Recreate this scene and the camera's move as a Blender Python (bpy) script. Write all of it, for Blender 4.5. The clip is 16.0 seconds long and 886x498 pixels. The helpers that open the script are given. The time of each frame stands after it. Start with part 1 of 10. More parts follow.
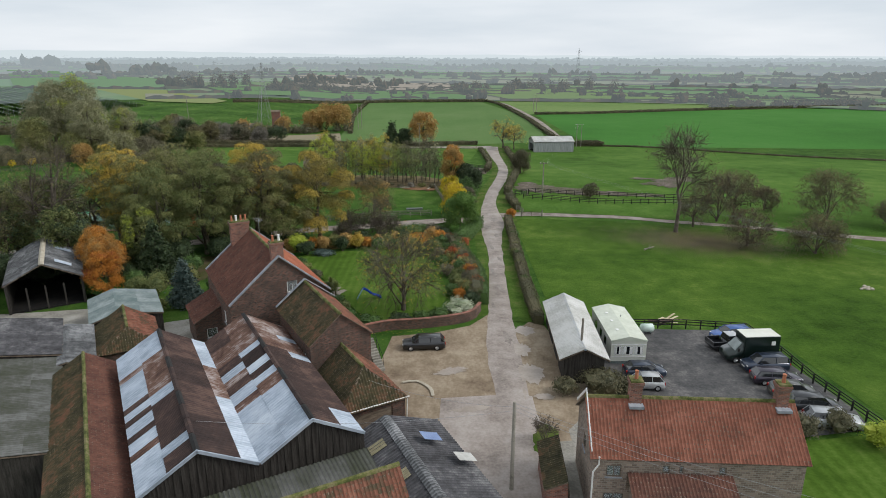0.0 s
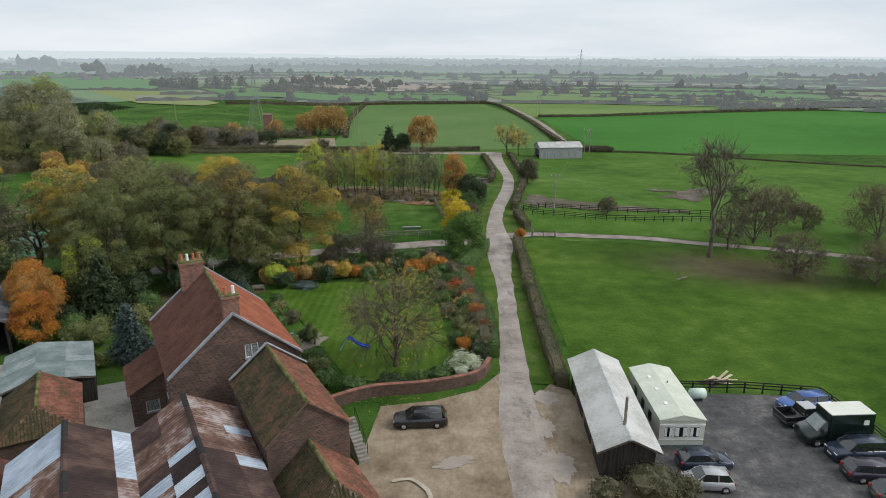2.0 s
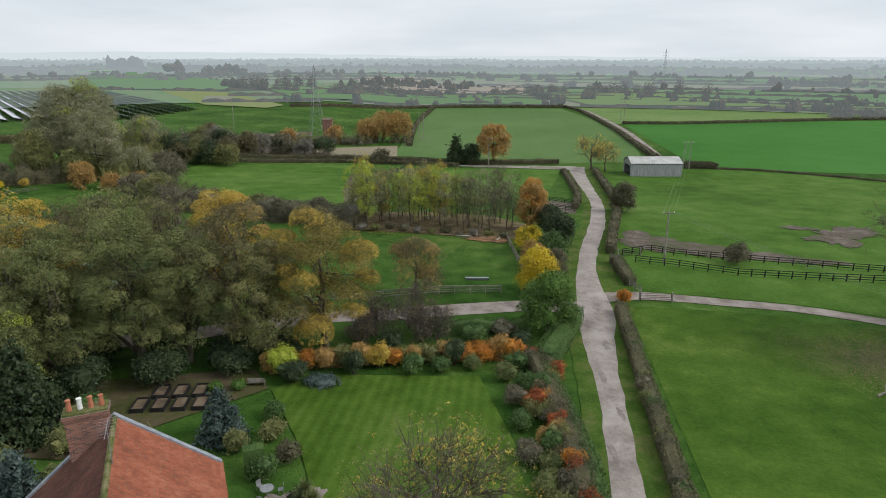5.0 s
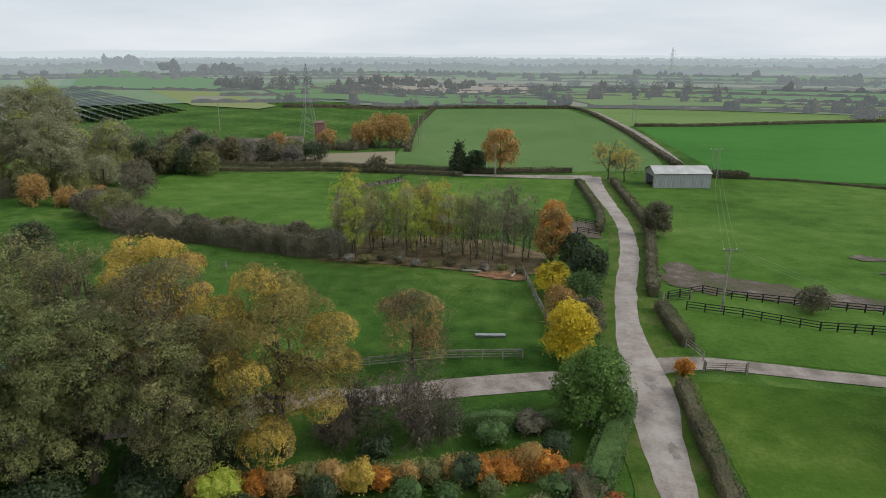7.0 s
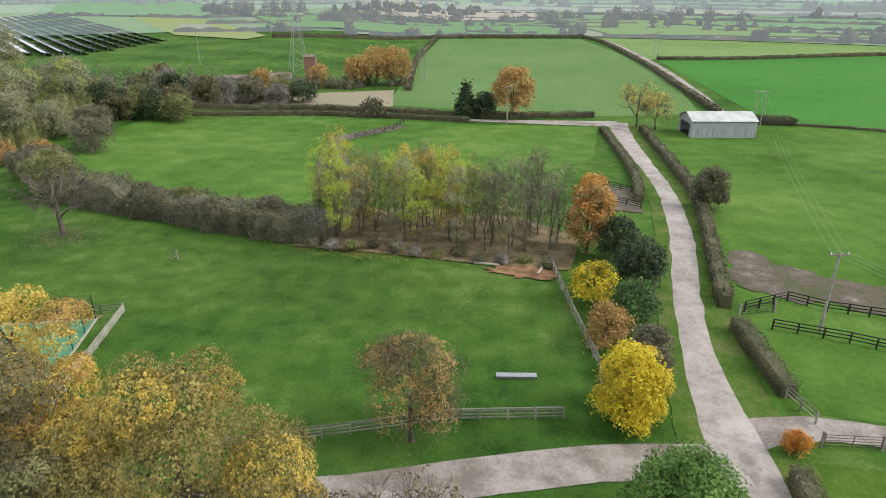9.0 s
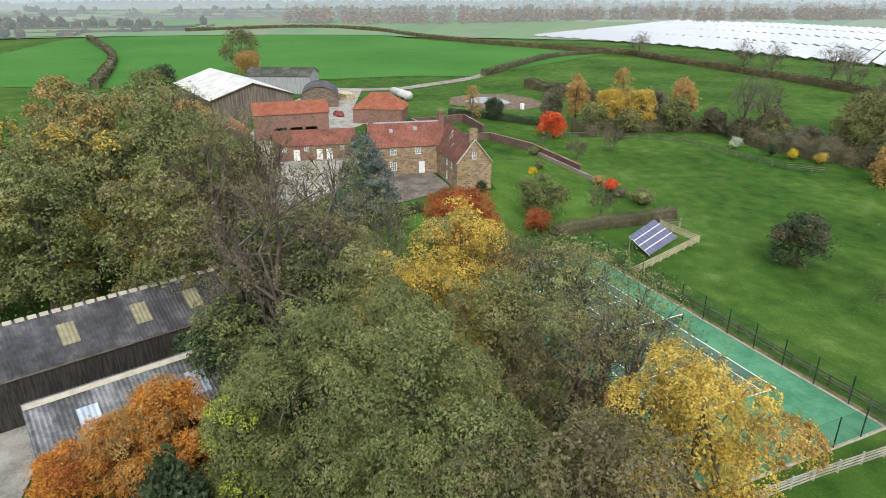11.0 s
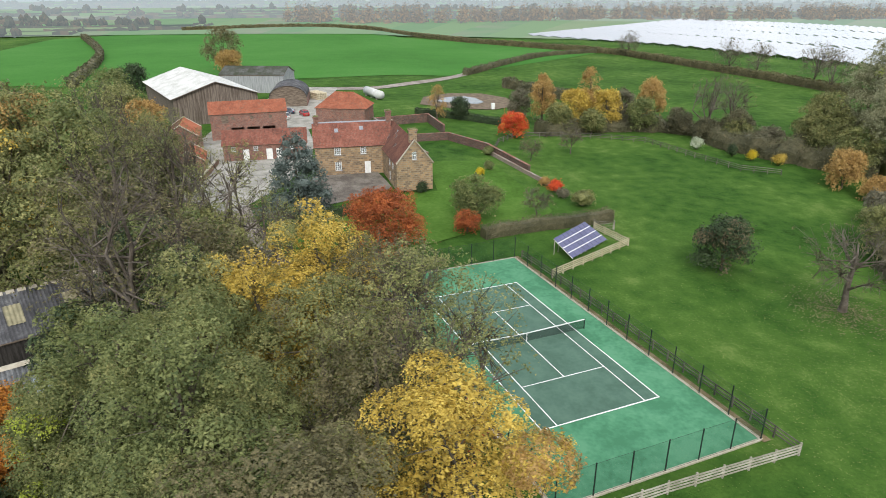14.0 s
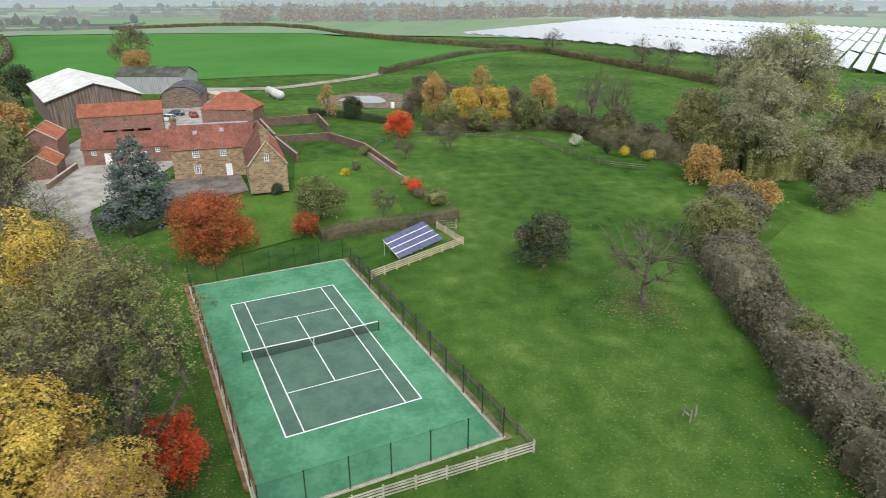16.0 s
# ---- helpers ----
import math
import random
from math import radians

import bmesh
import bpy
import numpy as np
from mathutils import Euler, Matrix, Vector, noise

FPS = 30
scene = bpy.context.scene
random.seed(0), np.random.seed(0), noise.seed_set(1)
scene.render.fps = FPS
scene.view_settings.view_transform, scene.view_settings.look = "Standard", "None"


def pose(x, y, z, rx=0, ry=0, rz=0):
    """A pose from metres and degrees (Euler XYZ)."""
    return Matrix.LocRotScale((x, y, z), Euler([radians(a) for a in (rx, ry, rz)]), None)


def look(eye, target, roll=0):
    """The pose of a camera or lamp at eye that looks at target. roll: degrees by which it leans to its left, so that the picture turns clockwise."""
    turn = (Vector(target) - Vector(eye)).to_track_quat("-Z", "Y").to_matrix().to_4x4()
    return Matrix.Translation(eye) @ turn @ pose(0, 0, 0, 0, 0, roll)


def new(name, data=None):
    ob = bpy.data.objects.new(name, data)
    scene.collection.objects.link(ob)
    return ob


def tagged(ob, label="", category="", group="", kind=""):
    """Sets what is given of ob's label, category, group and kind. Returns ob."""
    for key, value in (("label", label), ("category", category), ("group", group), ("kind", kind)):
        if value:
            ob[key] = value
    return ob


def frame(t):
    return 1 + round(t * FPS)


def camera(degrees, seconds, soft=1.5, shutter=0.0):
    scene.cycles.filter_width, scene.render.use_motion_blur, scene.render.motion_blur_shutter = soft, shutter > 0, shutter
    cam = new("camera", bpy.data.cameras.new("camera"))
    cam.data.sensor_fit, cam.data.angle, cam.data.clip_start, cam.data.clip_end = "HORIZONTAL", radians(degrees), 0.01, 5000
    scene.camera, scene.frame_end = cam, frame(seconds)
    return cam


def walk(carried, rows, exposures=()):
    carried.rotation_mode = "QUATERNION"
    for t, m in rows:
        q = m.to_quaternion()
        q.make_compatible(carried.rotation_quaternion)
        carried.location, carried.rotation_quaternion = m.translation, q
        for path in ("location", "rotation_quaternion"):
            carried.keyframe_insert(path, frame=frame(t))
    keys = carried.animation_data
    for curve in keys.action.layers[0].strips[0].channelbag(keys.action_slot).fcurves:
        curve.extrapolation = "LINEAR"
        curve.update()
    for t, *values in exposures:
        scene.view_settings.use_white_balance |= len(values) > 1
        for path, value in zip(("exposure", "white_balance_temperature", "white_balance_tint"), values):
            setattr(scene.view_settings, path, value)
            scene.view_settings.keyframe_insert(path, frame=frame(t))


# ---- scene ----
import itertools
from collections import defaultdict
from math import sin, cos, tan, pi, sqrt, atan2, hypot

# ---- camera and its flight: t, x, y, z, yaw, pitch ----
cam = camera(69.4, 16.0, soft=0.9, shutter=0.2)
ROWS = [
    (0.0, 0.00, 0.00, 31.50, 0.00, -17.00),
    (0.5, -0.03, 3.11, 31.51, -0.01, -16.99),
    (1.0, -0.05, 6.80, 31.47, -0.01, -16.97),
    (1.5, -0.09, 10.84, 31.44, -0.01, -16.96),
    (2.0, -0.15, 15.20, 31.39, -0.02, -16.95),
    (2.5, -0.24, 19.78, 31.34, -0.02, -16.94),
    (3.0, -0.33, 24.53, 31.24, 0.00, -16.94),
    (3.5, -0.46, 29.41, 31.14, 0.00, -16.93),
    (4.0, -0.53, 34.42, 31.11, 0.02, -16.93),
    (4.5, -0.93, 39.34, 31.08, 5.22, -16.85),
    (5.0, -1.38, 44.22, 31.10, 6.25, -16.88),
    (5.2, -1.59, 46.19, 31.10, 6.25, -16.88),
    (7.0, -4.09, 64.50, 30.89, 6.26, -17.00),
    (7.3, -4.53, 67.69, 30.88, 6.27, -18.12),
    (7.5, -4.83, 69.80, 30.88, 6.26, -21.11),
    (8.0, -5.55, 75.08, 31.01, 6.26, -23.14),
    (8.5, -6.25, 80.35, 31.08, 6.27, -23.15),
    (9.0, -7.04, 85.78, 31.11, 6.46, -23.12),
    (9.2, -7.62, 87.96, 31.08, 8.15, -23.10),
    (9.5, -8.74, 90.97, 31.01, 18.17, -22.90),
    (9.7, -9.51, 92.62, 30.98, 30.00, -22.68),
    (10.0, -10.58, 94.55, 30.96, 48.27, -22.38),
    (10.2, -11.18, 95.49, 30.95, 58.93, -22.30),
    (10.5, -11.90, 96.40, 30.92, 71.00, -22.15),
    (10.9, -12.60, 97.20, 30.86, 80.20, -22.00),
    (11.3, -13.00, 97.70, 30.80, 82.25, -21.95),
    (12.3, -13.33, 98.67, 30.72, 82.30, -21.93),
    (12.5, -13.34, 99.31, 30.71, 82.23, -21.95),
    (13.0, -13.04, 101.73, 30.72, 82.18, -22.00),
    (13.5, -12.73, 104.80, 30.69, 82.13, -22.02),
    (14.0, -12.37, 108.32, 30.68, 82.08, -22.04),
    (14.5, -12.00, 112.15, 30.67, 82.02, -22.06),
    (15.0, -11.60, 116.20, 30.67, 81.41, -22.10),
    (15.5, -11.16, 120.46, 30.65, 80.54, -22.11),
    (16.0, -10.38, 124.72, 30.73, 78.49, -22.17),
]
walk(cam, [(t, pose(x, y, z, 90 + pitch, 0, yaw)) for t, x, y, z, yaw, pitch in ROWS],
     exposures=[(0.0, 0.47), (5.0, 0.45), (7.0, 0.38), (7.5, 0.36), (8.0, 1.27), (9.0, 1.12), (16.0, 1.03)])

# ---- overcast daylight ----
world = bpy.data.worlds.new("overcast_sky")
scene.world = world
world.use_nodes = True
wn, wl = world.node_tree.nodes, world.node_tree.links
wn.clear()
w_out, w_bg = wn.new("ShaderNodeOutputWorld"), wn.new("ShaderNodeBackground")
w_sky = wn.new("ShaderNodeTexSky")
w_sky.sky_type, w_sky.sun_disc = "NISHITA", False
w_sky.sun_elevation, w_sky.sun_rotation = radians(41), radians(94)
w_co = wn.new("ShaderNodeTexCoord")
w_map = wn.new("ShaderNodeMapping")
w_map.inputs["Scale"].default_value = (1.0, 1.0, 7.0)
w_noise = wn.new("ShaderNodeTexNoise")
w_noise.inputs["Scale"].default_value, w_noise.inputs["Detail"].default_value = 2.6, 6.0
w_ramp = wn.new("ShaderNodeValToRGB")
w_ramp.color_ramp.elements[0].position, w_ramp.color_ramp.elements[0].color = 0.32, (0.62, 0.685, 0.75, 1)
w_ramp.color_ramp.elements[1].position, w_ramp.color_ramp.elements[1].color = 0.68, (0.80, 0.838, 0.880, 1)
w_mix = wn.new("ShaderNodeMix")
w_mix.data_type = "RGBA"
w_mix.inputs["Factor"].default_value = 0.96
w_scale = wn.new("ShaderNodeMix")
w_scale.data_type, w_scale.blend_type = "RGBA", "MULTIPLY"
w_scale.inputs["Factor"].default_value = 1.0
w_scale.inputs["B"].default_value = (0.10, 0.10, 0.10, 1)
wl.new(w_co.outputs["Generated"], w_map.inputs["Vector"])
wl.new(w_map.outputs["Vector"], w_noise.inputs["Vector"])
wl.new(w_noise.outputs["Fac"], w_ramp.inputs["Fac"])
wl.new(w_sky.outputs["Color"], w_scale.inputs["A"])
wl.new(w_scale.outputs["Result"], w_mix.inputs["A"])
wl.new(w_ramp.outputs["Color"], w_mix.inputs["B"])
wl.new(w_mix.outputs["Result"], w_bg.inputs["Color"])
w_bg.inputs["Strength"].default_value = 0.79
wl.new(w_bg.outputs["Background"], w_out.inputs["Surface"])

sun = new("sun", bpy.data.lights.new("sun", "SUN"))
sun.data.energy, sun.data.angle, sun.data.color = 1.45, radians(25), (1.0, 0.965, 0.92)
sun.matrix_world = look((0, 0, 100), (-70, 5, 38))

# ---- materials ----
def node_mat(name):
    m = bpy.data.materials.new(name)
    m.use_nodes = True
    nt = m.node_tree
    return m, nt.nodes, nt.links, nt.nodes["Principled BSDF"]


def rgb(c):
    return (*c, 1.0)


def mat(name, colours, rough=0.8, metal=0.0, scale=1.0, fine=14.0, bump=0.3, bump_scale=None, stretch=(1, 1, 1),
        island=0.0, per_object=0.0, world_space=False, trans=0.0, contrast=(0.35, 0.65), dist=0.02, spec=0.3, coat=0.0, rib=None, mid=0.0):
    """A surface whose colour wanders between two or three colours at two scales, with a fine relief."""
    m, n, l, b = node_mat(name)
    co = n.new("ShaderNodeTexCoord")
    vec = co.outputs["Object"]
    if world_space:
        geo = n.new("ShaderNodeNewGeometry")
        vec = geo.outputs["Position"]
    mp = n.new("ShaderNodeMapping")
    mp.inputs["Scale"].default_value = stretch
    l.new(vec, mp.inputs["Vector"])
    n1, n2 = n.new("ShaderNodeTexNoise"), n.new("ShaderNodeTexNoise")
    n1.inputs["Scale"].default_value, n1.inputs["Detail"].default_value = scale, 5.0
    n2.inputs["Scale"].default_value, n2.inputs["Detail"].default_value = fine, 3.0
    l.new(mp.outputs["Vector"], n1.inputs["Vector"])
    l.new(mp.outputs["Vector"], n2.inputs["Vector"])
    add = n.new("ShaderNodeMath")
    add.operation = "MULTIPLY_ADD"
    add.inputs[1].default_value = 0.45
    l.new(n2.outputs["Fac"], add.inputs[0])
    sub = n.new("ShaderNodeMath")
    sub.operation = "SUBTRACT"
    sub.inputs[1].default_value = 0.225
    l.new(n1.outputs["Fac"], sub.inputs[0])
    l.new(sub.outputs[0], add.inputs[2])
    val = add.outputs[0]
    if mid:
        n3 = n.new("ShaderNodeTexNoise")
        n3.inputs["Scale"].default_value, n3.inputs["Detail"].default_value = sqrt(scale * fine), 4.0
        l.new(mp.outputs["Vector"], n3.inputs["Vector"])
        a3 = n.new("ShaderNodeMath")
        a3.operation = "MULTIPLY_ADD"
        a3.inputs[1].default_value = mid
        l.new(n3.outputs["Fac"], a3.inputs[0])
        s3 = n.new("ShaderNodeMath")
        s3.operation = "SUBTRACT"
        s3.inputs[1].default_value = mid / 2
        l.new(val, s3.inputs[0])
        l.new(s3.outputs[0], a3.inputs[2])
        val = a3.outputs[0]
    if rib:
        # dirt lying in the valleys of a corrugated sheet
        sp = n.new("ShaderNodeSeparateXYZ")
        l.new(vec, sp.inputs[0])
        w1, w2, w3 = (n.new("ShaderNodeMath") for _ in range(3))
        w1.operation, w2.operation, w3.operation = "MULTIPLY", "SINE", "MULTIPLY_ADD"
        w1.inputs[1].default_value, w3.inputs[1].default_value = 2 * pi / rib[0], rib[1]
        l.new(sp.outputs["X"], w1.inputs[0])
        l.new(w1.outputs[0], w2.inputs[0])
        l.new(w2.outputs[0], w3.inputs[0])
        l.new(val, w3.inputs[2])
        val = w3.outputs[0]
    if island or per_object:
        src = n.new("ShaderNodeNewGeometry").outputs["Random Per Island"] if island else n.new("ShaderNodeObjectInfo").outputs["Random"]
        ma = n.new("ShaderNodeMath")
        ma.operation = "MULTIPLY_ADD"
        ma.inputs[1].default_value = island or per_object
        l.new(src, ma.inputs[0])
        s2 = n.new("ShaderNodeMath")
        s2.operation = "SUBTRACT"
        s2.inputs[1].default_value = (island or per_object) / 2
        l.new(val, s2.inputs[0])
        l.new(s2.outputs[0], ma.inputs[2])
        val = ma.outputs[0]
    ramp = n.new("ShaderNodeValToRGB")
    lo, hi = contrast
    el = ramp.color_ramp.elements
    el[0].position, el[0].color = lo, rgb(colours[0])
    el[1].position, el[1].color = hi, rgb(colours[-1])
    for k, c in enumerate(colours[1:-1], 1):
        e = el.new(lo + (hi - lo) * k / (len(colours) - 1))
        e.color = rgb(c)
    l.new(val, ramp.inputs["Fac"])
    l.new(ramp.outputs["Color"], b.inputs["Base Color"])
    b.inputs["Roughness"].default_value = rough
    b.inputs["Metallic"].default_value = metal
    b.inputs["Specular IOR Level"].default_value = spec
    b.inputs["Coat Weight"].default_value = coat
    if bump:
        bp = n.new("ShaderNodeBump")
        bp.inputs["Strength"].default_value, bp.inputs["Distance"].default_value = bump, dist
        nb = n2
        if bump_scale:
            nb = n.new("ShaderNodeTexNoise")
            nb.inputs["Scale"].default_value, nb.inputs["Detail"].default_value = bump_scale, 4.0
            l.new(mp.outputs["Vector"], nb.inputs["Vector"])
        l.new(nb.outputs["Fac"], bp.inputs["Height"])
        l.new(bp.outputs["Normal"], b.inputs["Normal"])
    if trans:
        tr = n.new("ShaderNodeBsdfTranslucent")
        mx = n.new("ShaderNodeMixShader")
        mx.inputs["Fac"].default_value = trans
        l.new(ramp.outputs["Color"], tr.inputs["Color"])
        l.new(b.outputs["BSDF"], mx.inputs[1])
        l.new(tr.outputs["BSDF"], mx.inputs[2])
        l.new(mx.outputs["Shader"], n["Material Output"].inputs["Surface"])
    return m


def brick_mat(name, c1, c2, mortar, bw=0.23, bh=0.075, stain=(0.10, 0.09, 0.07), stain_amount=0.35):
    """Coursed masonry on upright walls: runs along x + y, courses along z."""
    m, n, l, b = node_mat(name)
    co = n.new("ShaderNodeTexCoord")
    sep = n.new("ShaderNodeSeparateXYZ")
    l.new(co.outputs["Object"], sep.inputs[0])
    a = n.new("ShaderNodeMath")
    l.new(sep.outputs["X"], a.inputs[0])
    l.new(sep.outputs["Y"], a.inputs[1])
    cmb = n.new("ShaderNodeCombineXYZ")
    l.new(a.outputs[0], cmb.inputs["X"])
    l.new(sep.outputs["Z"], cmb.inputs["Y"])
    br = n.new("ShaderNodeTexBrick")
    br.inputs["Color1"].default_value, br.inputs["Color2"].default_value, br.inputs["Mortar"].default_value = rgb(c1), rgb(c2), rgb(mortar)
    br.inputs["Scale"].default_value = 1.0
    br.inputs["Brick Width"].default_value, br.inputs["Row Height"].default_value = bw, bh
    br.inputs["Mortar Size"].default_value = bh * 0.12
    l.new(cmb.outputs[0], br.inputs["Vector"])
    ns = n.new("ShaderNodeTexNoise")
    ns.inputs["Scale"].default_value, ns.inputs["Detail"].default_value = 0.7, 6.0
    l.new(co.outputs["Object"], ns.inputs["Vector"])
    rp = n.new("ShaderNodeMapRange")
    rp.inputs[1].default_value, rp.inputs[2].default_value, rp.inputs[4].default_value = 0.45, 0.75, stain_amount * 1.6
    l.new(ns.outputs["Fac"], rp.inputs[0])
    mx = n.new("ShaderNodeMix")
    mx.data_type = "RGBA"
    l.new(rp.outputs[0], mx.inputs["Factor"])
    l.new(br.outputs["Color"], mx.inputs["A"])
    mx.inputs["B"].default_value = rgb(stain)
    l.new(mx.outputs["Result"], b.inputs["Base Color"])
    bp = n.new("ShaderNodeBump")
    bp.inputs["Strength"].default_value, bp.inputs["Distance"].default_value = 0.6, 0.015
    inv = n.new("ShaderNodeMath")
    inv.operation = "SUBTRACT"
    inv.inputs[0].default_value = 1.0
    l.new(br.outputs["Fac"], inv.inputs[1])
    l.new(inv.outputs[0], bp.inputs["Height"])
    l.new(bp.outputs["Normal"], b.inputs["Normal"])
    b.inputs["Roughness"].default_value = 0.9
    return m


def glass_mat(name, tint=(0.8, 0.85, 0.85), rough=0.03):
    m, n, l, b = node_mat(name)
    b.inputs["Base Color"].default_value = rgb(tint)
    b.inputs["Transmission Weight"].default_value = 0.85
    b.inputs["Roughness"].default_value = rough
    b.inputs["IOR"].default_value = 1.45
    return m


def leaf_mat(name, colours, trans=0.3, tint_scale=0.35):
    """Leaves: every leaf takes its own shade, and whole boughs drift in colour."""
    return mat(name, colours, rough=0.6, scale=tint_scale, fine=2.2, bump=0, island=0.40, mid=0.35, trans=trans, contrast=(0.2, 0.8), spec=0.25)


GRASS = mat("meadow_grass", [(0.018, 0.048, 0.008), (0.038, 0.090, 0.015), (0.062, 0.122, 0.022), (0.115, 0.172, 0.044)], rough=0.95, scale=0.045, fine=3.2, mid=0.85,
            bump=1.0, bump_scale=5.0, dist=0.14, world_space=True, contrast=(0.18, 0.86), spec=0.05)
M = {}
M["pasture"] = mat("pasture_grass", [(0.027, 0.058, 0.008), (0.047, 0.097, 0.013), (0.071, 0.128, 0.019), (0.120, 0.168, 0.036)], rough=0.95, scale=0.05, fine=2.4, mid=0.75,
                   bump=1.0, bump_scale=5.0, dist=0.12, world_space=True, contrast=(0.18, 0.86), spec=0.05)
M["crop"] = mat("winter_crop_green", [(0.036, 0.122, 0.020), (0.050, 0.158, 0.028), (0.068, 0.180, 0.040)], rough=0.95, scale=0.012, fine=1.0, mid=0.3,
                bump=0.4, world_space=True, contrast=(0.25, 0.75), spec=0.05)
M["pale_field"] = mat("pale_green_field", [(0.10, 0.17, 0.045), (0.13, 0.20, 0.06), (0.16, 0.22, 0.075)], rough=0.9, scale=0.01, fine=0.3,
                      bump=0.3, world_space=True, spec=0.1)
M["stubble"] = mat("stubble_field", [(0.20, 0.17, 0.12), (0.25, 0.21, 0.15), (0.22, 0.20, 0.13)], rough=0.95, scale=0.02, fine=0.5, bump=0.3,
                   world_space=True, spec=0.1)
M["lawn"] = mat("mown_lawn", [(0.040, 0.080, 0.010), (0.064, 0.120, 0.016), (0.098, 0.150, 0.030)], rough=0.95, scale=0.15, fine=4, rib=(1.1, 0.07), mid=0.5, bump=0.5,
                bump_scale=8, world_space=True, spec=0.05, contrast=(0.25, 0.75))
M["verge"] = mat("rough_verge_grass", [(0.034, 0.070, 0.012), (0.065, 0.115, 0.020), (0.125, 0.130, 0.048)], rough=0.95, scale=0.3, fine=4, mid=0.4, bump=0.9,
                 bump_scale=5, dist=0.12, world_space=True, spec=0.05, contrast=(0.25, 0.75))
M["road"] = mat("worn_concrete_road", [(0.15, 0.125, 0.108), (0.275, 0.235, 0.208), (0.37, 0.33, 0.30)], rough=0.7, scale=0.28, fine=4.0, mid=0.45, bump=0.3,
                world_space=True, contrast=(0.2, 0.72), spec=0.35)
M["gravel"] = mat("yellowish_gravel_yard", [(0.14, 0.100, 0.066), (0.235, 0.182, 0.125), (0.34, 0.28, 0.205)], rough=0.9, scale=0.22, fine=3.5, mid=0.45, bump=0.5,
                  bump_scale=12, world_space=True, contrast=(0.22, 0.78))
M["tarmac"] = mat("dark_car_park_surface", [(0.045, 0.045, 0.047), (0.085, 0.083, 0.083), (0.17, 0.16, 0.155)], rough=0.85, scale=0.25, fine=4.0, mid=0.5, bump=0.4,
                  bump_scale=14, world_space=True, contrast=(0.25, 0.85))
M["concrete"] = mat("yard_concrete", [(0.20, 0.19, 0.165), (0.29, 0.275, 0.24), (0.36, 0.345, 0.31)], rough=0.85, scale=0.4, fine=5, bump=0.25, world_space=True)
M["drive"] = mat("grey_gravel_drive", [(0.16, 0.132, 0.112), (0.235, 0.20, 0.174), (0.31, 0.275, 0.245)], rough=0.9, scale=0.4, fine=5, bump=0.5,
                 bump_scale=14, world_space=True)
M["mud"] = mat("poached_wet_mud", [(0.050, 0.085, 0.016), (0.075, 0.075, 0.034), (0.10, 0.080, 0.060), (0.15, 0.122, 0.10), (0.29, 0.25, 0.225)], rough=0.6, scale=0.22, fine=3, mid=0.6, bump=1.0,
               bump_scale=3, dist=0.2, world_space=True, spec=0.08, contrast=(0.2, 0.85))
M["soil"] = mat("bare_earth", [(0.09, 0.062, 0.04), (0.13, 0.095, 0.062), (0.18, 0.14, 0.095)], rough=0.95, scale=0.8, fine=6, bump=0.8, world_space=True)
M["court_green"] = mat("painted_court_surround", [(0.045, 0.165, 0.084), (0.066, 0.216, 0.114), (0.088, 0.250, 0.138)], rough=0.85, scale=0.22, fine=2.5, mid=0.5, bump=0.15,
                       world_space=True)
M["court_dark"] = mat("painted_court_play_area", [(0.056, 0.113, 0.079), (0.068, 0.131, 0.095), (0.081, 0.149, 0.108)], rough=0.8, scale=0.5, fine=3, bump=0.15,
                      world_space=True)
M["white_paint"] = mat("white_paint", [(0.68, 0.68, 0.66), (0.8, 0.8, 0.78)], rough=0.6, scale=2, bump=0.1)
M["pantile"] = mat("orange_clay_pantiles", [(0.16, 0.055, 0.033), (0.29, 0.094, 0.051), (0.38, 0.145, 0.085)], rough=0.85, scale=0.6, fine=5, mid=0.3, bump=0.25, island=0.22,
                   contrast=(0.12, 0.85))
M["pantile_dark"] = mat("weathered_brown_pantiles", [(0.055, 0.030, 0.024), (0.115, 0.052, 0.038), (0.18, 0.082, 0.058)], rough=0.9, scale=0.6, fine=5, mid=0.35, bump=0.25,
                        island=0.22, contrast=(0.12, 0.85))
M["pantile_moss"] = mat("mossy_pantiles", [(0.026, 0.026, 0.013), (0.065, 0.055, 0.028), (0.17, 0.078, 0.048)], rough=0.95, scale=0.5, fine=4, mid=0.45, bump=0.4,
                        island=0.2, contrast=(0.2, 0.82))
M["pantile_lichen"] = mat("lichened_red_pantiles", [(0.075, 0.060, 0.036), (0.175, 0.070, 0.046), (0.26, 0.12, 0.08)], rough=0.9, scale=0.7, fine=6, bump=0.3,
                          island=0.3, contrast=(0.25, 0.75))
M["moss"] = mat("ridge_moss", [(0.06, 0.07, 0.02), (0.12, 0.13, 0.04), (0.2, 0.17, 0.09)], rough=1, scale=2, fine=9, bump=0.8)
M["brick"] = brick_mat("old_red_brick", (0.185, 0.088, 0.062), (0.05, 0.033, 0.028), (0.15, 0.128, 0.105), bw=0.3, bh=0.1, stain=(0.055, 0.042, 0.034), stain_amount=0.5)
M["brick_red"] = brick_mat("red_brick", (0.34, 0.135, 0.09), (0.13, 0.06, 0.046), (0.24, 0.20, 0.17), bw=0.3, bh=0.1, stain=(0.09, 0.065, 0.05), stain_amount=0.35)
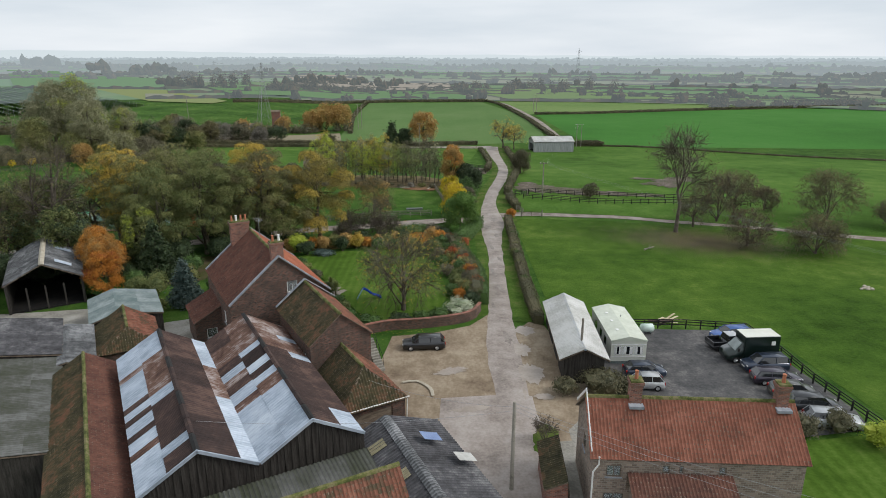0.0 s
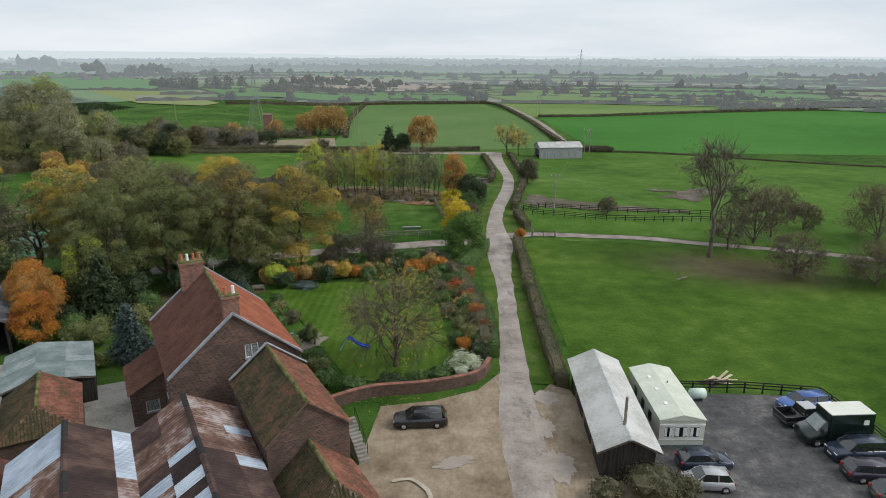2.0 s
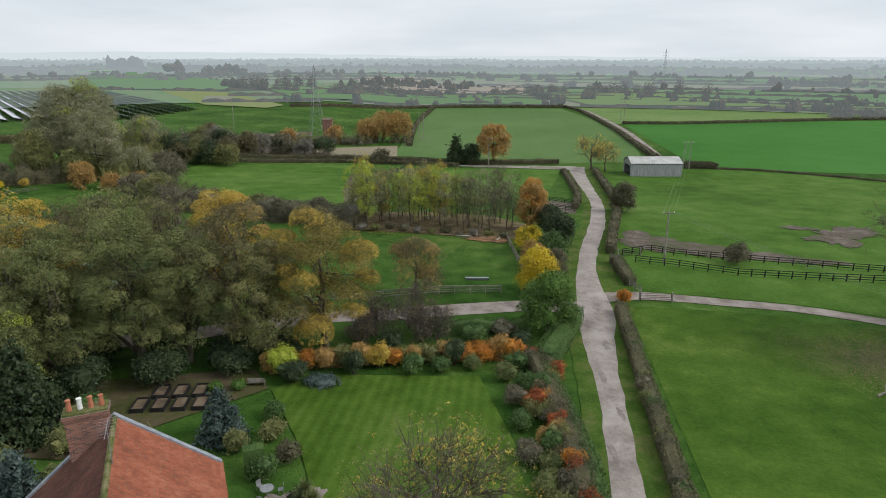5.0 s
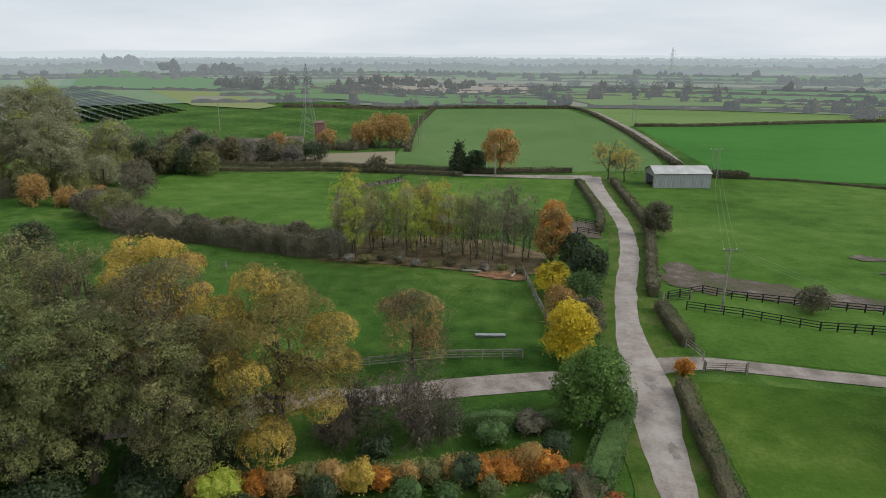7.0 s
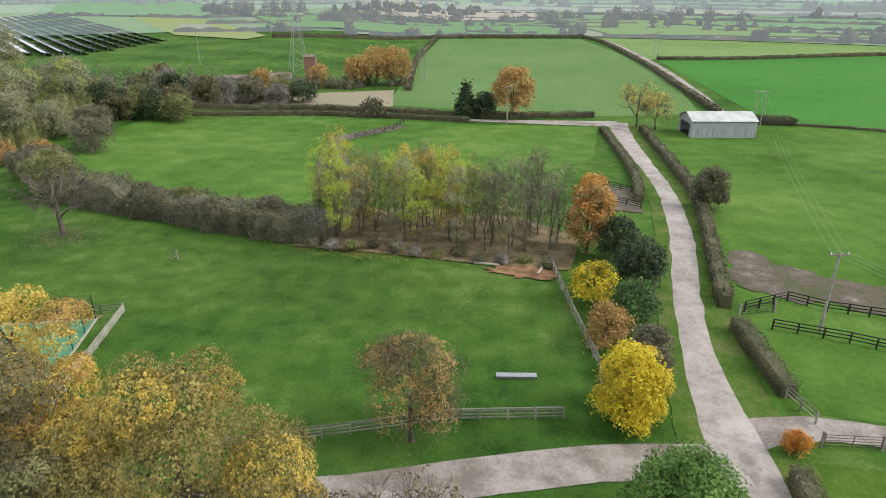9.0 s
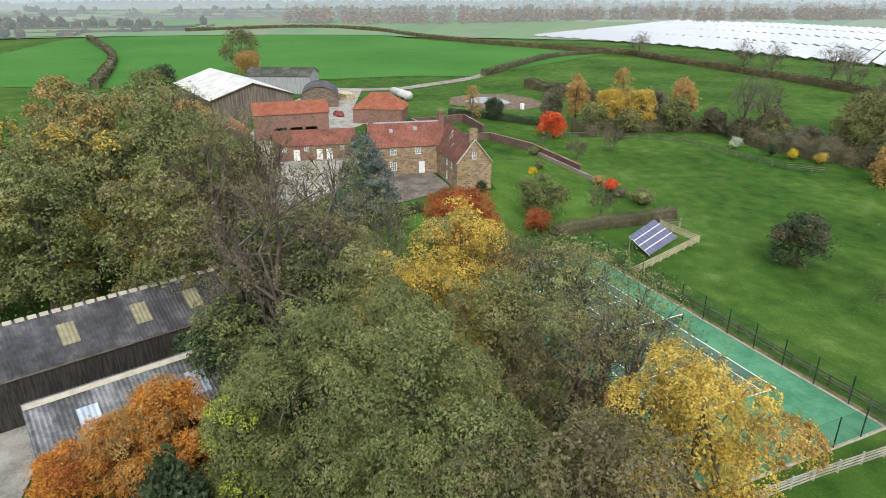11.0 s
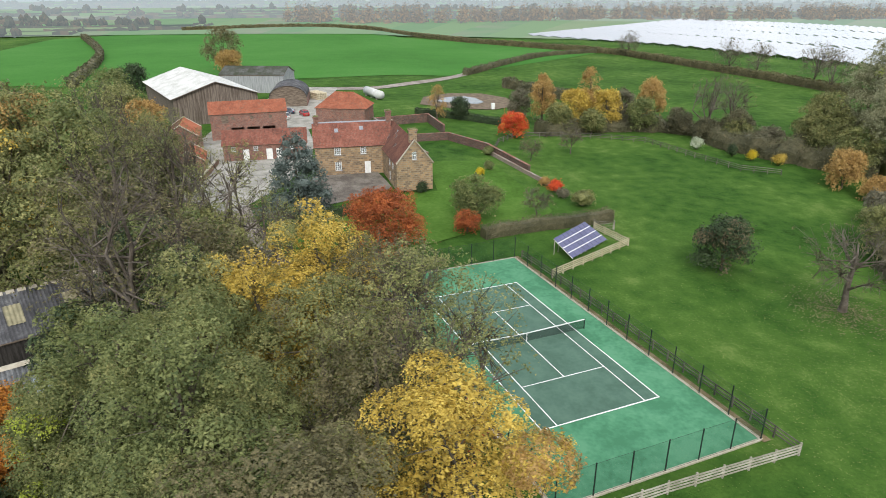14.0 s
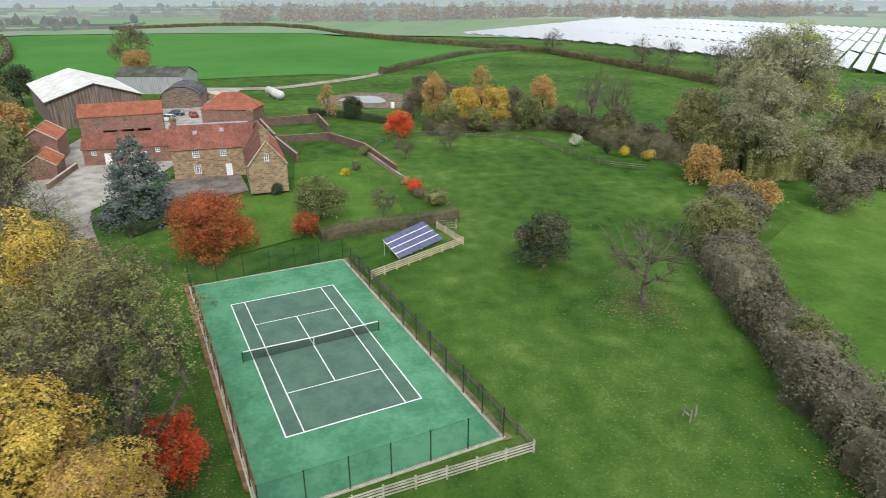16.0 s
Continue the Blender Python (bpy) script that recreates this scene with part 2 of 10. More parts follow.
M["rubble"] = brick_mat("rubble_stone_and_brick", (0.36, 0.275, 0.22), (0.17, 0.125, 0.10), (0.31, 0.275, 0.235), bw=0.34, bh=0.16, stain_amount=0.25)
M["sandstone"] = brick_mat("brown_sandstone_blocks", (0.42, 0.27, 0.14), (0.15, 0.105, 0.07), (0.30, 0.245, 0.17), bw=0.6, bh=0.32, stain=(0.12, 0.09, 0.06))
M["asbestos"] = mat("grey_fibre_cement_sheets", [(0.055, 0.057, 0.06), (0.15, 0.155, 0.16), (0.33, 0.335, 0.345)], rough=0.9, scale=0.35, fine=7, mid=0.8, bump=0.2,
                    island=0.28, contrast=(0.2, 0.85), rib=(0.30, 0.16))
M["asbestos_dark"] = mat("dark_fibre_cement_sheets", [(0.034, 0.034, 0.036), (0.080, 0.079, 0.085), (0.20, 0.20, 0.20)], rough=0.9, scale=0.5, fine=7, mid=0.8, bump=0.2,
                         island=0.16, contrast=(0.2, 0.95), rib=(0.30, 0.10))
M["rust"] = mat("rusted_corrugated_iron", [(0.024, 0.016, 0.015), (0.050, 0.031, 0.027), (0.115, 0.070, 0.057)], rough=0.8, scale=0.7, fine=4, mid=0.5, bump=0.2,
                stretch=(1, 0.6, 0.8), per_object=0.25, contrast=(0.2, 0.85), rib=(0.32, 0.05))
M["rust_grey"] = mat("half_rusted_corrugated_iron", [(0.065, 0.034, 0.026), (0.15, 0.085, 0.062), (0.36, 0.32, 0.31)], rough=0.7, scale=0.7, fine=5, mid=0.6, bump=0.2,
                     stretch=(1, 0.6, 0.8), per_object=0.2, contrast=(0.25, 0.8), rib=(0.32, 0.05))
M["zinc"] = mat("galvanised_sheet", [(0.26, 0.31, 0.37), (0.39, 0.45, 0.53), (0.52, 0.58, 0.64)], rough=0.5, metal=0.25, scale=0.5, fine=4, mid=0.4, bump=0.1, per_object=0.25, stretch=(1, 0.4, 0.6), rib=(0.32, 0.06), contrast=(0.25, 0.78))
M["skylight"] = mat("yellowed_roof_light_sheet", [(0.20, 0.18, 0.11), (0.30, 0.27, 0.17)], rough=0.6, scale=2, bump=0.1)
M["white_roof"] = mat("white_sheet_roof", [(0.40, 0.40, 0.375), (0.49, 0.49, 0.47), (0.56, 0.56, 0.545)], rough=0.55, scale=0.4, fine=3, bump=0.1, spec=0.3)
M["cream_panel"] = mat("cream_caravan_panel", [(0.60, 0.61, 0.53), (0.70, 0.71, 0.64)], rough=0.4, scale=0.6, bump=0.05)
M["timber_dark"] = mat("dark_stained_boards", [(0.018, 0.016, 0.014), (0.035, 0.031, 0.027), (0.055, 0.05, 0.045)], rough=0.85, scale=1, fine=7, stretch=(6, 6, 0.6), bump=0.3)
M["timber_grey"] = mat("silvered_timber", [(0.16, 0.145, 0.12), (0.24, 0.22, 0.185), (0.32, 0.295, 0.25)], rough=0.9, scale=1.2, fine=9, bump=0.3, per_object=0.3)
M["timber_aged"] = mat("dark_aged_timber", [(0.065, 0.06, 0.052), (0.11, 0.10, 0.085), (0.16, 0.145, 0.12)], rough=0.9, scale=1.2, fine=9, bump=0.3, per_object=0.3)
M["timber_pale"] = mat("pale_silvered_timber", [(0.27, 0.25, 0.20), (0.36, 0.335, 0.28), (0.44, 0.41, 0.35)], rough=0.9, scale=1.2, fine=9, bump=0.3, per_object=0.3)
M["timber_new"] = mat("pale_new_timber", [(0.38, 0.32, 0.21), (0.48, 0.41, 0.28), (0.55, 0.48, 0.35)], rough=0.85, scale=1.2, fine=9, bump=0.2, per_object=0.2)
M["timber_brown"] = mat("brown_weatherboard", [(0.10, 0.075, 0.055), (0.16, 0.125, 0.095), (0.21, 0.17, 0.13)], rough=0.9, scale=1, fine=6, stretch=(1, 1, 5), bump=0.3)
M["board_brown"] = mat("upright_brown_boards", [(0.085, 0.066, 0.052), (0.14, 0.112, 0.09), (0.20, 0.165, 0.135)], rough=0.9, scale=0.8, fine=5, stretch=(4, 4, 0.25), mid=0.4, bump=0.3)
M["lead"] = mat("lead_flashing", [(0.22, 0.24, 0.27), (0.32, 0.34, 0.37)], rough=0.6, scale=2, bump=0.1)
M["black"] = mat("black_painted_timber", [(0.012, 0.012, 0.012), (0.024, 0.023, 0.022)], rough=0.7, scale=2, bump=0.2)
M["metal_grey"] = mat("grey_metal", [(0.26, 0.27, 0.28), (0.36, 0.37, 0.38)], rough=0.5, metal=0.5, scale=3, bump=0.1)
M["rubber"] = mat("tyre_rubber", [(0.012, 0.012, 0.012), (0.02, 0.02, 0.02)], rough=0.8, scale=8, bump=0.2)
M["alloy"] = mat("alloy_wheel", [(0.35, 0.36, 0.37), (0.5, 0.5, 0.5)], rough=0.35, metal=0.8, scale=4, bump=0)
M["terracotta"] = mat("terracotta_pot", [(0.36, 0.13, 0.07), (0.46, 0.18, 0.10)], rough=0.85, scale=4, bump=0.1)
M["bark"] = mat("tree_bark", [(0.055, 0.045, 0.032), (0.10, 0.085, 0.06), (0.15, 0.13, 0.095)], rough=0.95, scale=1.2, fine=8, stretch=(1, 1, 0.3), bump=0.7)
M["twig"] = mat("bare_twigs", [(0.065, 0.052, 0.040), (0.11, 0.092, 0.072), (0.17, 0.145, 0.12)], rough=0.95, scale=0.5, fine=3, bump=0)
M["panel"] = mat("solar_panel_glass", [(0.030, 0.032, 0.055), (0.045, 0.045, 0.075)], rough=0.16, scale=0.3, fine=1, bump=0, spec=0.7, coat=0.9)
M["water"] = mat("still_water", [(0.03, 0.035, 0.03), (0.045, 0.05, 0.045)], rough=0.06, scale=0.2, bump=0.05, bump_scale=2, spec=0.6)
M["glass"] = glass_mat("window_glass")
# near-black: the unlit inside of buildings painted as a floor colour
M["void"] = mat("painted_dark_interior", [(0.010, 0.010, 0.010), (0.02, 0.018, 0.016)], rough=0.95, bump=0)
M["blue_plastic"] = mat("blue_plastic", [(0.015, 0.06, 0.50), (0.025, 0.09, 0.6)], rough=0.4, bump=0)

LEAF = {
    "green": leaf_mat("dull_green_leaves", [(0.074, 0.1, 0.036), (0.156, 0.182, 0.063), (0.276, 0.292, 0.112)]),
    "olive": leaf_mat("olive_autumn_leaves", [(0.086, 0.104, 0.036), (0.19, 0.2, 0.072), (0.345, 0.328, 0.13)]),
    "yellow": leaf_mat("yellow_autumn_leaves", [(0.2, 0.155, 0.034), (0.49, 0.345, 0.062), (0.72, 0.545, 0.125)]),
    "gold": leaf_mat("bright_yellow_leaves", [(0.260, 0.208, 0.019), (0.624, 0.468, 0.029), (0.750, 0.650, 0.052)]),
    "orange": leaf_mat("orange_beech_leaves", [(0.24, 0.1, 0.022), (0.52, 0.215, 0.036), (0.74, 0.36, 0.066)]),
    "golden": leaf_mat("golden_olive_leaves", [(0.09, 0.084, 0.027), (0.234, 0.196, 0.057), (0.42, 0.33, 0.1)]),
    "amber": leaf_mat("amber_leaves", [(0.215, 0.13, 0.042), (0.415, 0.262, 0.09), (0.58, 0.39, 0.15)]),
    "red": leaf_mat("scarlet_leaves", [(0.338, 0.039, 0.016), (0.650, 0.085, 0.029), (0.750, 0.182, 0.052)]),
    "russet": leaf_mat("russet_copper_leaves", [(0.156, 0.052, 0.021), (0.351, 0.098, 0.033), (0.546, 0.169, 0.052)]),
    "brown": leaf_mat("brown_sparse_leaves", [(0.076, 0.07, 0.035), (0.145, 0.131, 0.063), (0.244, 0.206, 0.105)]),
    "umber": leaf_mat("umber_thorn_leaves", [(0.085, 0.068, 0.04), (0.155, 0.12, 0.07), (0.23, 0.175, 0.1)]),
    "dark": leaf_mat("dark_evergreen_leaves", [(0.017, 0.030, 0.014), (0.038, 0.061, 0.024), (0.075, 0.105, 0.044)], trans=0.1),
    "cedar": leaf_mat("grey_green_cedar_needles", [(0.05, 0.07, 0.06), (0.10, 0.13, 0.115), (0.17, 0.20, 0.18)], trans=0.15),
    "blue": leaf_mat("blue_green_needles", [(0.029, 0.052, 0.046), (0.065, 0.098, 0.086), (0.130, 0.169, 0.156)], trans=0.1),
    "fresh": leaf_mat("fresh_green_leaves", [(0.05, 0.105, 0.02), (0.098, 0.185, 0.036), (0.175, 0.29, 0.068)]),
    "willow": leaf_mat("grey_green_willow_leaves", [(0.15, 0.155, 0.085), (0.265, 0.265, 0.15), (0.42, 0.4, 0.25)]),
    "hedge": leaf_mat("field_hedge_leaves", [(0.057, 0.059, 0.032), (0.106, 0.101, 0.054), (0.179, 0.155, 0.089)], trans=0.15),
    "privet": leaf_mat("garden_hedge_leaves", [(0.038, 0.075, 0.023), (0.068, 0.127, 0.033), (0.118, 0.195, 0.056)], trans=0.15),
    "variegated": leaf_mat("cream_variegated_leaves", [(0.156, 0.221, 0.104), (0.455, 0.494, 0.351), (0.715, 0.728, 0.585)]),
    "lime": leaf_mat("lime_leaves", [(0.229, 0.300, 0.031), (0.400, 0.472, 0.063), (0.543, 0.572, 0.110)]),
    "heath": leaf_mat("grey_twiggy_scrub", [(0.078, 0.072, 0.044), (0.148, 0.136, 0.086), (0.225, 0.205, 0.14)], trans=0.2),
    "twiggy": leaf_mat("pale_twiggy_scrub", [(0.111, 0.101, 0.081), (0.169, 0.156, 0.127), (0.247, 0.227, 0.189)], trans=0.1),
}
M["tin_green"] = mat("grey_green_tin", [(0.11, 0.15, 0.15), (0.17, 0.21, 0.21), (0.27, 0.31, 0.31)], rough=0.6, scale=0.6, fine=4, bump=0.1, island=0.4, contrast=(0.25, 0.75))
M["tin_wall"] = mat("grey_tin_cladding", [(0.22, 0.23, 0.235), (0.30, 0.31, 0.315), (0.36, 0.37, 0.37)], rough=0.6, scale=0.8, fine=6, stretch=(5, 5, 0.4), bump=0.3)
M["blue_tin"] = mat("blue_roof_sheet", [(0.16, 0.22, 0.38), (0.22, 0.30, 0.48)], rough=0.6, scale=1, bump=0.1)
M["asbestos_moss"] = mat("mossy_cement_sheets", [(0.040, 0.046, 0.026), (0.075, 0.078, 0.066), (0.15, 0.152, 0.148)], rough=0.9, scale=0.3, fine=3, mid=0.45, bump=0.2, island=0.3, rib=(0.30, 0.10), contrast=(0.2, 0.85))
M["pantile_manor"] = mat("red_brown_plain_tiles", [(0.13, 0.052, 0.038), (0.215, 0.080, 0.055), (0.29, 0.118, 0.082)], rough=0.85, scale=0.5, fine=5, mid=0.4, bump=0.2, island=0.3, contrast=(0.2, 0.8))
M["stone_trim"] = mat("pale_stone_trim", [(0.36, 0.32, 0.25), (0.46, 0.42, 0.34)], rough=0.85, scale=2, bump=0.2)
M["litter"] = mat("fallen_leaves", [(0.10, 0.055, 0.03), (0.19, 0.10, 0.05), (0.26, 0.15, 0.08)], rough=0.95, scale=0.8, fine=9, bump=0.5, world_space=True)
M["litter_pale"] = mat("pale_leaf_litter", [(0.085, 0.075, 0.035), (0.15, 0.115, 0.065), (0.21, 0.165, 0.10)], rough=0.95, scale=0.5, fine=6, mid=0.4, bump=0.6, world_space=True, spec=0.05)
M["panel_near"] = mat("violet_blue_solar_cells", [(0.055, 0.055, 0.13), (0.075, 0.075, 0.16)], rough=0.25, scale=0.5, fine=2, bump=0, spec=0.5, coat=0.4, per_object=0.3)
M["roof_cream"] = mat("pale_green_cream_roof", [(0.50, 0.53, 0.44), (0.60, 0.63, 0.54)], rough=0.55, scale=0.6, fine=3, bump=0.1)
M["pale_mint"] = mat("pale_mint_paint", [(0.50, 0.62, 0.56), (0.60, 0.70, 0.65)], rough=0.4, scale=2, bump=0)
M["blue_pale"] = mat("pale_blue_plastic", [(0.25, 0.40, 0.62), (0.32, 0.48, 0.7)], rough=0.4, bump=0)
# wet mud whose pale base colour also paints the sky's sheen
M["wet"] = mat("puddle_painted_sheen", [(0.25, 0.205, 0.165), (0.33, 0.28, 0.235)], rough=0.3, scale=0.8, fine=4, bump=0.0, world_space=True, spec=0.5)

M["damp"] = mat("damp_broken_concrete", [(0.15, 0.125, 0.106), (0.20, 0.170, 0.148), (0.26, 0.226, 0.20)], rough=0.5, scale=0.8, fine=6, mid=0.4, bump=0.3, world_space=True)
M["court_stone"] = mat("grey_brown_forecourt", [(0.09, 0.076, 0.064), (0.14, 0.12, 0.10), (0.19, 0.168, 0.145)], rough=0.9, scale=0.4, fine=5, mid=0.4, bump=0.4, world_space=True)
M["pantile_brown"] = mat("weathered_red_brown_pantiles", [(0.10, 0.045, 0.031), (0.20, 0.075, 0.048), (0.29, 0.122, 0.082)], rough=0.88, scale=0.6, fine=5, mid=0.35, bump=0.25, island=0.22, contrast=(0.12, 0.85))
M["lush"] = mat("lush_green_pasture", [(0.036, 0.080, 0.011), (0.057, 0.121, 0.019), (0.083, 0.156, 0.029), (0.138, 0.195, 0.052)], rough=0.95, scale=0.03, fine=1.6, mid=0.7,
                bump=0.8, bump_scale=3.0, dist=0.12, world_space=True, contrast=(0.18, 0.86), spec=0.05)
M["worn"] = mat("worn_brown_turf", [(0.040, 0.064, 0.014), (0.070, 0.072, 0.028), (0.095, 0.078, 0.046), (0.12, 0.095, 0.06)], rough=0.95, scale=0.3, fine=5, mid=0.6, bump=0.8, bump_scale=6, world_space=True, contrast=(0.2, 0.8), spec=0.05)
# pasture green made paler: distance haze put into the base colour
M["hazed_field"] = mat("hazed_green_far_field", [(0.075, 0.140, 0.042), (0.098, 0.168, 0.055), (0.125, 0.185, 0.072)], rough=0.95, scale=0.012, fine=0.8, mid=0.3, bump=0.3, world_space=True, contrast=(0.25, 0.75), spec=0.05)

# ---- helpers ----
def smooth(a, b, v):
    u = min(1.0, max(0.0, (v - a) / (b - a)))
    return u * u * (3 - 2 * u)


def ground_z(x, y):
    """Height of the land: level round the houses, falling gently to the north, a little raised at the yards."""
    z = -4.2 * smooth(150, 250, y) * smooth(-140, -70, x)
    z += 0.6 * smooth(-60, -30, x) * (1 - smooth(8, 22, x)) * (1 - smooth(85, 110, y))
    z += 1.2 * (1 - smooth(-118, -98, x)) * (1 - smooth(122, 150, y))
    return z


def link_mesh(name, me, material, parent=None, label="", kind=""):
    ob = new(name, me)
    if material is not None and not me.materials:
        me.materials.append(material)
    if parent is not None:
        ob.parent = parent
    return tagged(ob, label, kind=kind)


def bm_mesh(bm, name, flat=True):
    bmesh.ops.recalc_face_normals(bm, faces=bm.faces)
    me = bpy.data.meshes.new(name)
    bm.to_mesh(me)
    bm.free()
    if not flat:
        me.polygons.foreach_set("use_smooth", [True] * len(me.polygons))
    return me


def part(name, bm, material, parent, label="", flat=True, kind=""):
    return link_mesh(name, bm_mesh(bm, name, flat), material, parent, label, kind)


def quads_mesh(name, verts, n_side=4):
    """A mesh of loose quads from an array of shape (n, 4, 3)."""
    v = np.asarray(verts, dtype=np.float32).reshape(-1, 3)
    n = len(v) // n_side
    me = bpy.data.meshes.new(name)
    me.vertices.add(len(v))
    me.vertices.foreach_set("co", v.ravel())
    me.loops.add(len(v))
    me.loops.foreach_set("vertex_index", np.arange(len(v), dtype=np.int32))
    me.polygons.add(n)
    me.polygons.foreach_set("loop_start", np.arange(0, len(v), n_side, dtype=np.int32))
    me.update(calc_edges=True)
    return me


def thing(name, x, y, z=None, yaw=0.0, label="", category="", group="", kind=""):
    ob = new(name)
    ob.empty_display_size = 0.5
    ob.matrix_basis = pose(x, y, ground_z(x, y) if z is None else z, 0, 0, yaw)
    return tagged(ob, label, category, group, kind)


def box(bm, x0, y0, z0, x1, y1, z1, m=None):
    co = [(x0, y0, z0), (x1, y0, z0), (x1, y1, z0), (x0, y1, z0), (x0, y0, z1), (x1, y0, z1), (x1, y1, z1), (x0, y1, z1)]
    vs = [bm.verts.new(m @ Vector(c) if m is not None else c) for c in co]
    for f in ((3, 2, 1, 0), (4, 5, 6, 7), (0, 1, 5, 4), (1, 2, 6, 5), (2, 3, 7, 6), (3, 0, 4, 7)):
        bm.faces.new([vs[i] for i in f])
    return vs


def tube(bm, a, b, ra, rb, sides=6, cap=True):
    a, b = Vector(a), Vector(b)
    q = (b - a).to_track_quat("Z", "Y").to_matrix()
    rings = []
    for p, r in ((a, ra), (b, rb)):
        rings.append([bm.verts.new(p + q @ Vector((r * cos(2 * pi * k / sides), r * sin(2 * pi * k / sides), 0))) for k in range(sides)])
    for k in range(sides):
        bm.faces.new((rings[0][k], rings[0][(k + 1) % sides], rings[1][(k + 1) % sides], rings[1][k]))
    if cap:
        bm.faces.new(rings[0][::-1])
        bm.faces.new(rings[1])


def prism(bm, pts, y0, y1, m=None):
    """Extrude an outline given in x, z from y0 to y1."""
    a = [bm.verts.new(m @ Vector((x, y0, z)) if m is not None else (x, y0, z)) for x, z in pts]
    b = [bm.verts.new(m @ Vector((x, y1, z)) if m is not None else (x, y1, z)) for x, z in pts]
    n = len(pts)
    bm.faces.new(a)
    bm.faces.new(b[::-1])
    for k in range(n):
        bm.faces.new((a[k], b[k], b[(k + 1) % n], a[(k + 1) % n]))


LAYER = itertools.count(1)


def sheet(name, poly, material, dz=0.04, cell=5.0, label="", category="", kind="structure", rough=0.0, lift=True):
    """A patch of ground that follows the land inside an outline."""
    dz += 0.0015 * next(LAYER) if lift else 0
    bm = bmesh.new()
    bm.faces.new([bm.verts.new((x, y, 0)) for x, y in poly])
    bm.normal_update()
    bmesh.ops.triangulate(bm, faces=bm.faces[:])
    xs, ys = [p[0] for p in poly], [p[1] for p in poly]
    for axis, lo, hi in ((0, min(xs), max(xs)), (1, min(ys), max(ys))):
        k = math.ceil(lo / cell)
        while k * cell < hi:
            at, no = [0, 0, 0], [0, 0, 0]
            at[axis], no[axis] = k * cell, 1
            bmesh.ops.bisect_plane(bm, geom=bm.verts[:] + bm.edges[:] + bm.faces[:], plane_co=at, plane_no=no)
            k += 1
    for v in bm.verts:
        v.co.z = ground_z(v.co.x, v.co.y) + dz + (rough * (noise.noise((v.co.x * 0.5, v.co.y * 0.5, 3.1))) if rough else 0)
    bm.normal_update()
    for f in bm.faces:
        if f.normal.z < 0:
            f.normal_flip()
    me = bpy.data.meshes.new(name)
    bm.to_mesh(me)
    bm.free()
    return tagged(link_mesh(name, me, material), label, category, kind=kind)


def spline(pts, step=2.0):
    """Points along a smooth line through pts."""
    out = []
    for i in range(len(pts) - 1):
        p0, p1, p2, p3 = (Vector(pts[max(0, min(len(pts) - 1, i + d))]) for d in (-1, 0, 1, 2))
        n = max(1, int((p2 - p1).length / step))
        for k in range(n):
            t = k / n
            out.append(0.5 * (2 * p1 + (p2 - p0) * t + (2 * p0 - 5 * p1 + 4 * p2 - p3) * t * t + (3 * p1 - p0 - 3 * p2 + p3) * t ** 3))
    out.append(Vector(pts[-1]))
    return out


def ribbon(name, left, right, material, dz=0.05, step=2.0, label="", category="", wobble=0.15, crown=0.0):
    """A road between two edges given by the same number of points."""
    dz += 0.0015 * next(LAYER)
    mids = [((l[0] + r[0]) / 2, (l[1] + r[1]) / 2, hypot(l[0] - r[0], l[1] - r[1]) / 2) for l, r in zip(left, right)]
    line = spline(mids, step)
    bm = bmesh.new()
    rows = []
    for i, p in enumerate(line):
        d = (line[min(i + 1, len(line) - 1)] - line[max(i - 1, 0)]).to_2d().normalized()
        s = Vector((-d.y, d.x))
        row = []
        for f in (1, 0.5, 0, -0.5, -1):
            e = wobble * noise.noise((p.x * 0.4, p.y * 0.4, f * 7)) if abs(f) == 1 else 0
            q = p.to_2d() + s * f * (p.z + e)
            row.append(bm.verts.new((q.x, q.y, ground_z(q.x, q.y) + dz + crown * (1 - f * f))))
        rows.append(row)
    for r0, r1 in zip(rows, rows[1:]):
        for k in range(4):
            bm.faces.new((r0[k], r0[k + 1], r1[k + 1], r1[k]))
    return tagged(part(name, bm, material, None, flat=False), label, category, kind="structure")


def blot(x, y, rx, ry, seed, yaw=0.0, n=64, rag=0.55):
    """A ragged patch outline: a long oval whose edge wanders."""
    c, q = cos(radians(yaw)), sin(radians(yaw))
    out = []
    for k in range(n):
        a = 2 * pi * k / n
        f = 1 + rag * (noise.noise((cos(a) * 1.6, sin(a) * 1.6, seed)) + 0.8 * noise.noise((cos(a) * 5, sin(a) * 5, seed + 4.0)) + 0.5 * noise.noise((cos(a) * 14, sin(a) * 14, seed)))
        u, v = cos(a) * rx * f, sin(a) * ry * f
        out.append((x + u * c - v * q, y + u * q + v * c))
    return out


# ---- ground: one sheet to the horizon ----
def graded(lo, hi, step, out):
    v = list(np.arange(lo, hi + 0.1, step))
    d, p = step, hi
    while p < out:
        d *= 1.3
        p += d
        v.append(p)
    d, p = step, lo
    while p > -out:
        d *= 1.3
        p -= d
        v.insert(0, p)
    return v


gx, gy = graded(-240, 120, 4.0, 4600), graded(-40, 300, 4.0, 4600)
g_verts = [(x, y, ground_z(x, y) - 7 * smooth(530, 620, hypot(x, y))) for y in gy for x in gx]
nx = len(gx)
g_faces = [(j * nx + i, j * nx + i + 1, (j + 1) * nx + i + 1, (j + 1) * nx + i) for j in range(len(gy) - 1) for i in range(nx - 1)]
g_me = bpy.data.meshes.new("ground")
g_me.from_pydata(g_verts, [], g_faces)
g_me.polygons.foreach_set("use_smooth", [True] * len(g_me.polygons))
tagged(link_mesh("ground", g_me, GRASS), "wide green farmland reaching to a hazy horizon", "ground", kind="structure")

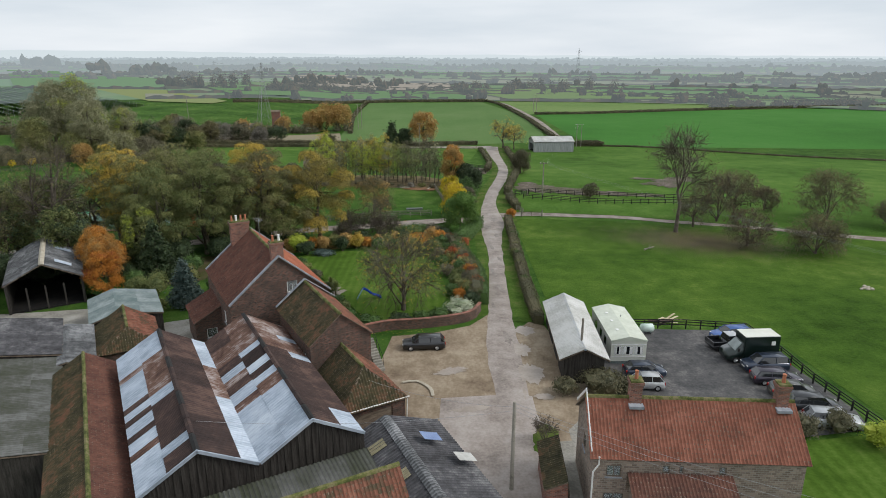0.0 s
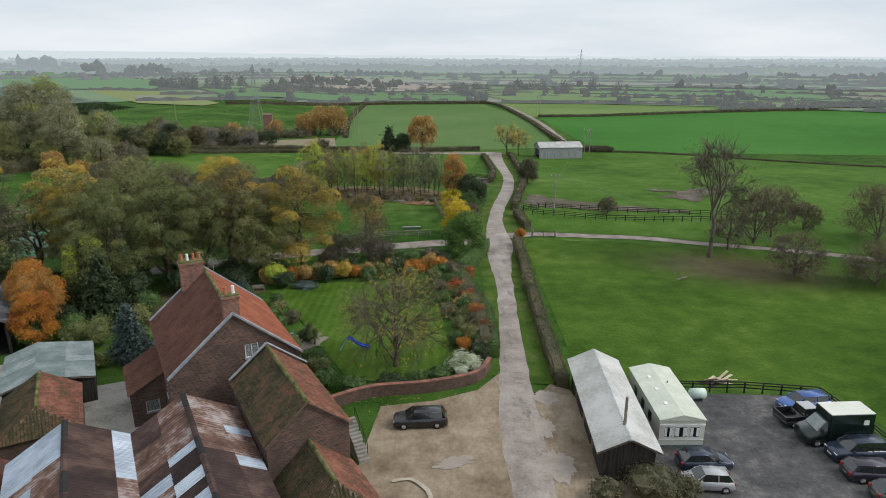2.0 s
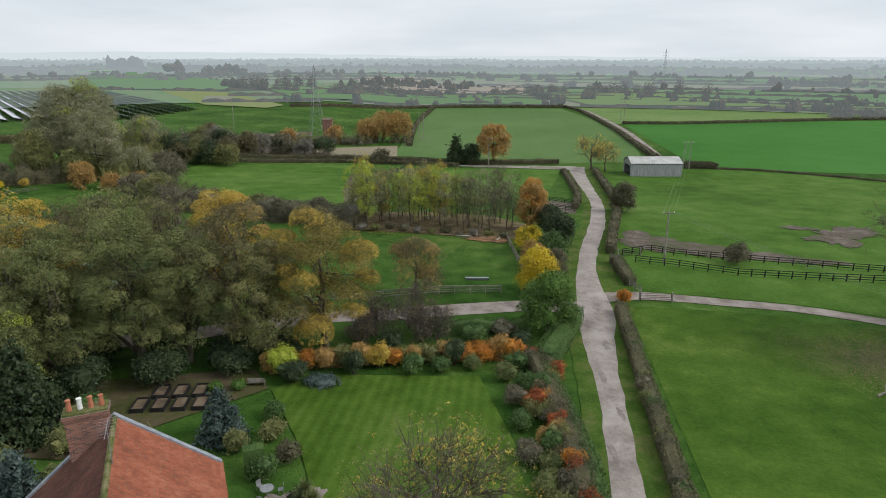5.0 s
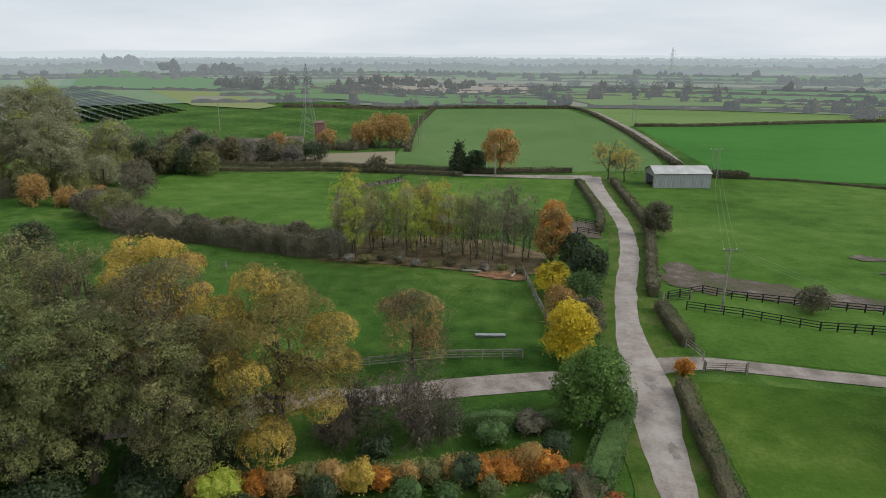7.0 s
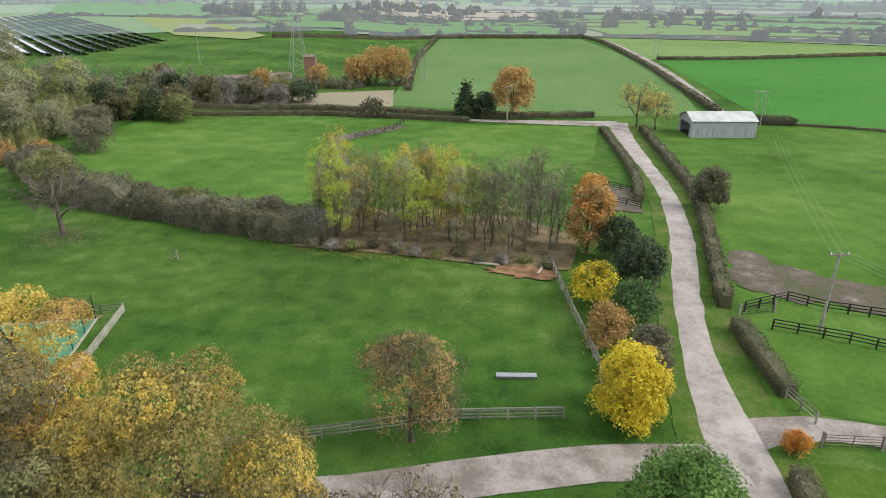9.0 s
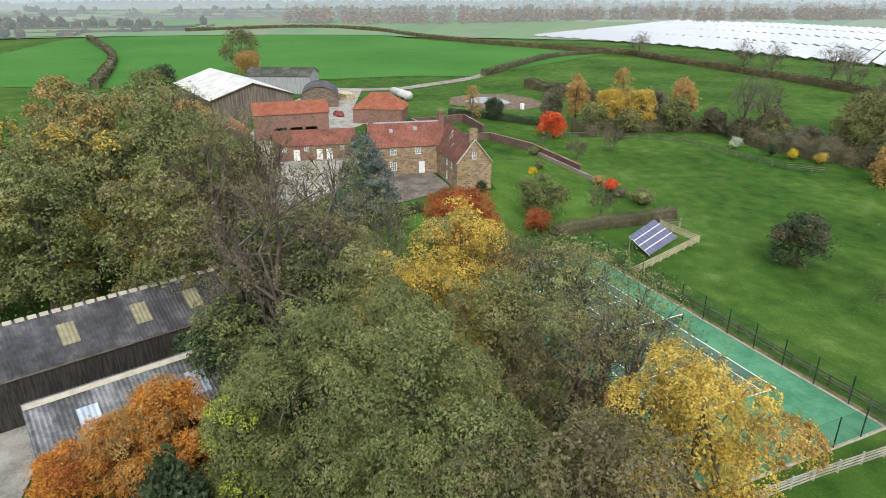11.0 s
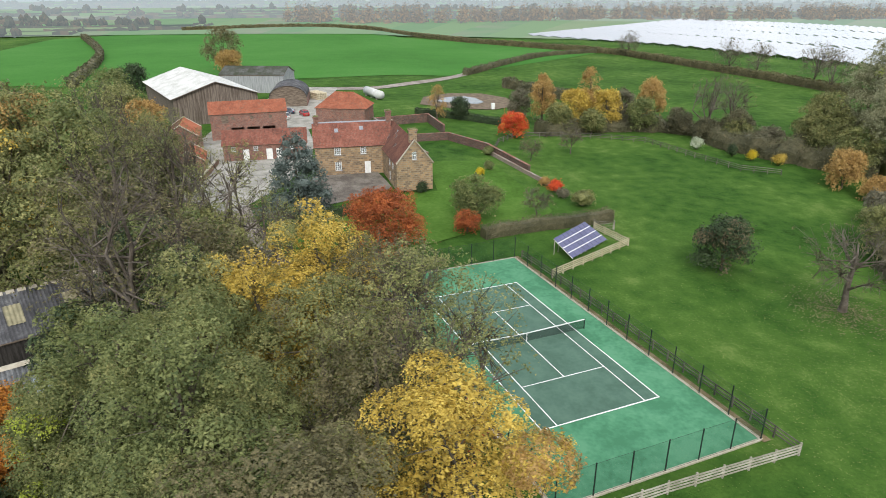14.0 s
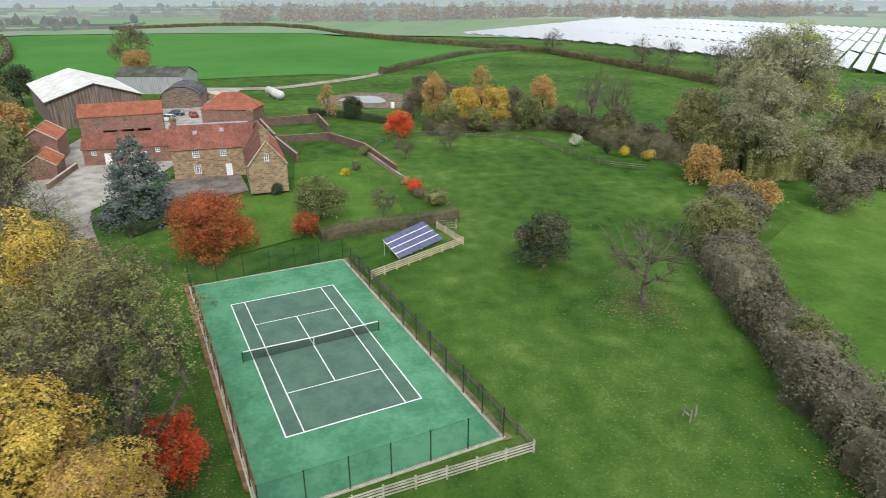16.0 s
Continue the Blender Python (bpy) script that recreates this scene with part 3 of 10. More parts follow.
# ---- fields, roads and yards ----
sheet("pasture_east", [(13.5, 72), (24, 72.5), (38, 70), (40, 50), (75, 40), (110, 60), (110, 112), (64, 111), (45, 117.5), (30, 122.5), (14, 123.5)], M["pasture"], 0.03,
      label="short green pasture beside the farm lane", category="field")
sheet("pasture_north_east", [(14, 129.5), (15.5, 146), (20.5, 172), (24.4, 222), (25, 250), (33, 256), (53, 257), (66, 256.6), (90, 249), (148, 212), (230, 178), (230, 98), (112, 100.5), (79, 111), (64, 116.6), (44.5, 123.4), (36.5, 126.2), (28, 127.6), (17, 129.2)], M["lush"], 0.03, 6, "green pasture below the field barn", "field")
sheet("crop_field_north_east", [(60, 262), (58, 300), (56, 395), (170, 425), (420, 470), (420, 230), (90, 255)], M["crop"], 0.05, 12, "bright green winter crop behind the grey barn", "field")
sheet("crop_field_north", [(-45, 274), (14, 264), (44, 270), (48, 320), (46, 400), (30, 498), (-55, 490), (-52, 380)], M["hazed_field"], 0.05, 12, "wide green field beyond the lane end", "field")
sheet("paddock_north_west", [(-100, 240), (-70, 252), (-38, 252), (-19, 250), (14, 251), (9, 215), (-5, 196), (-32, 200), (-38, 168), (-52, 168), (-66, 173), (-78, 181), (-90, 196), (-101, 216)], M["lush"], 0.05, 6, "bright green paddock behind the hedge", "field")
sheet("stubble_strip", [(-104, 258), (-112, 278), (-48, 301), (-43, 272)], M["stubble"], 0.06, 8, "pale brown stubble strip by the substation", "field")
sheet("crop_field_west", [(-240, 20), (-262, 145), (-345, 235), (-430, 178), (-600, 60), (-560, -20), (-470, -80), (-260, -60)], M["crop"], 0.12, 4, "large green crop field behind the farmyard", "field")
sheet("pale_field_north", [(50, 395), (58, 400), (170, 432), (420, 480), (420, 520), (200, 520), (35, 512)], M["pale_field"], 0.06, 20, "pale green field beyond the long hedge", "field")

LANE_L = [(3.0, 14), (3.2, 34), (4.6, 46), (5.1, 53.7), (5.2, 63.4), (5.7, 72.8), (6.5, 84.5), (7.4, 99.4), (7.4, 110), (7.5, 120), (8.0, 130.5), (9.1, 139.3), (10.5, 149), (14.0, 168), (16.6, 190), (17.0, 215), (16.8, 240), (16.8, 256)]
LANE_R = [(9.5, 14), (9.4, 34), (8.7, 46), (8.2, 53.7), (7.9, 61.0), (8.2, 71), (8.9, 84.8), (9.7, 99.7), (10.3, 112), (11.8, 121), (11.5, 130.8), (11.8, 139.6), (13.3, 149.5), (17.0, 168.5), (19.3, 190.5), (20.2, 215.5), (20.8, 241), (22.0, 256)]
ribbon("lane", LANE_L, LANE_R, M["road"], 0.07, label="pale worn concrete farm lane with wet patches", category="road", crown=0.05, wobble=0.28)
ribbon("verge_west", [(x - 1.9, y) for x, y in LANE_L[5:]], [(x + 0.3, y) for x, y in LANE_L[5:]], M["verge"], 0.05, label="rough grass verge along the lane", category="verge", wobble=0.3)
ribbon("verge_east", [(x - 0.3, y) for x, y in LANE_R[5:]], [(x + 2.6, y) for x, y in LANE_R[5:]], M["verge"], 0.05, label="rough grass verge along the lane", category="verge", wobble=0.3)
ribbon("track_east", [(10.5, 127.2), (16.6, 128.6), (28, 127), (36.5, 125.6), (44, 122.6), (55, 119), (63, 116), (78, 110), (110, 100)],
       [(10.5, 124.0), (15.5, 126.0), (28, 124.5), (36, 123.2), (43.5, 120.4), (54.5, 117), (62.5, 114), (77, 107.5), (109, 97)], M["drive"], 0.055,
       label="stony farm track across the pasture", category="track")
ribbon("drive_west", [(9, 124.6), (1.9, 123.9), (-8.5, 121.3), (-18, 118.4), (-26, 116.5), (-45, 108), (-64, 103), (-84, 100), (-104, 93), (-116, 90)],
       [(9, 119.8), (1.4, 120.2), (-6.4, 118.3), (-16, 115.4), (-25, 113.2), (-44, 104.5), (-63, 99.6), (-83, 96.5), (-103, 88), (-118, 83)], M["drive"], 0.055,
       label="grey gravel drive to the manor", category="drive")
ribbon("lane_north", [(16.8, 252), (-20, 254.2), (-40, 257.6), (-70, 258.4), (-100, 247.5), (-140, 240)], [(22, 257), (-19, 256.5), (-39, 260.2), (-71, 261), (-101, 250), (-141, 243)],
       M["road"], 0.06, label="narrow lane between low hedges", category="road")
ribbon("farm_track_north", [(47, 262), (49.5, 285), (50.5, 317), (50.6, 378), (44, 480), (33, 516), (20, 600), (-20, 720)], [(50, 262), (52.5, 285), (53.5, 317), (53.5, 378), (47, 480), (36, 516), (24, 600), (-15, 720)],
       M["drive"], 0.07, label="pale stone track between fields", category="track")
sheet("yard_gravel", [(-5.8, 66.8), (-1.0, 67.8), (3.2, 69.8), (6.5, 74.5), (6.5, 40), (-1.5, 43), (-8, 45), (-9, 50), (-7.5, 54), (-6.8, 58)], M["gravel"], 0.05, label="yellowish gravel yard before the farmhouse", category="yard")
sheet("yard_south", [(-2.5, 47), (6.2, 50), (12, 50), (12, 20), (-3, 20), (-6, 30), (-4, 40)], M["concrete"], 0.045, label="worn concrete yard joining the lane", category="yard")
sheet("concrete_apron", [(-0.2, 53.1), (5.1, 53.7), (8.4, 53.5), (8.4, 50.4), (9, 46), (9.6, 24), (2.6, 24), (1.5, 40), (-0.4, 47.3)], M["road"], 0.06, label="pale pinkish concrete apron where lane and yard meet", category="yard")
sheet("lane_side_yard", [(7, 50), (7, 66), (10.3, 71), (12, 70), (15, 55), (18, 53.5), (18, 48), (9, 46)], M["gravel"], 0.05, label="muddy gravel apron beside the stable", category="yard")
sheet("car_park", [(15.2, 50), (16.2, 60), (17, 70.5), (35.5, 69.6), (38, 52), (37.4, 48.8), (26, 46.8), (17, 48)], M["tarmac"], 0.055, label="dark tarmac car park with pale worn patches", category="car park")
sheet("cottage_garden", [(24.4, 45.5), (30, 47), (40, 48.5), (44, 44), (44, 30), (24.2, 28)], M["lawn"], 0.05, 4, "rough garden lawn beside the cottage", "lawn")
sheet("bare_circle", blot(26.9, 37.2, 1.9, 1.5, 31.3, 0, rag=0.12), M["soil"], 0.06, 2, "bare round bed in the cottage lawn", "garden bed")
sheet("verge_patch", blot(8.6, 46.2, 1.1, 2.6, 33.1, -8, rag=0.2), M["verge"], 0.09, 1.0, "small grass patch beside the cottage end", "verge")
for k, (x, y, rx, ry, yaw) in enumerate([(2.6, 51.2, 1.6, 0.5, 10), (8.9, 58.0, 1.3, 2.0, 10), (8.4, 63.4, 0.9, 1.6, 0), (7.4, 54.4, 0.5, 1.4, 5), (9.6, 53.4, 0.9, 0.5, 0), (0.8, 58.4, 1.6, 0.7, 20), (9.4, 68.4, 1.2, 1.4, 0)]):
    sheet("pale_patch", blot(x, y, rx, ry, 41.3 + k, yaw, rag=0.38), M["wet"], 0.07, 1.0, "pale damp silt patch on the yard with painted sky sheen", "puddle")
for k, (x, y, rx, ry, yaw) in enumerate([(7.2, 66.5, 0.35, 1.6, 8), (6.4, 76.0, 0.22, 1.0, 6), (7.9, 82.0, 0.3, 1.4, 8), (7.4, 89.0, 0.25, 2.0, 7), (8.9, 96.0, 0.3, 1.2, 8), (8.2, 103.5, 0.3, 1.8, 5), (9.6, 111.0, 0.4, 1.3, 5), (8.6, 117.0, 0.6, 1.0, 0), (6.9, 71.0, 0.9, 0.18, 4), (10.0, 122.5, 0.7, 1.4, 0)]):
    sheet("lane_patch", blot(x, y, rx, ry, 61.3 + k, yaw, rag=0.45), M["damp"], 0.085, 1.0, "dark worn patch in the lane", "road patch")
sheet("house_yard", [(-35, 70), (-30, 72), (-24, 59), (-29, 56), (-33, 62)], M["concrete"], 0.05, label="pale concrete yard behind the farmhouse", category="yard")
sheet("barn_yard", [(-60, 74), (-42, 76), (-38, 66), (-50, 55), (-60, 60)], M["concrete"], 0.04, label="grey concrete in front of the open barn", category="yard")
sheet("garden_lawn", [(-23.8, 97), (-19.3, 100.6), (-4, 101.9), (-0.4, 89.8), (0.6, 79.5), (-1, 73), (-9, 71), (-14, 80), (-18, 88)], M["lawn"], 0.05, label="striped mown garden lawn", category="lawn")
# darker turf colour here stands in for the shade over the plot
sheet("vegetable_plot", [(-36, 84), (-24, 97), (-27, 101), (-44, 96), (-44, 84)], M["worn"], 0.04, label="earth of the vegetable garden, darkened for shade", category="garden bed")
sheet("gravel_terrace", blot(-16.4, 79.8, 3.6, 2.2, 81.3, 35, rag=0.3), M["drive"], 0.05, label="small gravel terrace by the house", category="terrace")

for k, (x, y, rx, ry, yaw) in enumerate([(23.0, 153.4, 6.2, 4.6, -28), (30.5, 149.9, 7.0, 4.0, -24), (40, 147.2, 6.5, 2.4, -12), (21.4, 158.6, 2.6, 3.4, 8), (47, 145.4, 4.2, 1.5, -8)]):
    sheet("mud_gateway", blot(x, y, rx, ry, 3.3 + k, yaw, rag=0.22), M["mud"], 0.05, cell=1.5, rough=0.06, label="wet poached mud by the field gate", category="mud")
for k, (x, y, rx, ry, yaw) in enumerate([(56.5, 161, 4.2, 5.6, -30), (62, 166.5, 4.0, 3.4, 10), (52.6, 168, 3.0, 1.6, -20)]):
    sheet("mud_trough", blot(x, y, rx, ry, 13.3 + k, yaw), M["mud"], 0.05, cell=1.5, rough=0.06, label="wet poached mud in the pasture", category="mud")
sheet("manor_lawn", [(-109, 114), (-110, 121), (-127, 121), (-128, 133), (-100, 137), (-95, 134), (-93, 124), (-86, 112), (-100, 103)], M["lush"], 0.05, label="green lawn beside the manor house", category="lawn")
sheet("manor_court", [(-104, 99), (-120, 101), (-121, 112), (-112, 114), (-108, 108)], M["court_stone"], 0.05, label="paved forecourt of the manor", category="yard")
sheet("farm_yard_west", [(-104, 90), (-116, 97), (-132, 100), (-146, 100), (-160, 98), (-170, 104), (-190, 100), (-228, 104), (-230, 92), (-190, 78), (-150, 76), (-133, 72), (-112, 80)], M["concrete"], 0.045,
      label="pale concrete farmyard behind the manor", category="yard")
ribbon("track_west", [(-222, 104), (-226, 120), (-264, 150), (-330, 190)], [(-228, 103), (-231, 122), (-267, 153), (-333, 194)], M["drive"], 0.06, label="pale track to the fields", category="track")

# ---- buildings ----
def wall_cells(bm, length, height, openings, thick, m):
    """An upright wall along x from 0 to length, its outside at y = 0 and its body behind, with holes."""
    xs = sorted({0.0, length, *[o[0] for o in openings], *[o[2] for o in openings]})
    zs = sorted({0.0, height, *[o[1] for o in openings], *[o[3] for o in openings]})
    solid = set()
    for i in range(len(xs) - 1):
        for k in range(len(zs) - 1):
            cx, cz = (xs[i] + xs[i + 1]) / 2, (zs[k] + zs[k + 1]) / 2
            if not any(o[0] < cx < o[2] and o[1] < cz < o[3] for o in openings):
                solid.add((i, k))
    made = {}

    def v(i, k, s):
        if (i, k, s) not in made:
            made[i, k, s] = bm.verts.new(m @ Vector((xs[i], s * thick, zs[k])))
        return made[i, k, s]

    for i, k in solid:
        bm.faces.new((v(i, k, 0), v(i + 1, k, 0), v(i + 1, k + 1, 0), v(i, k + 1, 0)))
        bm.faces.new((v(i, k + 1, 1), v(i + 1, k + 1, 1), v(i + 1, k, 1), v(i, k, 1)))
        for (di, dk), (a, b) in {(-1, 0): ((0, 0), (0, 1)), (1, 0): ((1, 1), (1, 0)), (0, -1): ((1, 0), (0, 0)), (0, 1): ((0, 1), (1, 1))}.items():
            if (i + di, k + dk) not in solid:
                bm.faces.new((v(i + a[0], k + a[1], 0), v(i + b[0], k + b[1], 0), v(i + b[0], k + b[1], 1), v(i + a[0], k + a[1], 1)))


def window_unit(parent, o, m, material, cols=2, rows=2, frame=0.07, name="window", sill=True):
    """A window with frame, bars, pane and sill in the hole o of a wall placed by m."""
    x0, z0, x1, z1 = o[:4]
    bm = bmesh.new()
    for a in ((x0, z0, x0 + frame, z1), (x1 - frame, z0, x1, z1), (x0 + frame, z0, x1 - frame, z0 + frame), (x0 + frame, z1 - frame, x1 - frame, z1)):
        box(bm, a[0], 0.05, a[1], a[2], 0.13, a[3], m)
    for k in range(1, cols):
        x = x0 + (x1 - x0) * k / cols
        box(bm, x - 0.025, 0.06, z0 + frame, x + 0.025, 0.12, z1 - frame, m)
    for k in range(1, rows):
        z = z0 + (z1 - z0) * k / rows
        box(bm, x0 + frame, 0.062, z - 0.02, x1 - frame, 0.118, z + 0.02, m)
    w = part(name, bm, material, parent)
    bm = bmesh.new()
    box(bm, x0 + frame, 0.085, z0 + frame, x1 - frame, 0.095, z1 - frame, m)
    part("pane", bm, M["glass"], w).visible_shadow = False
    if sill:
        bm = bmesh.new()
        box(bm, x0 - 0.08, -0.07, z0 - 0.09, x1 + 0.08, 0.05, z0 - 0.002, m)
        part("sill", bm, M["lead"], w)
    return w


def door_unit(parent, o, m, material, name="door"):
    x0, z0, x1, z1 = o[:4]
    bm = bmesh.new()
    box(bm, x0 + 0.04, 0.08, z0, x1 - 0.04, 0.13, z1 - 0.04, m)
    d = part(name, bm, material, parent)
    bm = bmesh.new()
    for a in ((x0, z0, x0 + 0.04, z1), (x1 - 0.04, z0, x1, z1), (x0 + 0.04, z1 - 0.04, x1 - 0.04, z1)):
        box(bm, a[0], 0.05, a[1], a[2], 0.15, a[3], m)
    part("door_frame", bm, M["timber_brown"], d)
    return d


def tile_slope(along, up, width, tile_w=0.24, course=0.31, origin=(0, 0, 0), shape=None, amp=0.035):
    """Overlapping pantiles on a slope: rows of small waves, each tile a piece of its own. shape(s, t) tells whether a tile is there."""
    along, up, origin = Vector(along), Vector(up), Vector(origin)
    la, lu = along.length, up.length
    a, u = along.normalized(), up.normalized()
    nrm = a.cross(u)
    if nrm.z < 0:
        nrm = -nrm
    cols, rows_n = max(1, round(la / tile_w)), max(1, round(lu / course))
    tw, tc = la / cols, lu / rows_n
    prof = [(0.0, 0.0), (0.3, -0.5), (0.62, 0.1), (0.82, 1.0), (1.04, 0.25)]
    verts = []
    rnd = random.Random(int(la * 100 + lu * 10))
    for r in range(rows_n):
        for c in range(cols):
            if shape and not shape((c + 0.5) / cols, (r + 0.5) / rows_n):
                continue
            j, dz = rnd.uniform(-0.012, 0.012), rnd.uniform(-0.006, 0.008)
            lo, hi = [], []
            for f, hgt in prof:
                p = origin + a * ((c + f) * tw) + u * (r * tc - 0.04 + j) + nrm * (amp * hgt + 0.035 + dz)
                q = origin + a * ((c + f) * tw) + u * ((r + 1) * tc + 0.02) + nrm * (amp * hgt + 0.004 + dz)
                lo.append(p)
                hi.append(q)
            verts.append((lo, hi))
    v, f = [], []
    for lo, hi in verts:
        b = len(v)
        v += lo + hi
        n = len(lo)
        for k in range(n - 1):
            f.append((b + k, b + k + 1, b + n + k + 1, b + n + k))
    me = bpy.data.meshes.new("tiles")
    me.from_pydata([tuple(p) for p in v], [], f)
    return me


def corrugated(along, up, pitch, amp, origin, rows=(0.0, 1.0), island=None):
    """A corrugated sheet: waves along, straight up the slope; split into bands at the given fractions."""
    along, up, origin = Vector(along), Vector(up), Vector(origin)
    a, nrm = along.normalized(), along.normalized().cross(up.normalized())
    if nrm.z < 0:
        nrm = -nrm
    n = max(4, int(along.length / pitch) * 4)
    v, f = [], []
    for i, (r0, r1) in enumerate(zip(rows, rows[1:])):
        per = island or n
        for s in range(0, n, per):
            b, cnt = len(v), min(per, n - s) + 1
            for r, lift in ((r0, 0.012), (r1 + 0.004, 0.0)):
                for k in range(cnt):
                    v.append(tuple(origin + a * (along.length * (s + k) / n) + up * r + nrm * (amp * sin(2 * pi * (s + k) / 4 + 0.8) + lift)))
            for k in range(cnt - 1):
                f.append((b + k, b + k + 1, b + cnt + k + 1, b + cnt + k))
    me = bpy.data.meshes.new("sheeting")
    me.from_pydata(v, [], f)
    return me


def slab(bm, p, along, up, thick):
    """A thin board spanned by two edges, hanging down from its upper face."""
    p, along, up = Vector(p), Vector(along), Vector(up)
    n = along.cross(up).normalized()
    if n.z > 0:
        n = -n
    top = [p, p + along, p + along + up, p + up]
    a = [bm.verts.new(q) for q in top]
    b = [bm.verts.new(q + n * thick) for q in top]
    bm.faces.new(a)
    bm.faces.new(b[::-1])
    for k in range(4):
        bm.faces.new((a[k], b[k], b[(k + 1) % 4], a[(k + 1) % 4]))


SIDES = {  # outside faces of a plan L long (x) and W wide (y)
    "front": lambda L, W: (L, Matrix.Identity(4)),
    "back": lambda L, W: (L, pose(L, W, 0, 0, 0, 180)),
    "end": lambda L, W: (W, pose(L, 0, 0, 0, 0, 90)),
    "start": lambda L, W: (W, pose(0, W, 0, 0, 0, -90)),
}


def gabled(name, x, y, yaw, L, W, eave, ridge, wall, roofs, label, category="building", base=None, openings=None, over=(0.15, 0.25), frames=None,
           hip=(0, 0), open_sides=(), coping=None, ridge_mat=None, roof_kind="tile", sheet_len=None, thick=0.3, ridge_at=0.5):
    """A pitched building. Plan: x along the ridge from 0 to L, y across from 0 to W. Heights are above the world's zero."""
    z0 = ground_z(x, y) if base is None else base
    b = thing(name, x, y, z0, yaw, label, category)
    e, r = eave - z0, ridge - z0
    openings, frames = openings or {}, frames or {}
    for side, fn in SIDES.items():
        if side in open_sides:
            continue
        length, m = fn(L, W)
        holes = openings.get(side, [])
        bm = bmesh.new()
        if side in ("front", "back"):
            wall_cells(bm, length, e, holes, thick, m)
        else:
            m2 = m @ pose(thick, 0, 0)
            wall_cells(bm, length - 2 * thick, e, [(o[0] - thick, o[1], o[2] - thick, o[3]) for o in holes if o[1] < e], thick, m2)
            k = 0 if side == "start" else 1
            w_mat = wall if not isinstance(wall, dict) else wall.get(side, wall["all"])
            part("wall", bm, w_mat, b)
            bm = bmesh.new()
            if not hip[k]:
                ra = ridge_at if side == "end" else 1 - ridge_at
                hole = next((o for o in holes if o[1] >= e), None)
                slope_l, slope_r = (r - e) / (W * ra), (r - e) / (W * (1 - ra))
                if hole is None:
                    prism(bm, [(0, e), (W, e), (W * ra, r)], 0, thick, m)
                else:
                    x0, h0, x1, h1 = hole[:4]
                    top = lambda q: e + (q * slope_l if q <= W * ra else (W - q) * slope_r)
                    left = [(0, e), (x0, e), (x0, top(x0))] + ([] if x0 <= W * ra else [])
                    if x0 > W * ra:
                        left = [(0, e), (x0, e), (x0, top(x0)), (W * ra, r)]
                    prism(bm, left, 0, thick, m)
                    right = [(x1, e), (W, e), (x1, top(x1))] if x1 >= W * ra else [(x1, e), (W, e), (W * ra, r), (x1, top(x1))]
                    prism(bm, right, 0, thick, m)
                    if h0 > e + 0.01:
                        prism(bm, [(x0, e), (x1, e), (x1, h0), (x0, h0)], 0, thick, m)
                    over_pts = [(x0, h1), (x1, h1), (x1, top(x1))] + ([(W * ra, r)] if x0 < W * ra < x1 else []) + [(x0, top(x0))]
                    prism(bm, over_pts, 0, thick, m)
        if len(bm.faces):
            part("wall" if side in ("front", "back") else "gable", bm, wall if not isinstance(wall, dict) else wall.get(side, wall["all"]), b)
        else:
            bm.free()
        for o in holes:
            kind = o[4] if len(o) > 4 else "window"
            if kind == "window":
                window_unit(b, o, m, frames.get("window", M["white_paint"]), *(o[5:7] if len(o) > 6 else (2, 2)))
            elif kind == "door":
                door_unit(b, o, m, frames.get("door", M["white_paint"]))
            elif kind == "boarded":
                door_unit(b, o, m, M["timber_brown"], "shutter")
    bm = bmesh.new()
    c, s = cos(radians(yaw)), sin(radians(yaw))
    top = max(ground_z(x + c * u - s * v, y + s * u + c * v) for u in (0, L / 2, L) for v in (0, W / 2, W)) - z0
    # floor slab in near-black, so interior shade is put into its colour
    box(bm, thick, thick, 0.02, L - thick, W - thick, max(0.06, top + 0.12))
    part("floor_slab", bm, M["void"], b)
    # roof
    oe, og = over
    yr = W * ridge_at
    for k, (side, mt) in enumerate(zip(("front", "back"), roofs)):
        run = yr if k == 0 else W - yr
        rise = r - e
        f = (run + oe) / run
        y0 = yr - run * f if k == 0 else yr + run * f
        zlo = r - rise * f
        lo0, lo1 = Vector((-og, y0, zlo)), Vector((L + og, y0, zlo))
        up = Vector((0, yr - y0, r - zlo))
        bm = bmesh.new()
        h0, h1 = (hip[0] + og if hip[0] else 0), (hip[1] + og if hip[1] else 0)
        tri = [lo0, lo1, lo1 + up - Vector((h1, 0, 0)), lo0 + up + Vector((h0, 0, 0))]
        a = [bm.verts.new(q) for q in tri]
        c = [bm.verts.new(q - Vector((0, 0, 0.09))) for q in tri]
        bm.faces.new(a)
        bm.faces.new(c[::-1])
        for i in range(4):
            bm.faces.new((a[i], c[i], c[(i + 1) % 4], a[(i + 1) % 4]))
        rf = part("roof", bm, M["timber_brown"], b)
        length = L + 2 * og
        inside = (lambda s, t, length=length, h0=h0, h1=h1: t * h0 < s * length < length - t * h1) if (h0 or h1) else None
        if roof_kind == "tile":
            link_mesh("tiles", tile_slope(lo1 - lo0, up, W, origin=lo0, shape=inside), mt, rf, kind="stuff")
        elif roof_kind == "patched":
            for s0, s1, t0, t1, key in mt:
                al = (lo1 - lo0) * (s1 - s0)
                me = corrugated(al, up * (t1 - t0) * 1.01, 0.16, 0.022, lo0 + (lo1 - lo0) * s0 + up * t0 + Vector((0, 0, 0.045 + 0.012 * t0)))
                link_mesh("roof_sheet", me, M[key], rf)
        elif roof_kind == "sheet":
            nb = max(1, round(up.length / 2.4))
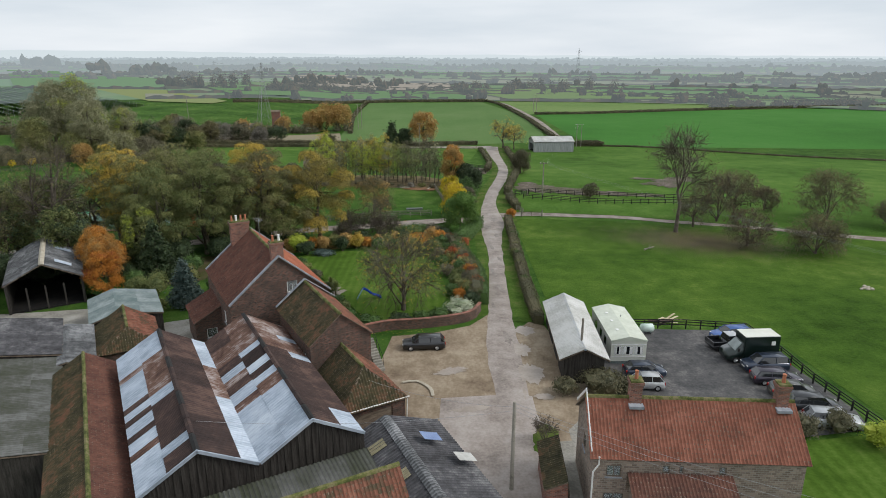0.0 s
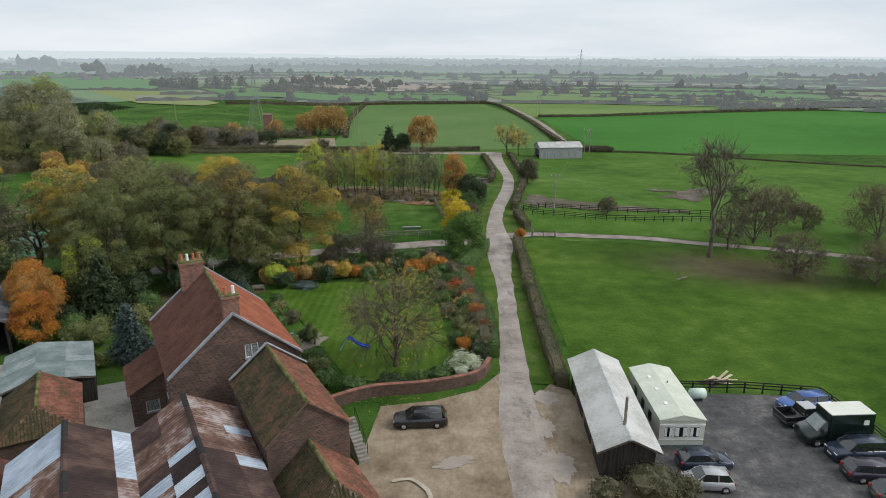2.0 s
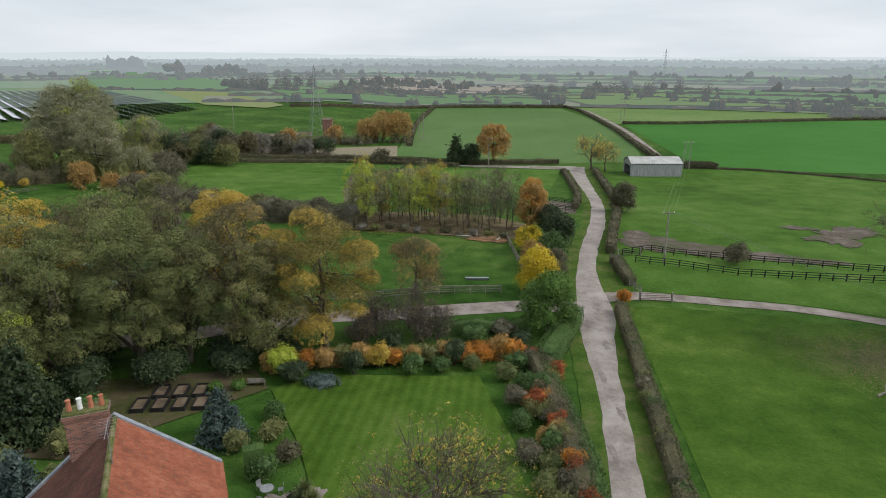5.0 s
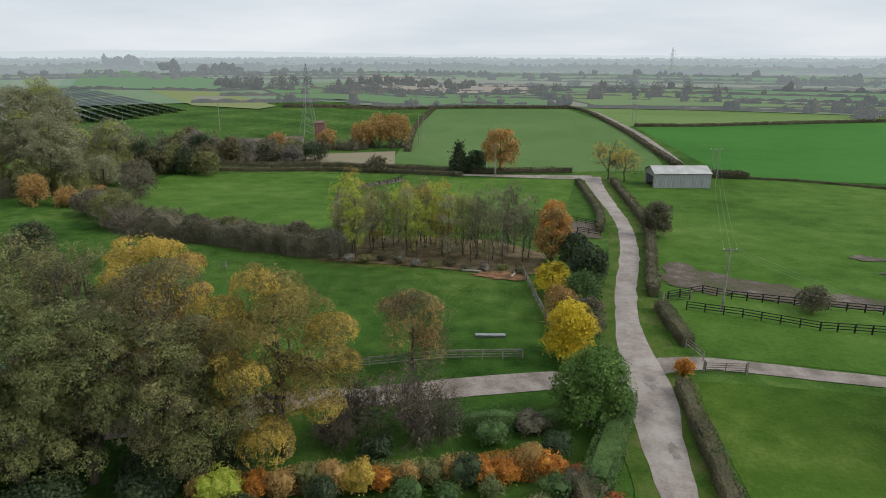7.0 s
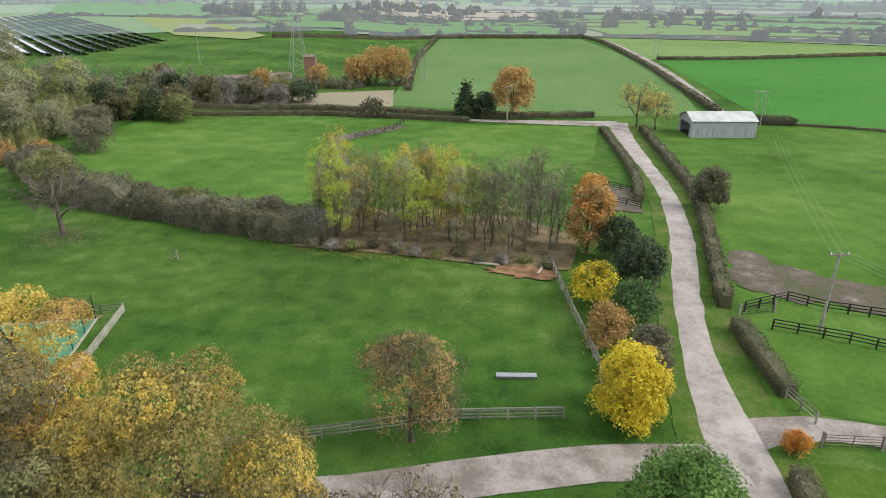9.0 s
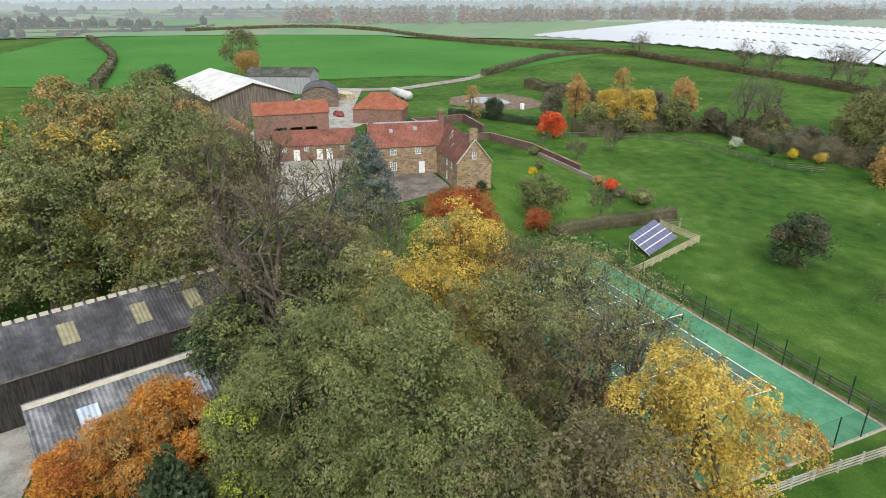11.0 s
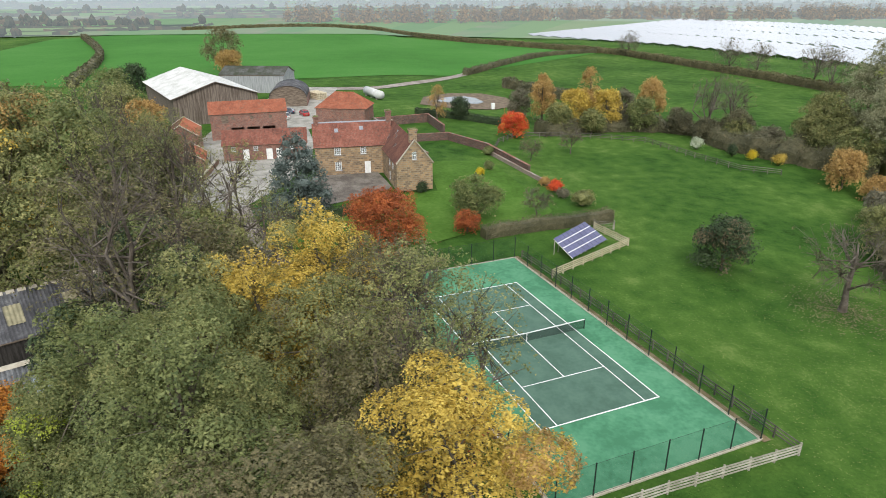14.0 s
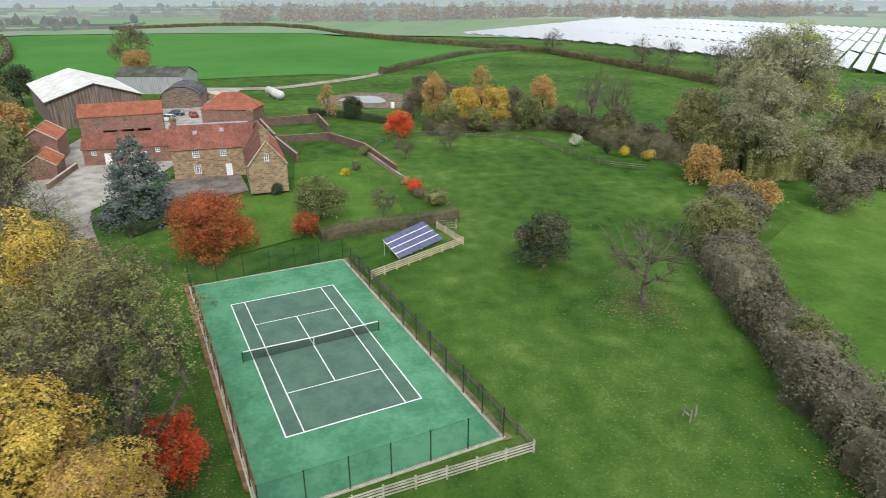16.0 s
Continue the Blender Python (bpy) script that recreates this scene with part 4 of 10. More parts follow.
            link_mesh("sheeting", corrugated(lo1 - lo0, up, 0.30, 0.04, lo0 + Vector((0, 0, 0.06)), [i / nb for i in range(nb + 1)], island=16), mt, rf, kind="stuff")
    for k in (0, 1):
        if hip[k]:
            xe = -og if k == 0 else L + og
            xr = hip[0] if k == 0 else L - hip[1]
            f = (yr + oe) / yr
            zlo = r - (r - e) * f
            bm = bmesh.new()
            pts = [Vector((xe, -oe, zlo)), Vector((xe, W + oe, zlo)), Vector((xr, yr, r))]
            a = [bm.verts.new(q) for q in pts]
            c = [bm.verts.new(q - Vector((0, 0, 0.09))) for q in pts]
            bm.faces.new(a)
            bm.faces.new(c[::-1])
            for i in range(3):
                bm.faces.new((a[i], c[i], c[(i + 1) % 3], a[(i + 1) % 3]))
            rf = part("roof", bm, M["timber_brown"], b)
            up = Vector((xr - xe, 0, r - zlo))
            link_mesh("tiles", tile_slope((0, W + 2 * oe, 0), up, W, origin=(xe, -oe, zlo), shape=lambda s, t: abs(s - 0.5) < 0.5 * (1 - t)), roofs[0] if roof_kind == "tile" else M["asbestos_dark"], rf, kind="stuff")
    if ridge_mat is not None:
        bm = bmesh.new()
        xa, xb = (hip[0] if hip[0] else -og), (L - hip[1] if hip[1] else L + og)
        n = max(1, int((xb - xa) / 0.45))
        for i in range(n):
            c0, c1 = xa + (xb - xa) * i / n, xa + (xb - xa) * (i + 1) / n - 0.012
            dz = 0.012 * noise.noise((i * 0.7, L, W))
            prism(bm, [(-0.16, -0.10), (-0.10, 0.05), (0, 0.10), (0.10, 0.05), (0.16, -0.10)], c0, c1, pose(0, yr, r + 0.03 + dz) @ Matrix(((0, 1, 0, 0), (1, 0, 0, 0), (0, 0, 1, 0), (0, 0, 0, 1))))
        part("ridge_tiles", bm, ridge_mat, b)
    if coping is not None:
        for k, side in enumerate(("start", "end")):
            if hip[k] or side in open_sides:
                continue
            bm = bmesh.new()
            xe = -og - 0.02 if k == 0 else L + og - 0.3
            for yy in (0, W):
                run = yr if yy == 0 else W - yr
                y0 = -oe if yy == 0 else W + oe
                zlo = r - (r - e) * (run + oe) / run
                slab(bm, (xe, y0, zlo + 0.16), (0.32, 0, 0), (0, yr - y0, r - zlo), 0.14)
            part("coping", bm, coping, b)
    return b


def chimney(parent, x, y, z0, z1, w, d, pots, material=None, cap=0.12, pot_h=0.55):
    """A brick stack with an oversailing head, a mortar flaunching and clay pots."""
    bm = bmesh.new()
    box(bm, x - w / 2, y - d / 2, z0, x + w / 2, y + d / 2, z1 - 0.36)
    box(bm, x - w / 2 - 0.05, y - d / 2 - 0.05, z1 - 0.36, x + w / 2 + 0.05, y + d / 2 + 0.05, z1 - 0.2)
    box(bm, x - w / 2 - 0.1, y - d / 2 - 0.1, z1 - 0.2, x + w / 2 + 0.1, y + d / 2 + 0.1, z1)
    st = part("chimney", bm, material or M["brick_red"], parent)
    bm = bmesh.new()
    box(bm, x - w / 2 - 0.04, y - d / 2 - 0.04, z1, x + w / 2 + 0.04, y + d / 2 + 0.04, z1 + cap)
    part("mortar_cap", bm, M["moss"], st)
    n = pots
    for k in range(n):
        t = (k + 0.5) / n - 0.5
        px, py = (x + t * w, y) if w > d else (x, y + t * d)
        bm = bmesh.new()
        tube(bm, (px, py, z1 + cap), (px, py, z1 + cap + pot_h), 0.14, 0.11, 8)
        tube(bm, (px, py, z1 + cap + pot_h), (px, py, z1 + cap + pot_h + 0.07), 0.14, 0.14, 8)
        part("chimney_pot", bm, M["terracotta"] if k != 1 else M["white_paint"], st)
    return st


# farmhouse, its brick wings and yard buildings
house = gabled("farmhouse", -27.7, 71.1, -61, 13.0, 10.4, 7.3, 11.7, M["brick"], (M["pantile_dark"], M["pantile"]),
               "old brick farmhouse with an orange pantile roof and lead copings", "house", ridge_mat=M["moss"], coping=M["lead"],
               openings={"end": [(5.9, 7.0, 7.0, 8.2, "window", 2, 1)], "front": [(2.5, 3.6, 3.6, 5.0), (2.5, 0.9, 3.6, 2.3), (6, 3.6, 7.1, 5.0), (9.2, 3.6, 10.2, 5.0), (9.2, 0.9, 10.2, 2.3)],
                         "back": [(3, 3.6, 4.2, 5), (3, 0.9, 4.2, 2.3), (8, 3.6, 9.2, 5), (8, 0.9, 9.2, 2.3)]})
chimney(house, 0.5, 4.0, 9.3, 12.1, 0.95, 2.1, 4)
chimney(house, 12.5, 5.2, 10.0, 12.5, 0.75, 1.25, 2)
bm = bmesh.new()
tube(bm, (4.6, 5.4, 11.0), (4.6, 5.4, 13.2), 0.025, 0.02)
tube(bm, (3.6, 5.4, 13.0), (5.8, 5.4, 13.1), 0.015, 0.015)
for k in range(7):
    tube(bm, (3.7 + 0.3 * k, 5.0, 13.05), (3.7 + 0.3 * k, 5.8, 13.05), 0.008, 0.008, 4)
part("aerial", bm, M["metal_grey"], house)
gabled("house_outshot", -29.3, 68.2, -61, 5.6, 3.2, 3.9, 5.6, M["brick"], (M["pantile_dark"], M["pantile_dark"]), "low brick outshot with a white window at the farmhouse side", "house extension",
       openings={"end": [(1.1, 1.2, 2.2, 2.3, "window", 1, 1)]}, ridge_at=0.98)
wing = gabled("brick_wing", -16.6, 60.0, -60, 9.7, 5.8, 6.9, 9.3, M["brick"], (M["pantile_moss"], M["pantile_lichen"]), "two storey brick wing with a mossy pantile roof", "outbuilding", ridge_mat=M["moss"],
              openings={"front": [(7.4, 3.6, 8.3, 4.8)], "back": [(7, 2.6, 8, 4.6, "door")]}, coping=None)
bm = bmesh.new()
slab(bm, (-0.2, -0.25, 6.5), (0.35, 0, 0), (0, 3.1, 2.45), 0.05)
slab(bm, (-0.2, 6.05, 6.5), (0.35, 0, 0), (0, -3.1, 2.45), 0.05)
part("flashing", bm, M["lead"], wing)
cart = gabled("brick_cart_shed", -11.7, 51.5, -60, 6.9, 5.8, 3.7, 6.3, M["brick"], (M["pantile_moss"], M["pantile_lichen"]), "low brick shed with a hipped mossy pantile roof", "outbuilding", hip=(0, 1.9), ridge_mat=M["moss"],
       openings={"end": [(1.2, 0, 4.6, 2.4, "boarded")]})

bm = bmesh.new()
tube(bm, (7.1, -0.3, 3.02), (7.1, 6.1, 3.02), 0.06, 0.06, 6)
tube(bm, (7.1, 5.9, 3.02), (7.02, 5.85, 0.1), 0.045, 0.045, 6)
part("gutter", bm, M["white_paint"], cart)

# outside stone stair up to the wing's upper door
stair = thing("outside_stair", -8.1, 60.6, 0.6, -60, "worn brick outside stair with an iron rail beside the wing", "stair")
for k in range(12):
    bm = bmesh.new()
    box(bm, k * 0.24, 0, 0, k * 0.24 + 0.24, 0.9, 2.6 - k * 0.2)
    part("step", bm, M["concrete"], stair)
for k in range(4):
    bm = bmesh.new()
    tube(bm, (0.2 + k * 0.8, 0.85, 2.4 - k * 0.65), (0.2 + k * 0.8, 0.85, 3.5 - k * 0.65), 0.025, 0.025)
    part("baluster", bm, M["black"], stair)
bm = bmesh.new()
tube(bm, (0.2, 0.85, 3.5), (2.6, 0.85, 1.55), 0.03, 0.03)
part("handrail", bm, M["black"], stair)

gabled("brick_range", -34.75, 51.0, -61, 23.0, 5.4, 4.0, 5.7, M["brick"], (M["pantile_moss"], M["pantile_dark"]), "long low brick range with mossy and red pantiles", "outbuilding", ridge_mat=M["moss"])
gabled("brick_store", -37.2, 63.2, -61, 7.6, 5.6, 3.5, 5.3, M["brick"], (M["pantile_moss"], M["pantile_lichen"]), "small brick store with a red and mossy roof", "outbuilding", ridge_mat=M["moss"], hip=(0, 1.2))
gabled("tin_lean_to", -42.4, 71.4, -61, 8.0, 7.3, 3.2, 4.1, M["timber_dark"], (M["tin_green"], M["tin_green"]), "green grey tin shed with patched sheets", "shed", roof_kind="sheet", ridge_at=0.37)
gabled("grey_link_shed", -41.5, 60.8, -61, 9.5, 4.6, 3.6, 4.2, M["timber_dark"], (M["asbestos"], M["asbestos"]), "low link shed with grey cement sheets", "shed", roof_kind="sheet")
gabled("grey_long_shed", -52.6, 57.0, -61, 9.6, 13.4, 4.2, 5.6, M["timber_dark"], (M["asbestos_dark"], M["asbestos_dark"]), "long shed with dark grey cement sheets", "shed", roof_kind="sheet", over=(0.1, 0.1))
gabled("mossy_long_shed", -47.85, 48.43, -61, 17.0, 13.4, 3.9, 5.2, M["timber_dark"], (M["asbestos_moss"], M["asbestos_moss"]), "long shed with mossy grey cement sheets", "shed", roof_kind="sheet", over=(0.1, 0.1))
ob = gabled("open_barn", -61.3, 86.5, -60.3, 14.3, 8.6, 4.0, 6.2, M["timber_dark"], (M["asbestos"], M["asbestos"]), "open fronted barn with a grey corrugated roof", "barn", roof_kind="sheet", open_sides=("end",))
osd = gabled("old_shed", -74.0, 81.9, -59, 20.0, 9.2, 4.3, 6.7, M["timber_dark"], (M["asbestos_dark"], M["asbestos_dark"]), "long shed with weathered grey corrugated sheets and yellowed roof lights", "barn", roof_kind="sheet")
for shed_ob, spots, w, e, r, run in ((osd, (2.1, 6.5, 12.0), 9.2, 4.3, 6.7, 4.6), (ob, (3.6, 10.5), 8.6, 4.0, 6.2, 4.3)):
    lift = 0.15
    for k in range(24):
        bm = bmesh.new()
        c0 = -0.2 + k * (20.4 if shed_ob is osd else 14.7) / 24
        prism(bm, [(-0.34, -0.12), (-0.1, 0.06), (0.1, 0.06), (0.34, -0.12)], c0, c0 + 0.62, pose(0, run, r - shed_ob.matrix_basis.translation.z + 0.08) @ Matrix(((0, 1, 0, 0), (1, 0, 0, 0), (0, 0, 1, 0), (0, 0, 0, 1))))
        part("ridge_cap", bm, M["stone_trim"], shed_ob)
    z0 = shed_ob.matrix_basis.translation.z
    for s in spots:
        me = corrugated((1.3, 0, 0), (0, -run * 0.42, (r - e) * 0.42), 0.30, 0.03, (s, run + run * 0.74, r - z0 - (r - e) * 0.74 + lift))
        link_mesh("roof_light", me, M["skylight"] if shed_ob is osd else M["zinc"], shed_ob)
for k in range(5):
    bm = bmesh.new()
    box(bm, 14.0, 0.1 + k * 2.05, 0, 14.2, 0.3 + k * 2.05, 3.9 - 0.6)
    part("post", bm, M["timber_dark"], ob)

# twin span barn roofed in odd sheets
Z, RU, RG = "zinc", "rust", "rust_grey"
SPAN = {
    0: ([(0, .20, .5, 1, Z), (.20, .36, .5, 1, RG), (.36, .50, .5, 1, RG), (.50, .57, .5, 1, Z), (.57, .72, .5, 1, RU), (.72, .86, .5, 1, RU), (.86, .91, .5, 1, Z), (.91, 1, .5, 1, RU),
         (0, .10, 0, .5, Z), (.10, .21, 0, .5, Z), (.21, .25, 0, .5, RG), (.25, .37, 0, .5, Z), (.37, .46, 0, .5, Z), (.46, .50, 0, .5, RU), (.50, .55, 0, .5, Z), (.55, .59, 0, .5, RU), (.59, .66, 0, .5, Z),
         (.66, .70, 0, .5, RU), (.70, .77, 0, .5, Z), (.77, .81, 0, .5, RG), (.81, .90, 0, .5, Z), (.90, 1, 0, .5, Z)],
        [(0, .25, .3, 1, RU), (.25, .5, .3, 1, RU), (.5, .75, .3, 1, RU), (.75, 1, .3, 1, RU), (0, .14, 0, .3, Z), (.14, .28, 0, .3, Z), (.28, .40, 0, .3, RG), (.40, .56, 0, .3, RG), (.56, .78, 0, .3, Z), (.78, 1, 0, .3, Z)]),
    1: ([(0, .14, .5, 1, RG), (.14, .30, .5, 1, RG), (.30, .345, .5, 1, Z), (.345, .44, .5, 1, RU), (.44, .50, .5, 1, Z), (.50, .55, .5, 1, RU), (.55, .60, .5, 1, Z), (.60, .68, .5, 1, RG), (.68, .84, .5, 1, Z), (.84, 1, .5, 1, Z),
         (0, .15, 0, .5, RU), (.15, .30, 0, .5, RG), (.30, .37, 0, .5, RU), (.37, .43, 0, .5, Z), (.43, .48, 0, .5, RG), (.48, .54, 0, .5, RU), (.54, .62, 0, .5, Z), (.62, .67, 0, .5, RG), (.67, .8, 0, .5, Z), (.8, .9, 0, .5, Z), (.9, 1, 0, .5, Z)],
        [(0, .2, .45, 1, RG), (.2, .35, .45, 1, RG), (.35, .6, .45, 1, RU), (.6, .8, .45, 1, RU), (.8, 1, .45, 1, RU), (0, .17, 0, .45, RG), (.17, .22, 0, .45, Z), (.22, .36, 0, .45, RG), (.36, .42, 0, .45, Z), (.42, .62, 0, .45, RU),
         (.62, .86, 0, .45, RU), (.86, 1, 0, .45, Z)]),
}
for k in (0, 1):
    bx, by = -28.9 + 7.5 * k * 0.875, 51.2 + 7.5 * k * 0.484
    rb = gabled("rusty_barn", bx, by, -61, 20.8, 7.5, 5.4, 7.6, M["timber_dark"], SPAN[k], "black boarded barn roofed in patched rusty and galvanised sheets", "barn", roof_kind="patched", over=(0.0, 0.2))
    for i in range(10):
        bm = bmesh.new()
        prism(bm, [(-0.2, -0.09), (0, 0.04), (0.2, -0.09)], i * 2.12 - 0.2, i * 2.12 + 1.85, pose(0, 3.75, 7.14) @ Matrix(((0, 1, 0, 0), (1, 0, 0, 0), (0, 0, 1, 0), (0, 0, 0, 1))))
        part("ridge_cap", bm, M["rust"] if i % 3 else M["black"], rb)
    bm = bmesh.new()
    slab(bm, (20.95, -0.02, 4.95), (0.1, 0, 0), (0, 3.77, 2.2), 0.22)
    slab(bm, (20.95, 7.52, 4.95), (0.1, 0, 0), (0, -3.77, 2.2), 0.22)
    part("barge_board", bm, M["zinc"], rb)
    for i in range(15):
        bm = bmesh.new()
        yy = 0.25 + i * 0.49
        hh = 4.75 + 2.1 * (1 - abs(yy - 3.75) / 3.75)
        box(bm, 20.8, yy, 1.2, 20.84, yy + 0.3, hh)
        part("board", bm, M["timber_dark"], rb)
gabled("grey_lean_to", -16.3, 28.7, 29.1, 14.6, 4.6, 3.5, 4.35, M["timber_dark"], (M["asbestos_moss"], M["asbestos_moss"]), "low lean-to with mossy grey sheets against the barn gables", "shed", roof_kind="sheet", ridge_at=0.97)
ws = gabled("grey_workshop", -7.33, 41.46, -65.2, 10.2, 7.57, 3.5, 5.0, M["timber_dark"], (M["asbestos_dark"], M["asbestos_dark"]), "dark sheet roofed workshop with a few pale roof lights", "workshop", roof_kind="sheet", ridge_at=0.43)
for s, t, key in ((3.0, 0.35, "blue_tin"), (5.6, 0.7, "white_roof")):
    me = corrugated((1.1, 0, 0), (0, 1.4, -0.49), 0.15, 0.028, (s, 7.57 * 0.43 + 4.31 * t, 5.03 - 1.5 * t + 0.02))
    link_mesh("roof_light", me, M[key], ws)
for k in range(9):
    bm = bmesh.new()
    prism(bm, [(-0.45, -0.16), (-0.14, 0.06), (0.14, 0.06), (0.45, -0.16)], k * 1.14 - 0.1, k * 1.14 + 1.1, pose(0, 7.57 * 0.43, 4.98 - ws.matrix_basis.translation.z + 0.10 + 0.02 * (k % 2)) @ Matrix(((0, 1, 0, 0), (1, 0, 0, 0), (0, 0, 1, 0), (0, 0, 0, 1))))
    part("ridge_cap", bm, M["asbestos"], ws)
for s0, t0 in ((2.0, 0.5), (6.0, 0.42)):
    f = 7.57 * 0.43
    me = corrugated((1.0, 0, 0), (0, -f * 0.42, -1.5 * 0.42), 0.15, 0.028, (s0, f * (1 - t0 + 0.2), 5.0 - ws.matrix_basis.translation.z - 1.5 * (t0 - 0.2) + 0.10))
    link_mesh("roof_light", me, M["skylight"], ws)
gabled("orange_roofed_shed", -4.2, 34.9, -152.4, 14.0, 6.0, 5.4, 8.4, M["brick"], (M["pantile_lichen"], M["pantile_lichen"]), "brick shed with worn orange pantiles", "outbuilding", ridge_mat=M["moss"])

cottage = gabled("roadside_cottage", 10.1, 36.9, -3.2, 13.9, 6.6, 5.75, 8.4, M["rubble"], (M["pantile_brown"], M["pantile_brown"]), "rubble stone cottage with a red brown pantile roof", "cottage", ridge_mat=M["moss"],
                 openings={"front": [(0.9, 3.6, 1.9, 4.5, "window", 2, 1), (0.8, 1.0, 2.2, 2.3, "window", 2, 1), (4.6, 4.0, 5.1, 4.6, "window", 1, 1), (5.7, 4.0, 6.0, 4.6, "window", 1, 1), (8.3, 4.0, 8.8, 4.6, "window", 1, 1)],
                           "start": [(2.6, 3.4, 3.6, 4.6, "window", 2, 1)]}, frames={"window": M["timber_brown"]})
chimney(cottage, 3.2, 3.3, 7.4, 9.15, 0.8, 0.8, 1)
chimney(cottage, 13.2, 3.3, 7.4, 9.15, 0.75, 0.75, 1)
for cx in (3.2, 13.2):
    bm = bmesh.new()
    box(bm, cx - 0.5, 2.4, 7.35, cx + 0.5, 2.95, 7.55)
    part("flashing", bm, M["lead"], cottage)
bm = bmesh.new()
tube(bm, (0.35, -0.12, 5.2), (0.35, -0.12, 4.6), 0.06, 0.06, 8)
tube(bm, (0.35, -0.12, 4.6), (0.0, -0.1, 4.0), 0.06, 0.06, 8)
tube(bm, (0.0, -0.1, 4.0), (0.0, -0.1, 0.2), 0.06, 0.06, 8)
part("downpipe", bm, M["white_paint"], cottage)
bm = bmesh.new()
slab(bm, (-0.2, -0.15, 5.66), (0.06, 0, 0), (0, 3.45, 2.78), 0.2)
slab(bm, (-0.2, 6.75, 5.66), (0.06, 0, 0), (0, -3.45, 2.78), 0.2)
part("barge_board", bm, M["white_paint"], cottage)
gabled("cottage_porch", 12.4, 32.5, -3.2, 6.4, 4.3, 2.9, 4.6, M["rubble"], (M["pantile_dark"], M["pantile_dark"]), "lean-to front room with brown pantiles on the cottage", "house extension", ridge_at=0.97)
gabled("cottage_shed", 8.6, 37.2, 87, 5.2, 1.5, 3.0, 3.6, M["brick_red"], (M["pantile_moss"], M["pantile_moss"]), "narrow mossy tiled lean-to at the cottage end", "shed", ridge_at=0.05)

stable = gabled("stable_block", 12.4, 71.1, -92.3, 14.7, 3.9, 3.25, 4.2, M["timber_dark"], (M["white_roof"], M["white_roof"]), "long black stable block with a white sheet roof", "stable", roof_kind="sheet",
                openings={"front": [(2, 0, 3.2, 2.1, "boarded"), (6, 0, 7.2, 2.1, "boarded"), (10, 0, 11.2, 2.1, "boarded")]}, over=(0.5, 0.25))
bm = bmesh.new()
box(bm, -0.26, 1.83, 3.66, 14.96, 2.07, 3.75)
part("ridge_cap", bm, M["zinc"], stable)

# field barn
fb = gabled("field_barn", 34.2, 240.6, 6, 15.2, 9.0, -0.2, 1.3, M["tin_wall"], (M["white_roof"], M["white_roof"]), "grey tin field barn with a pale roof", "barn", base=-4.3, roof_kind="sheet",
            openings={"start": [(1.0, 0.0, 7.5, 3.2, "none")]})

# manor and its farmyard
manor = gabled("manor_house", -120.3, 101.6, 94, 13.0, 8.0, 6.2, 9.5, M["sandstone"], (M["pantile_manor"], M["pantile_manor"]), "brown sandstone manor with red tiled roofs and white sash windows", "house", base=1.2, ridge_mat=M["lead"],
               openings={"front": [(3.2, 3.5, 4.3, 4.9, "window", 3, 4), (3.2, 0.8, 4.3, 2.3, "window", 3, 4), (7.6, 3.5, 8.6, 4.8, "window", 3, 4), (8.2, 0, 9.3, 2.2, "door")]})
chimney(manor, 13.0, 4.2, 7.6, 10.0, 0.9, 1.3, 0)
chimney(manor, 0.5, 4.0, 7.6, 9.4, 0.8, 1.0, 0)
wing_m = gabled("manor_wing", -110.5, 120.3, 188, 17.0, 5.8, 5.6, 9.2, M["sandstone"], (M["pantile_manor"], M["pantile_dark"]), "gabled sandstone wing of the manor", "house", base=1.1, coping=M["stone_trim"],
                openings={"start": [(2.5, 5.0, 3.2, 6.2, "window", 2, 2)], "back": [(11.0, 3.0, 11.9, 4.2), (13.5, 3.0, 14.4, 4.2), (11.0, 0.6, 11.9, 2.0)]})
chimney(wing_m, 1.0, 2.9, 7.2, 9.6, 0.8, 1.2, 0, M["sandstone"])
for s, t in ((6.0, 0.3), (8.5, 0.55), (9.6, 0.7), (12.0, 0.35)):
    bm = bmesh.new()
    yy, zz = 5.8 - 2.9 * t, 4.5 + 3.6 * t
    slab(bm, (s, yy, zz + 0.12), (0.6, 0, 0), (0, -0.5, 0.62), 0.06)
    part("roof_light", bm, M["glass"], wing_m)
for s, t in ((3.5, 0.55), (7.8, 0.62)):
    bm = bmesh.new()
    slab(bm, (s, 4.0 * t, 5.0 + 3.3 * t + 0.12), (0.65, 0, 0), (0, 0.6, 0.5), 0.06)
    part("roof_light", bm, M["lead"], manor)
gabled("low_range", -132.4, 84.3, 94, 15.0, 6.0, 4.3, 6.5, M["brick_red"], (M["pantile_manor"], M["pantile_manor"]), "low brick stable range with white doors", "outbuilding", base=1.2,
       openings={"front": [(1.4, 1.9, 2.2, 2.7), (3.4, 0, 4.6, 2.2, "door"), (5.4, 1.9, 6.2, 2.7), (7.6, 0, 8.8, 2.2, "door"), (9.4, 0, 10.6, 2.2, "door"), (12, 1.9, 12.8, 2.7)]})
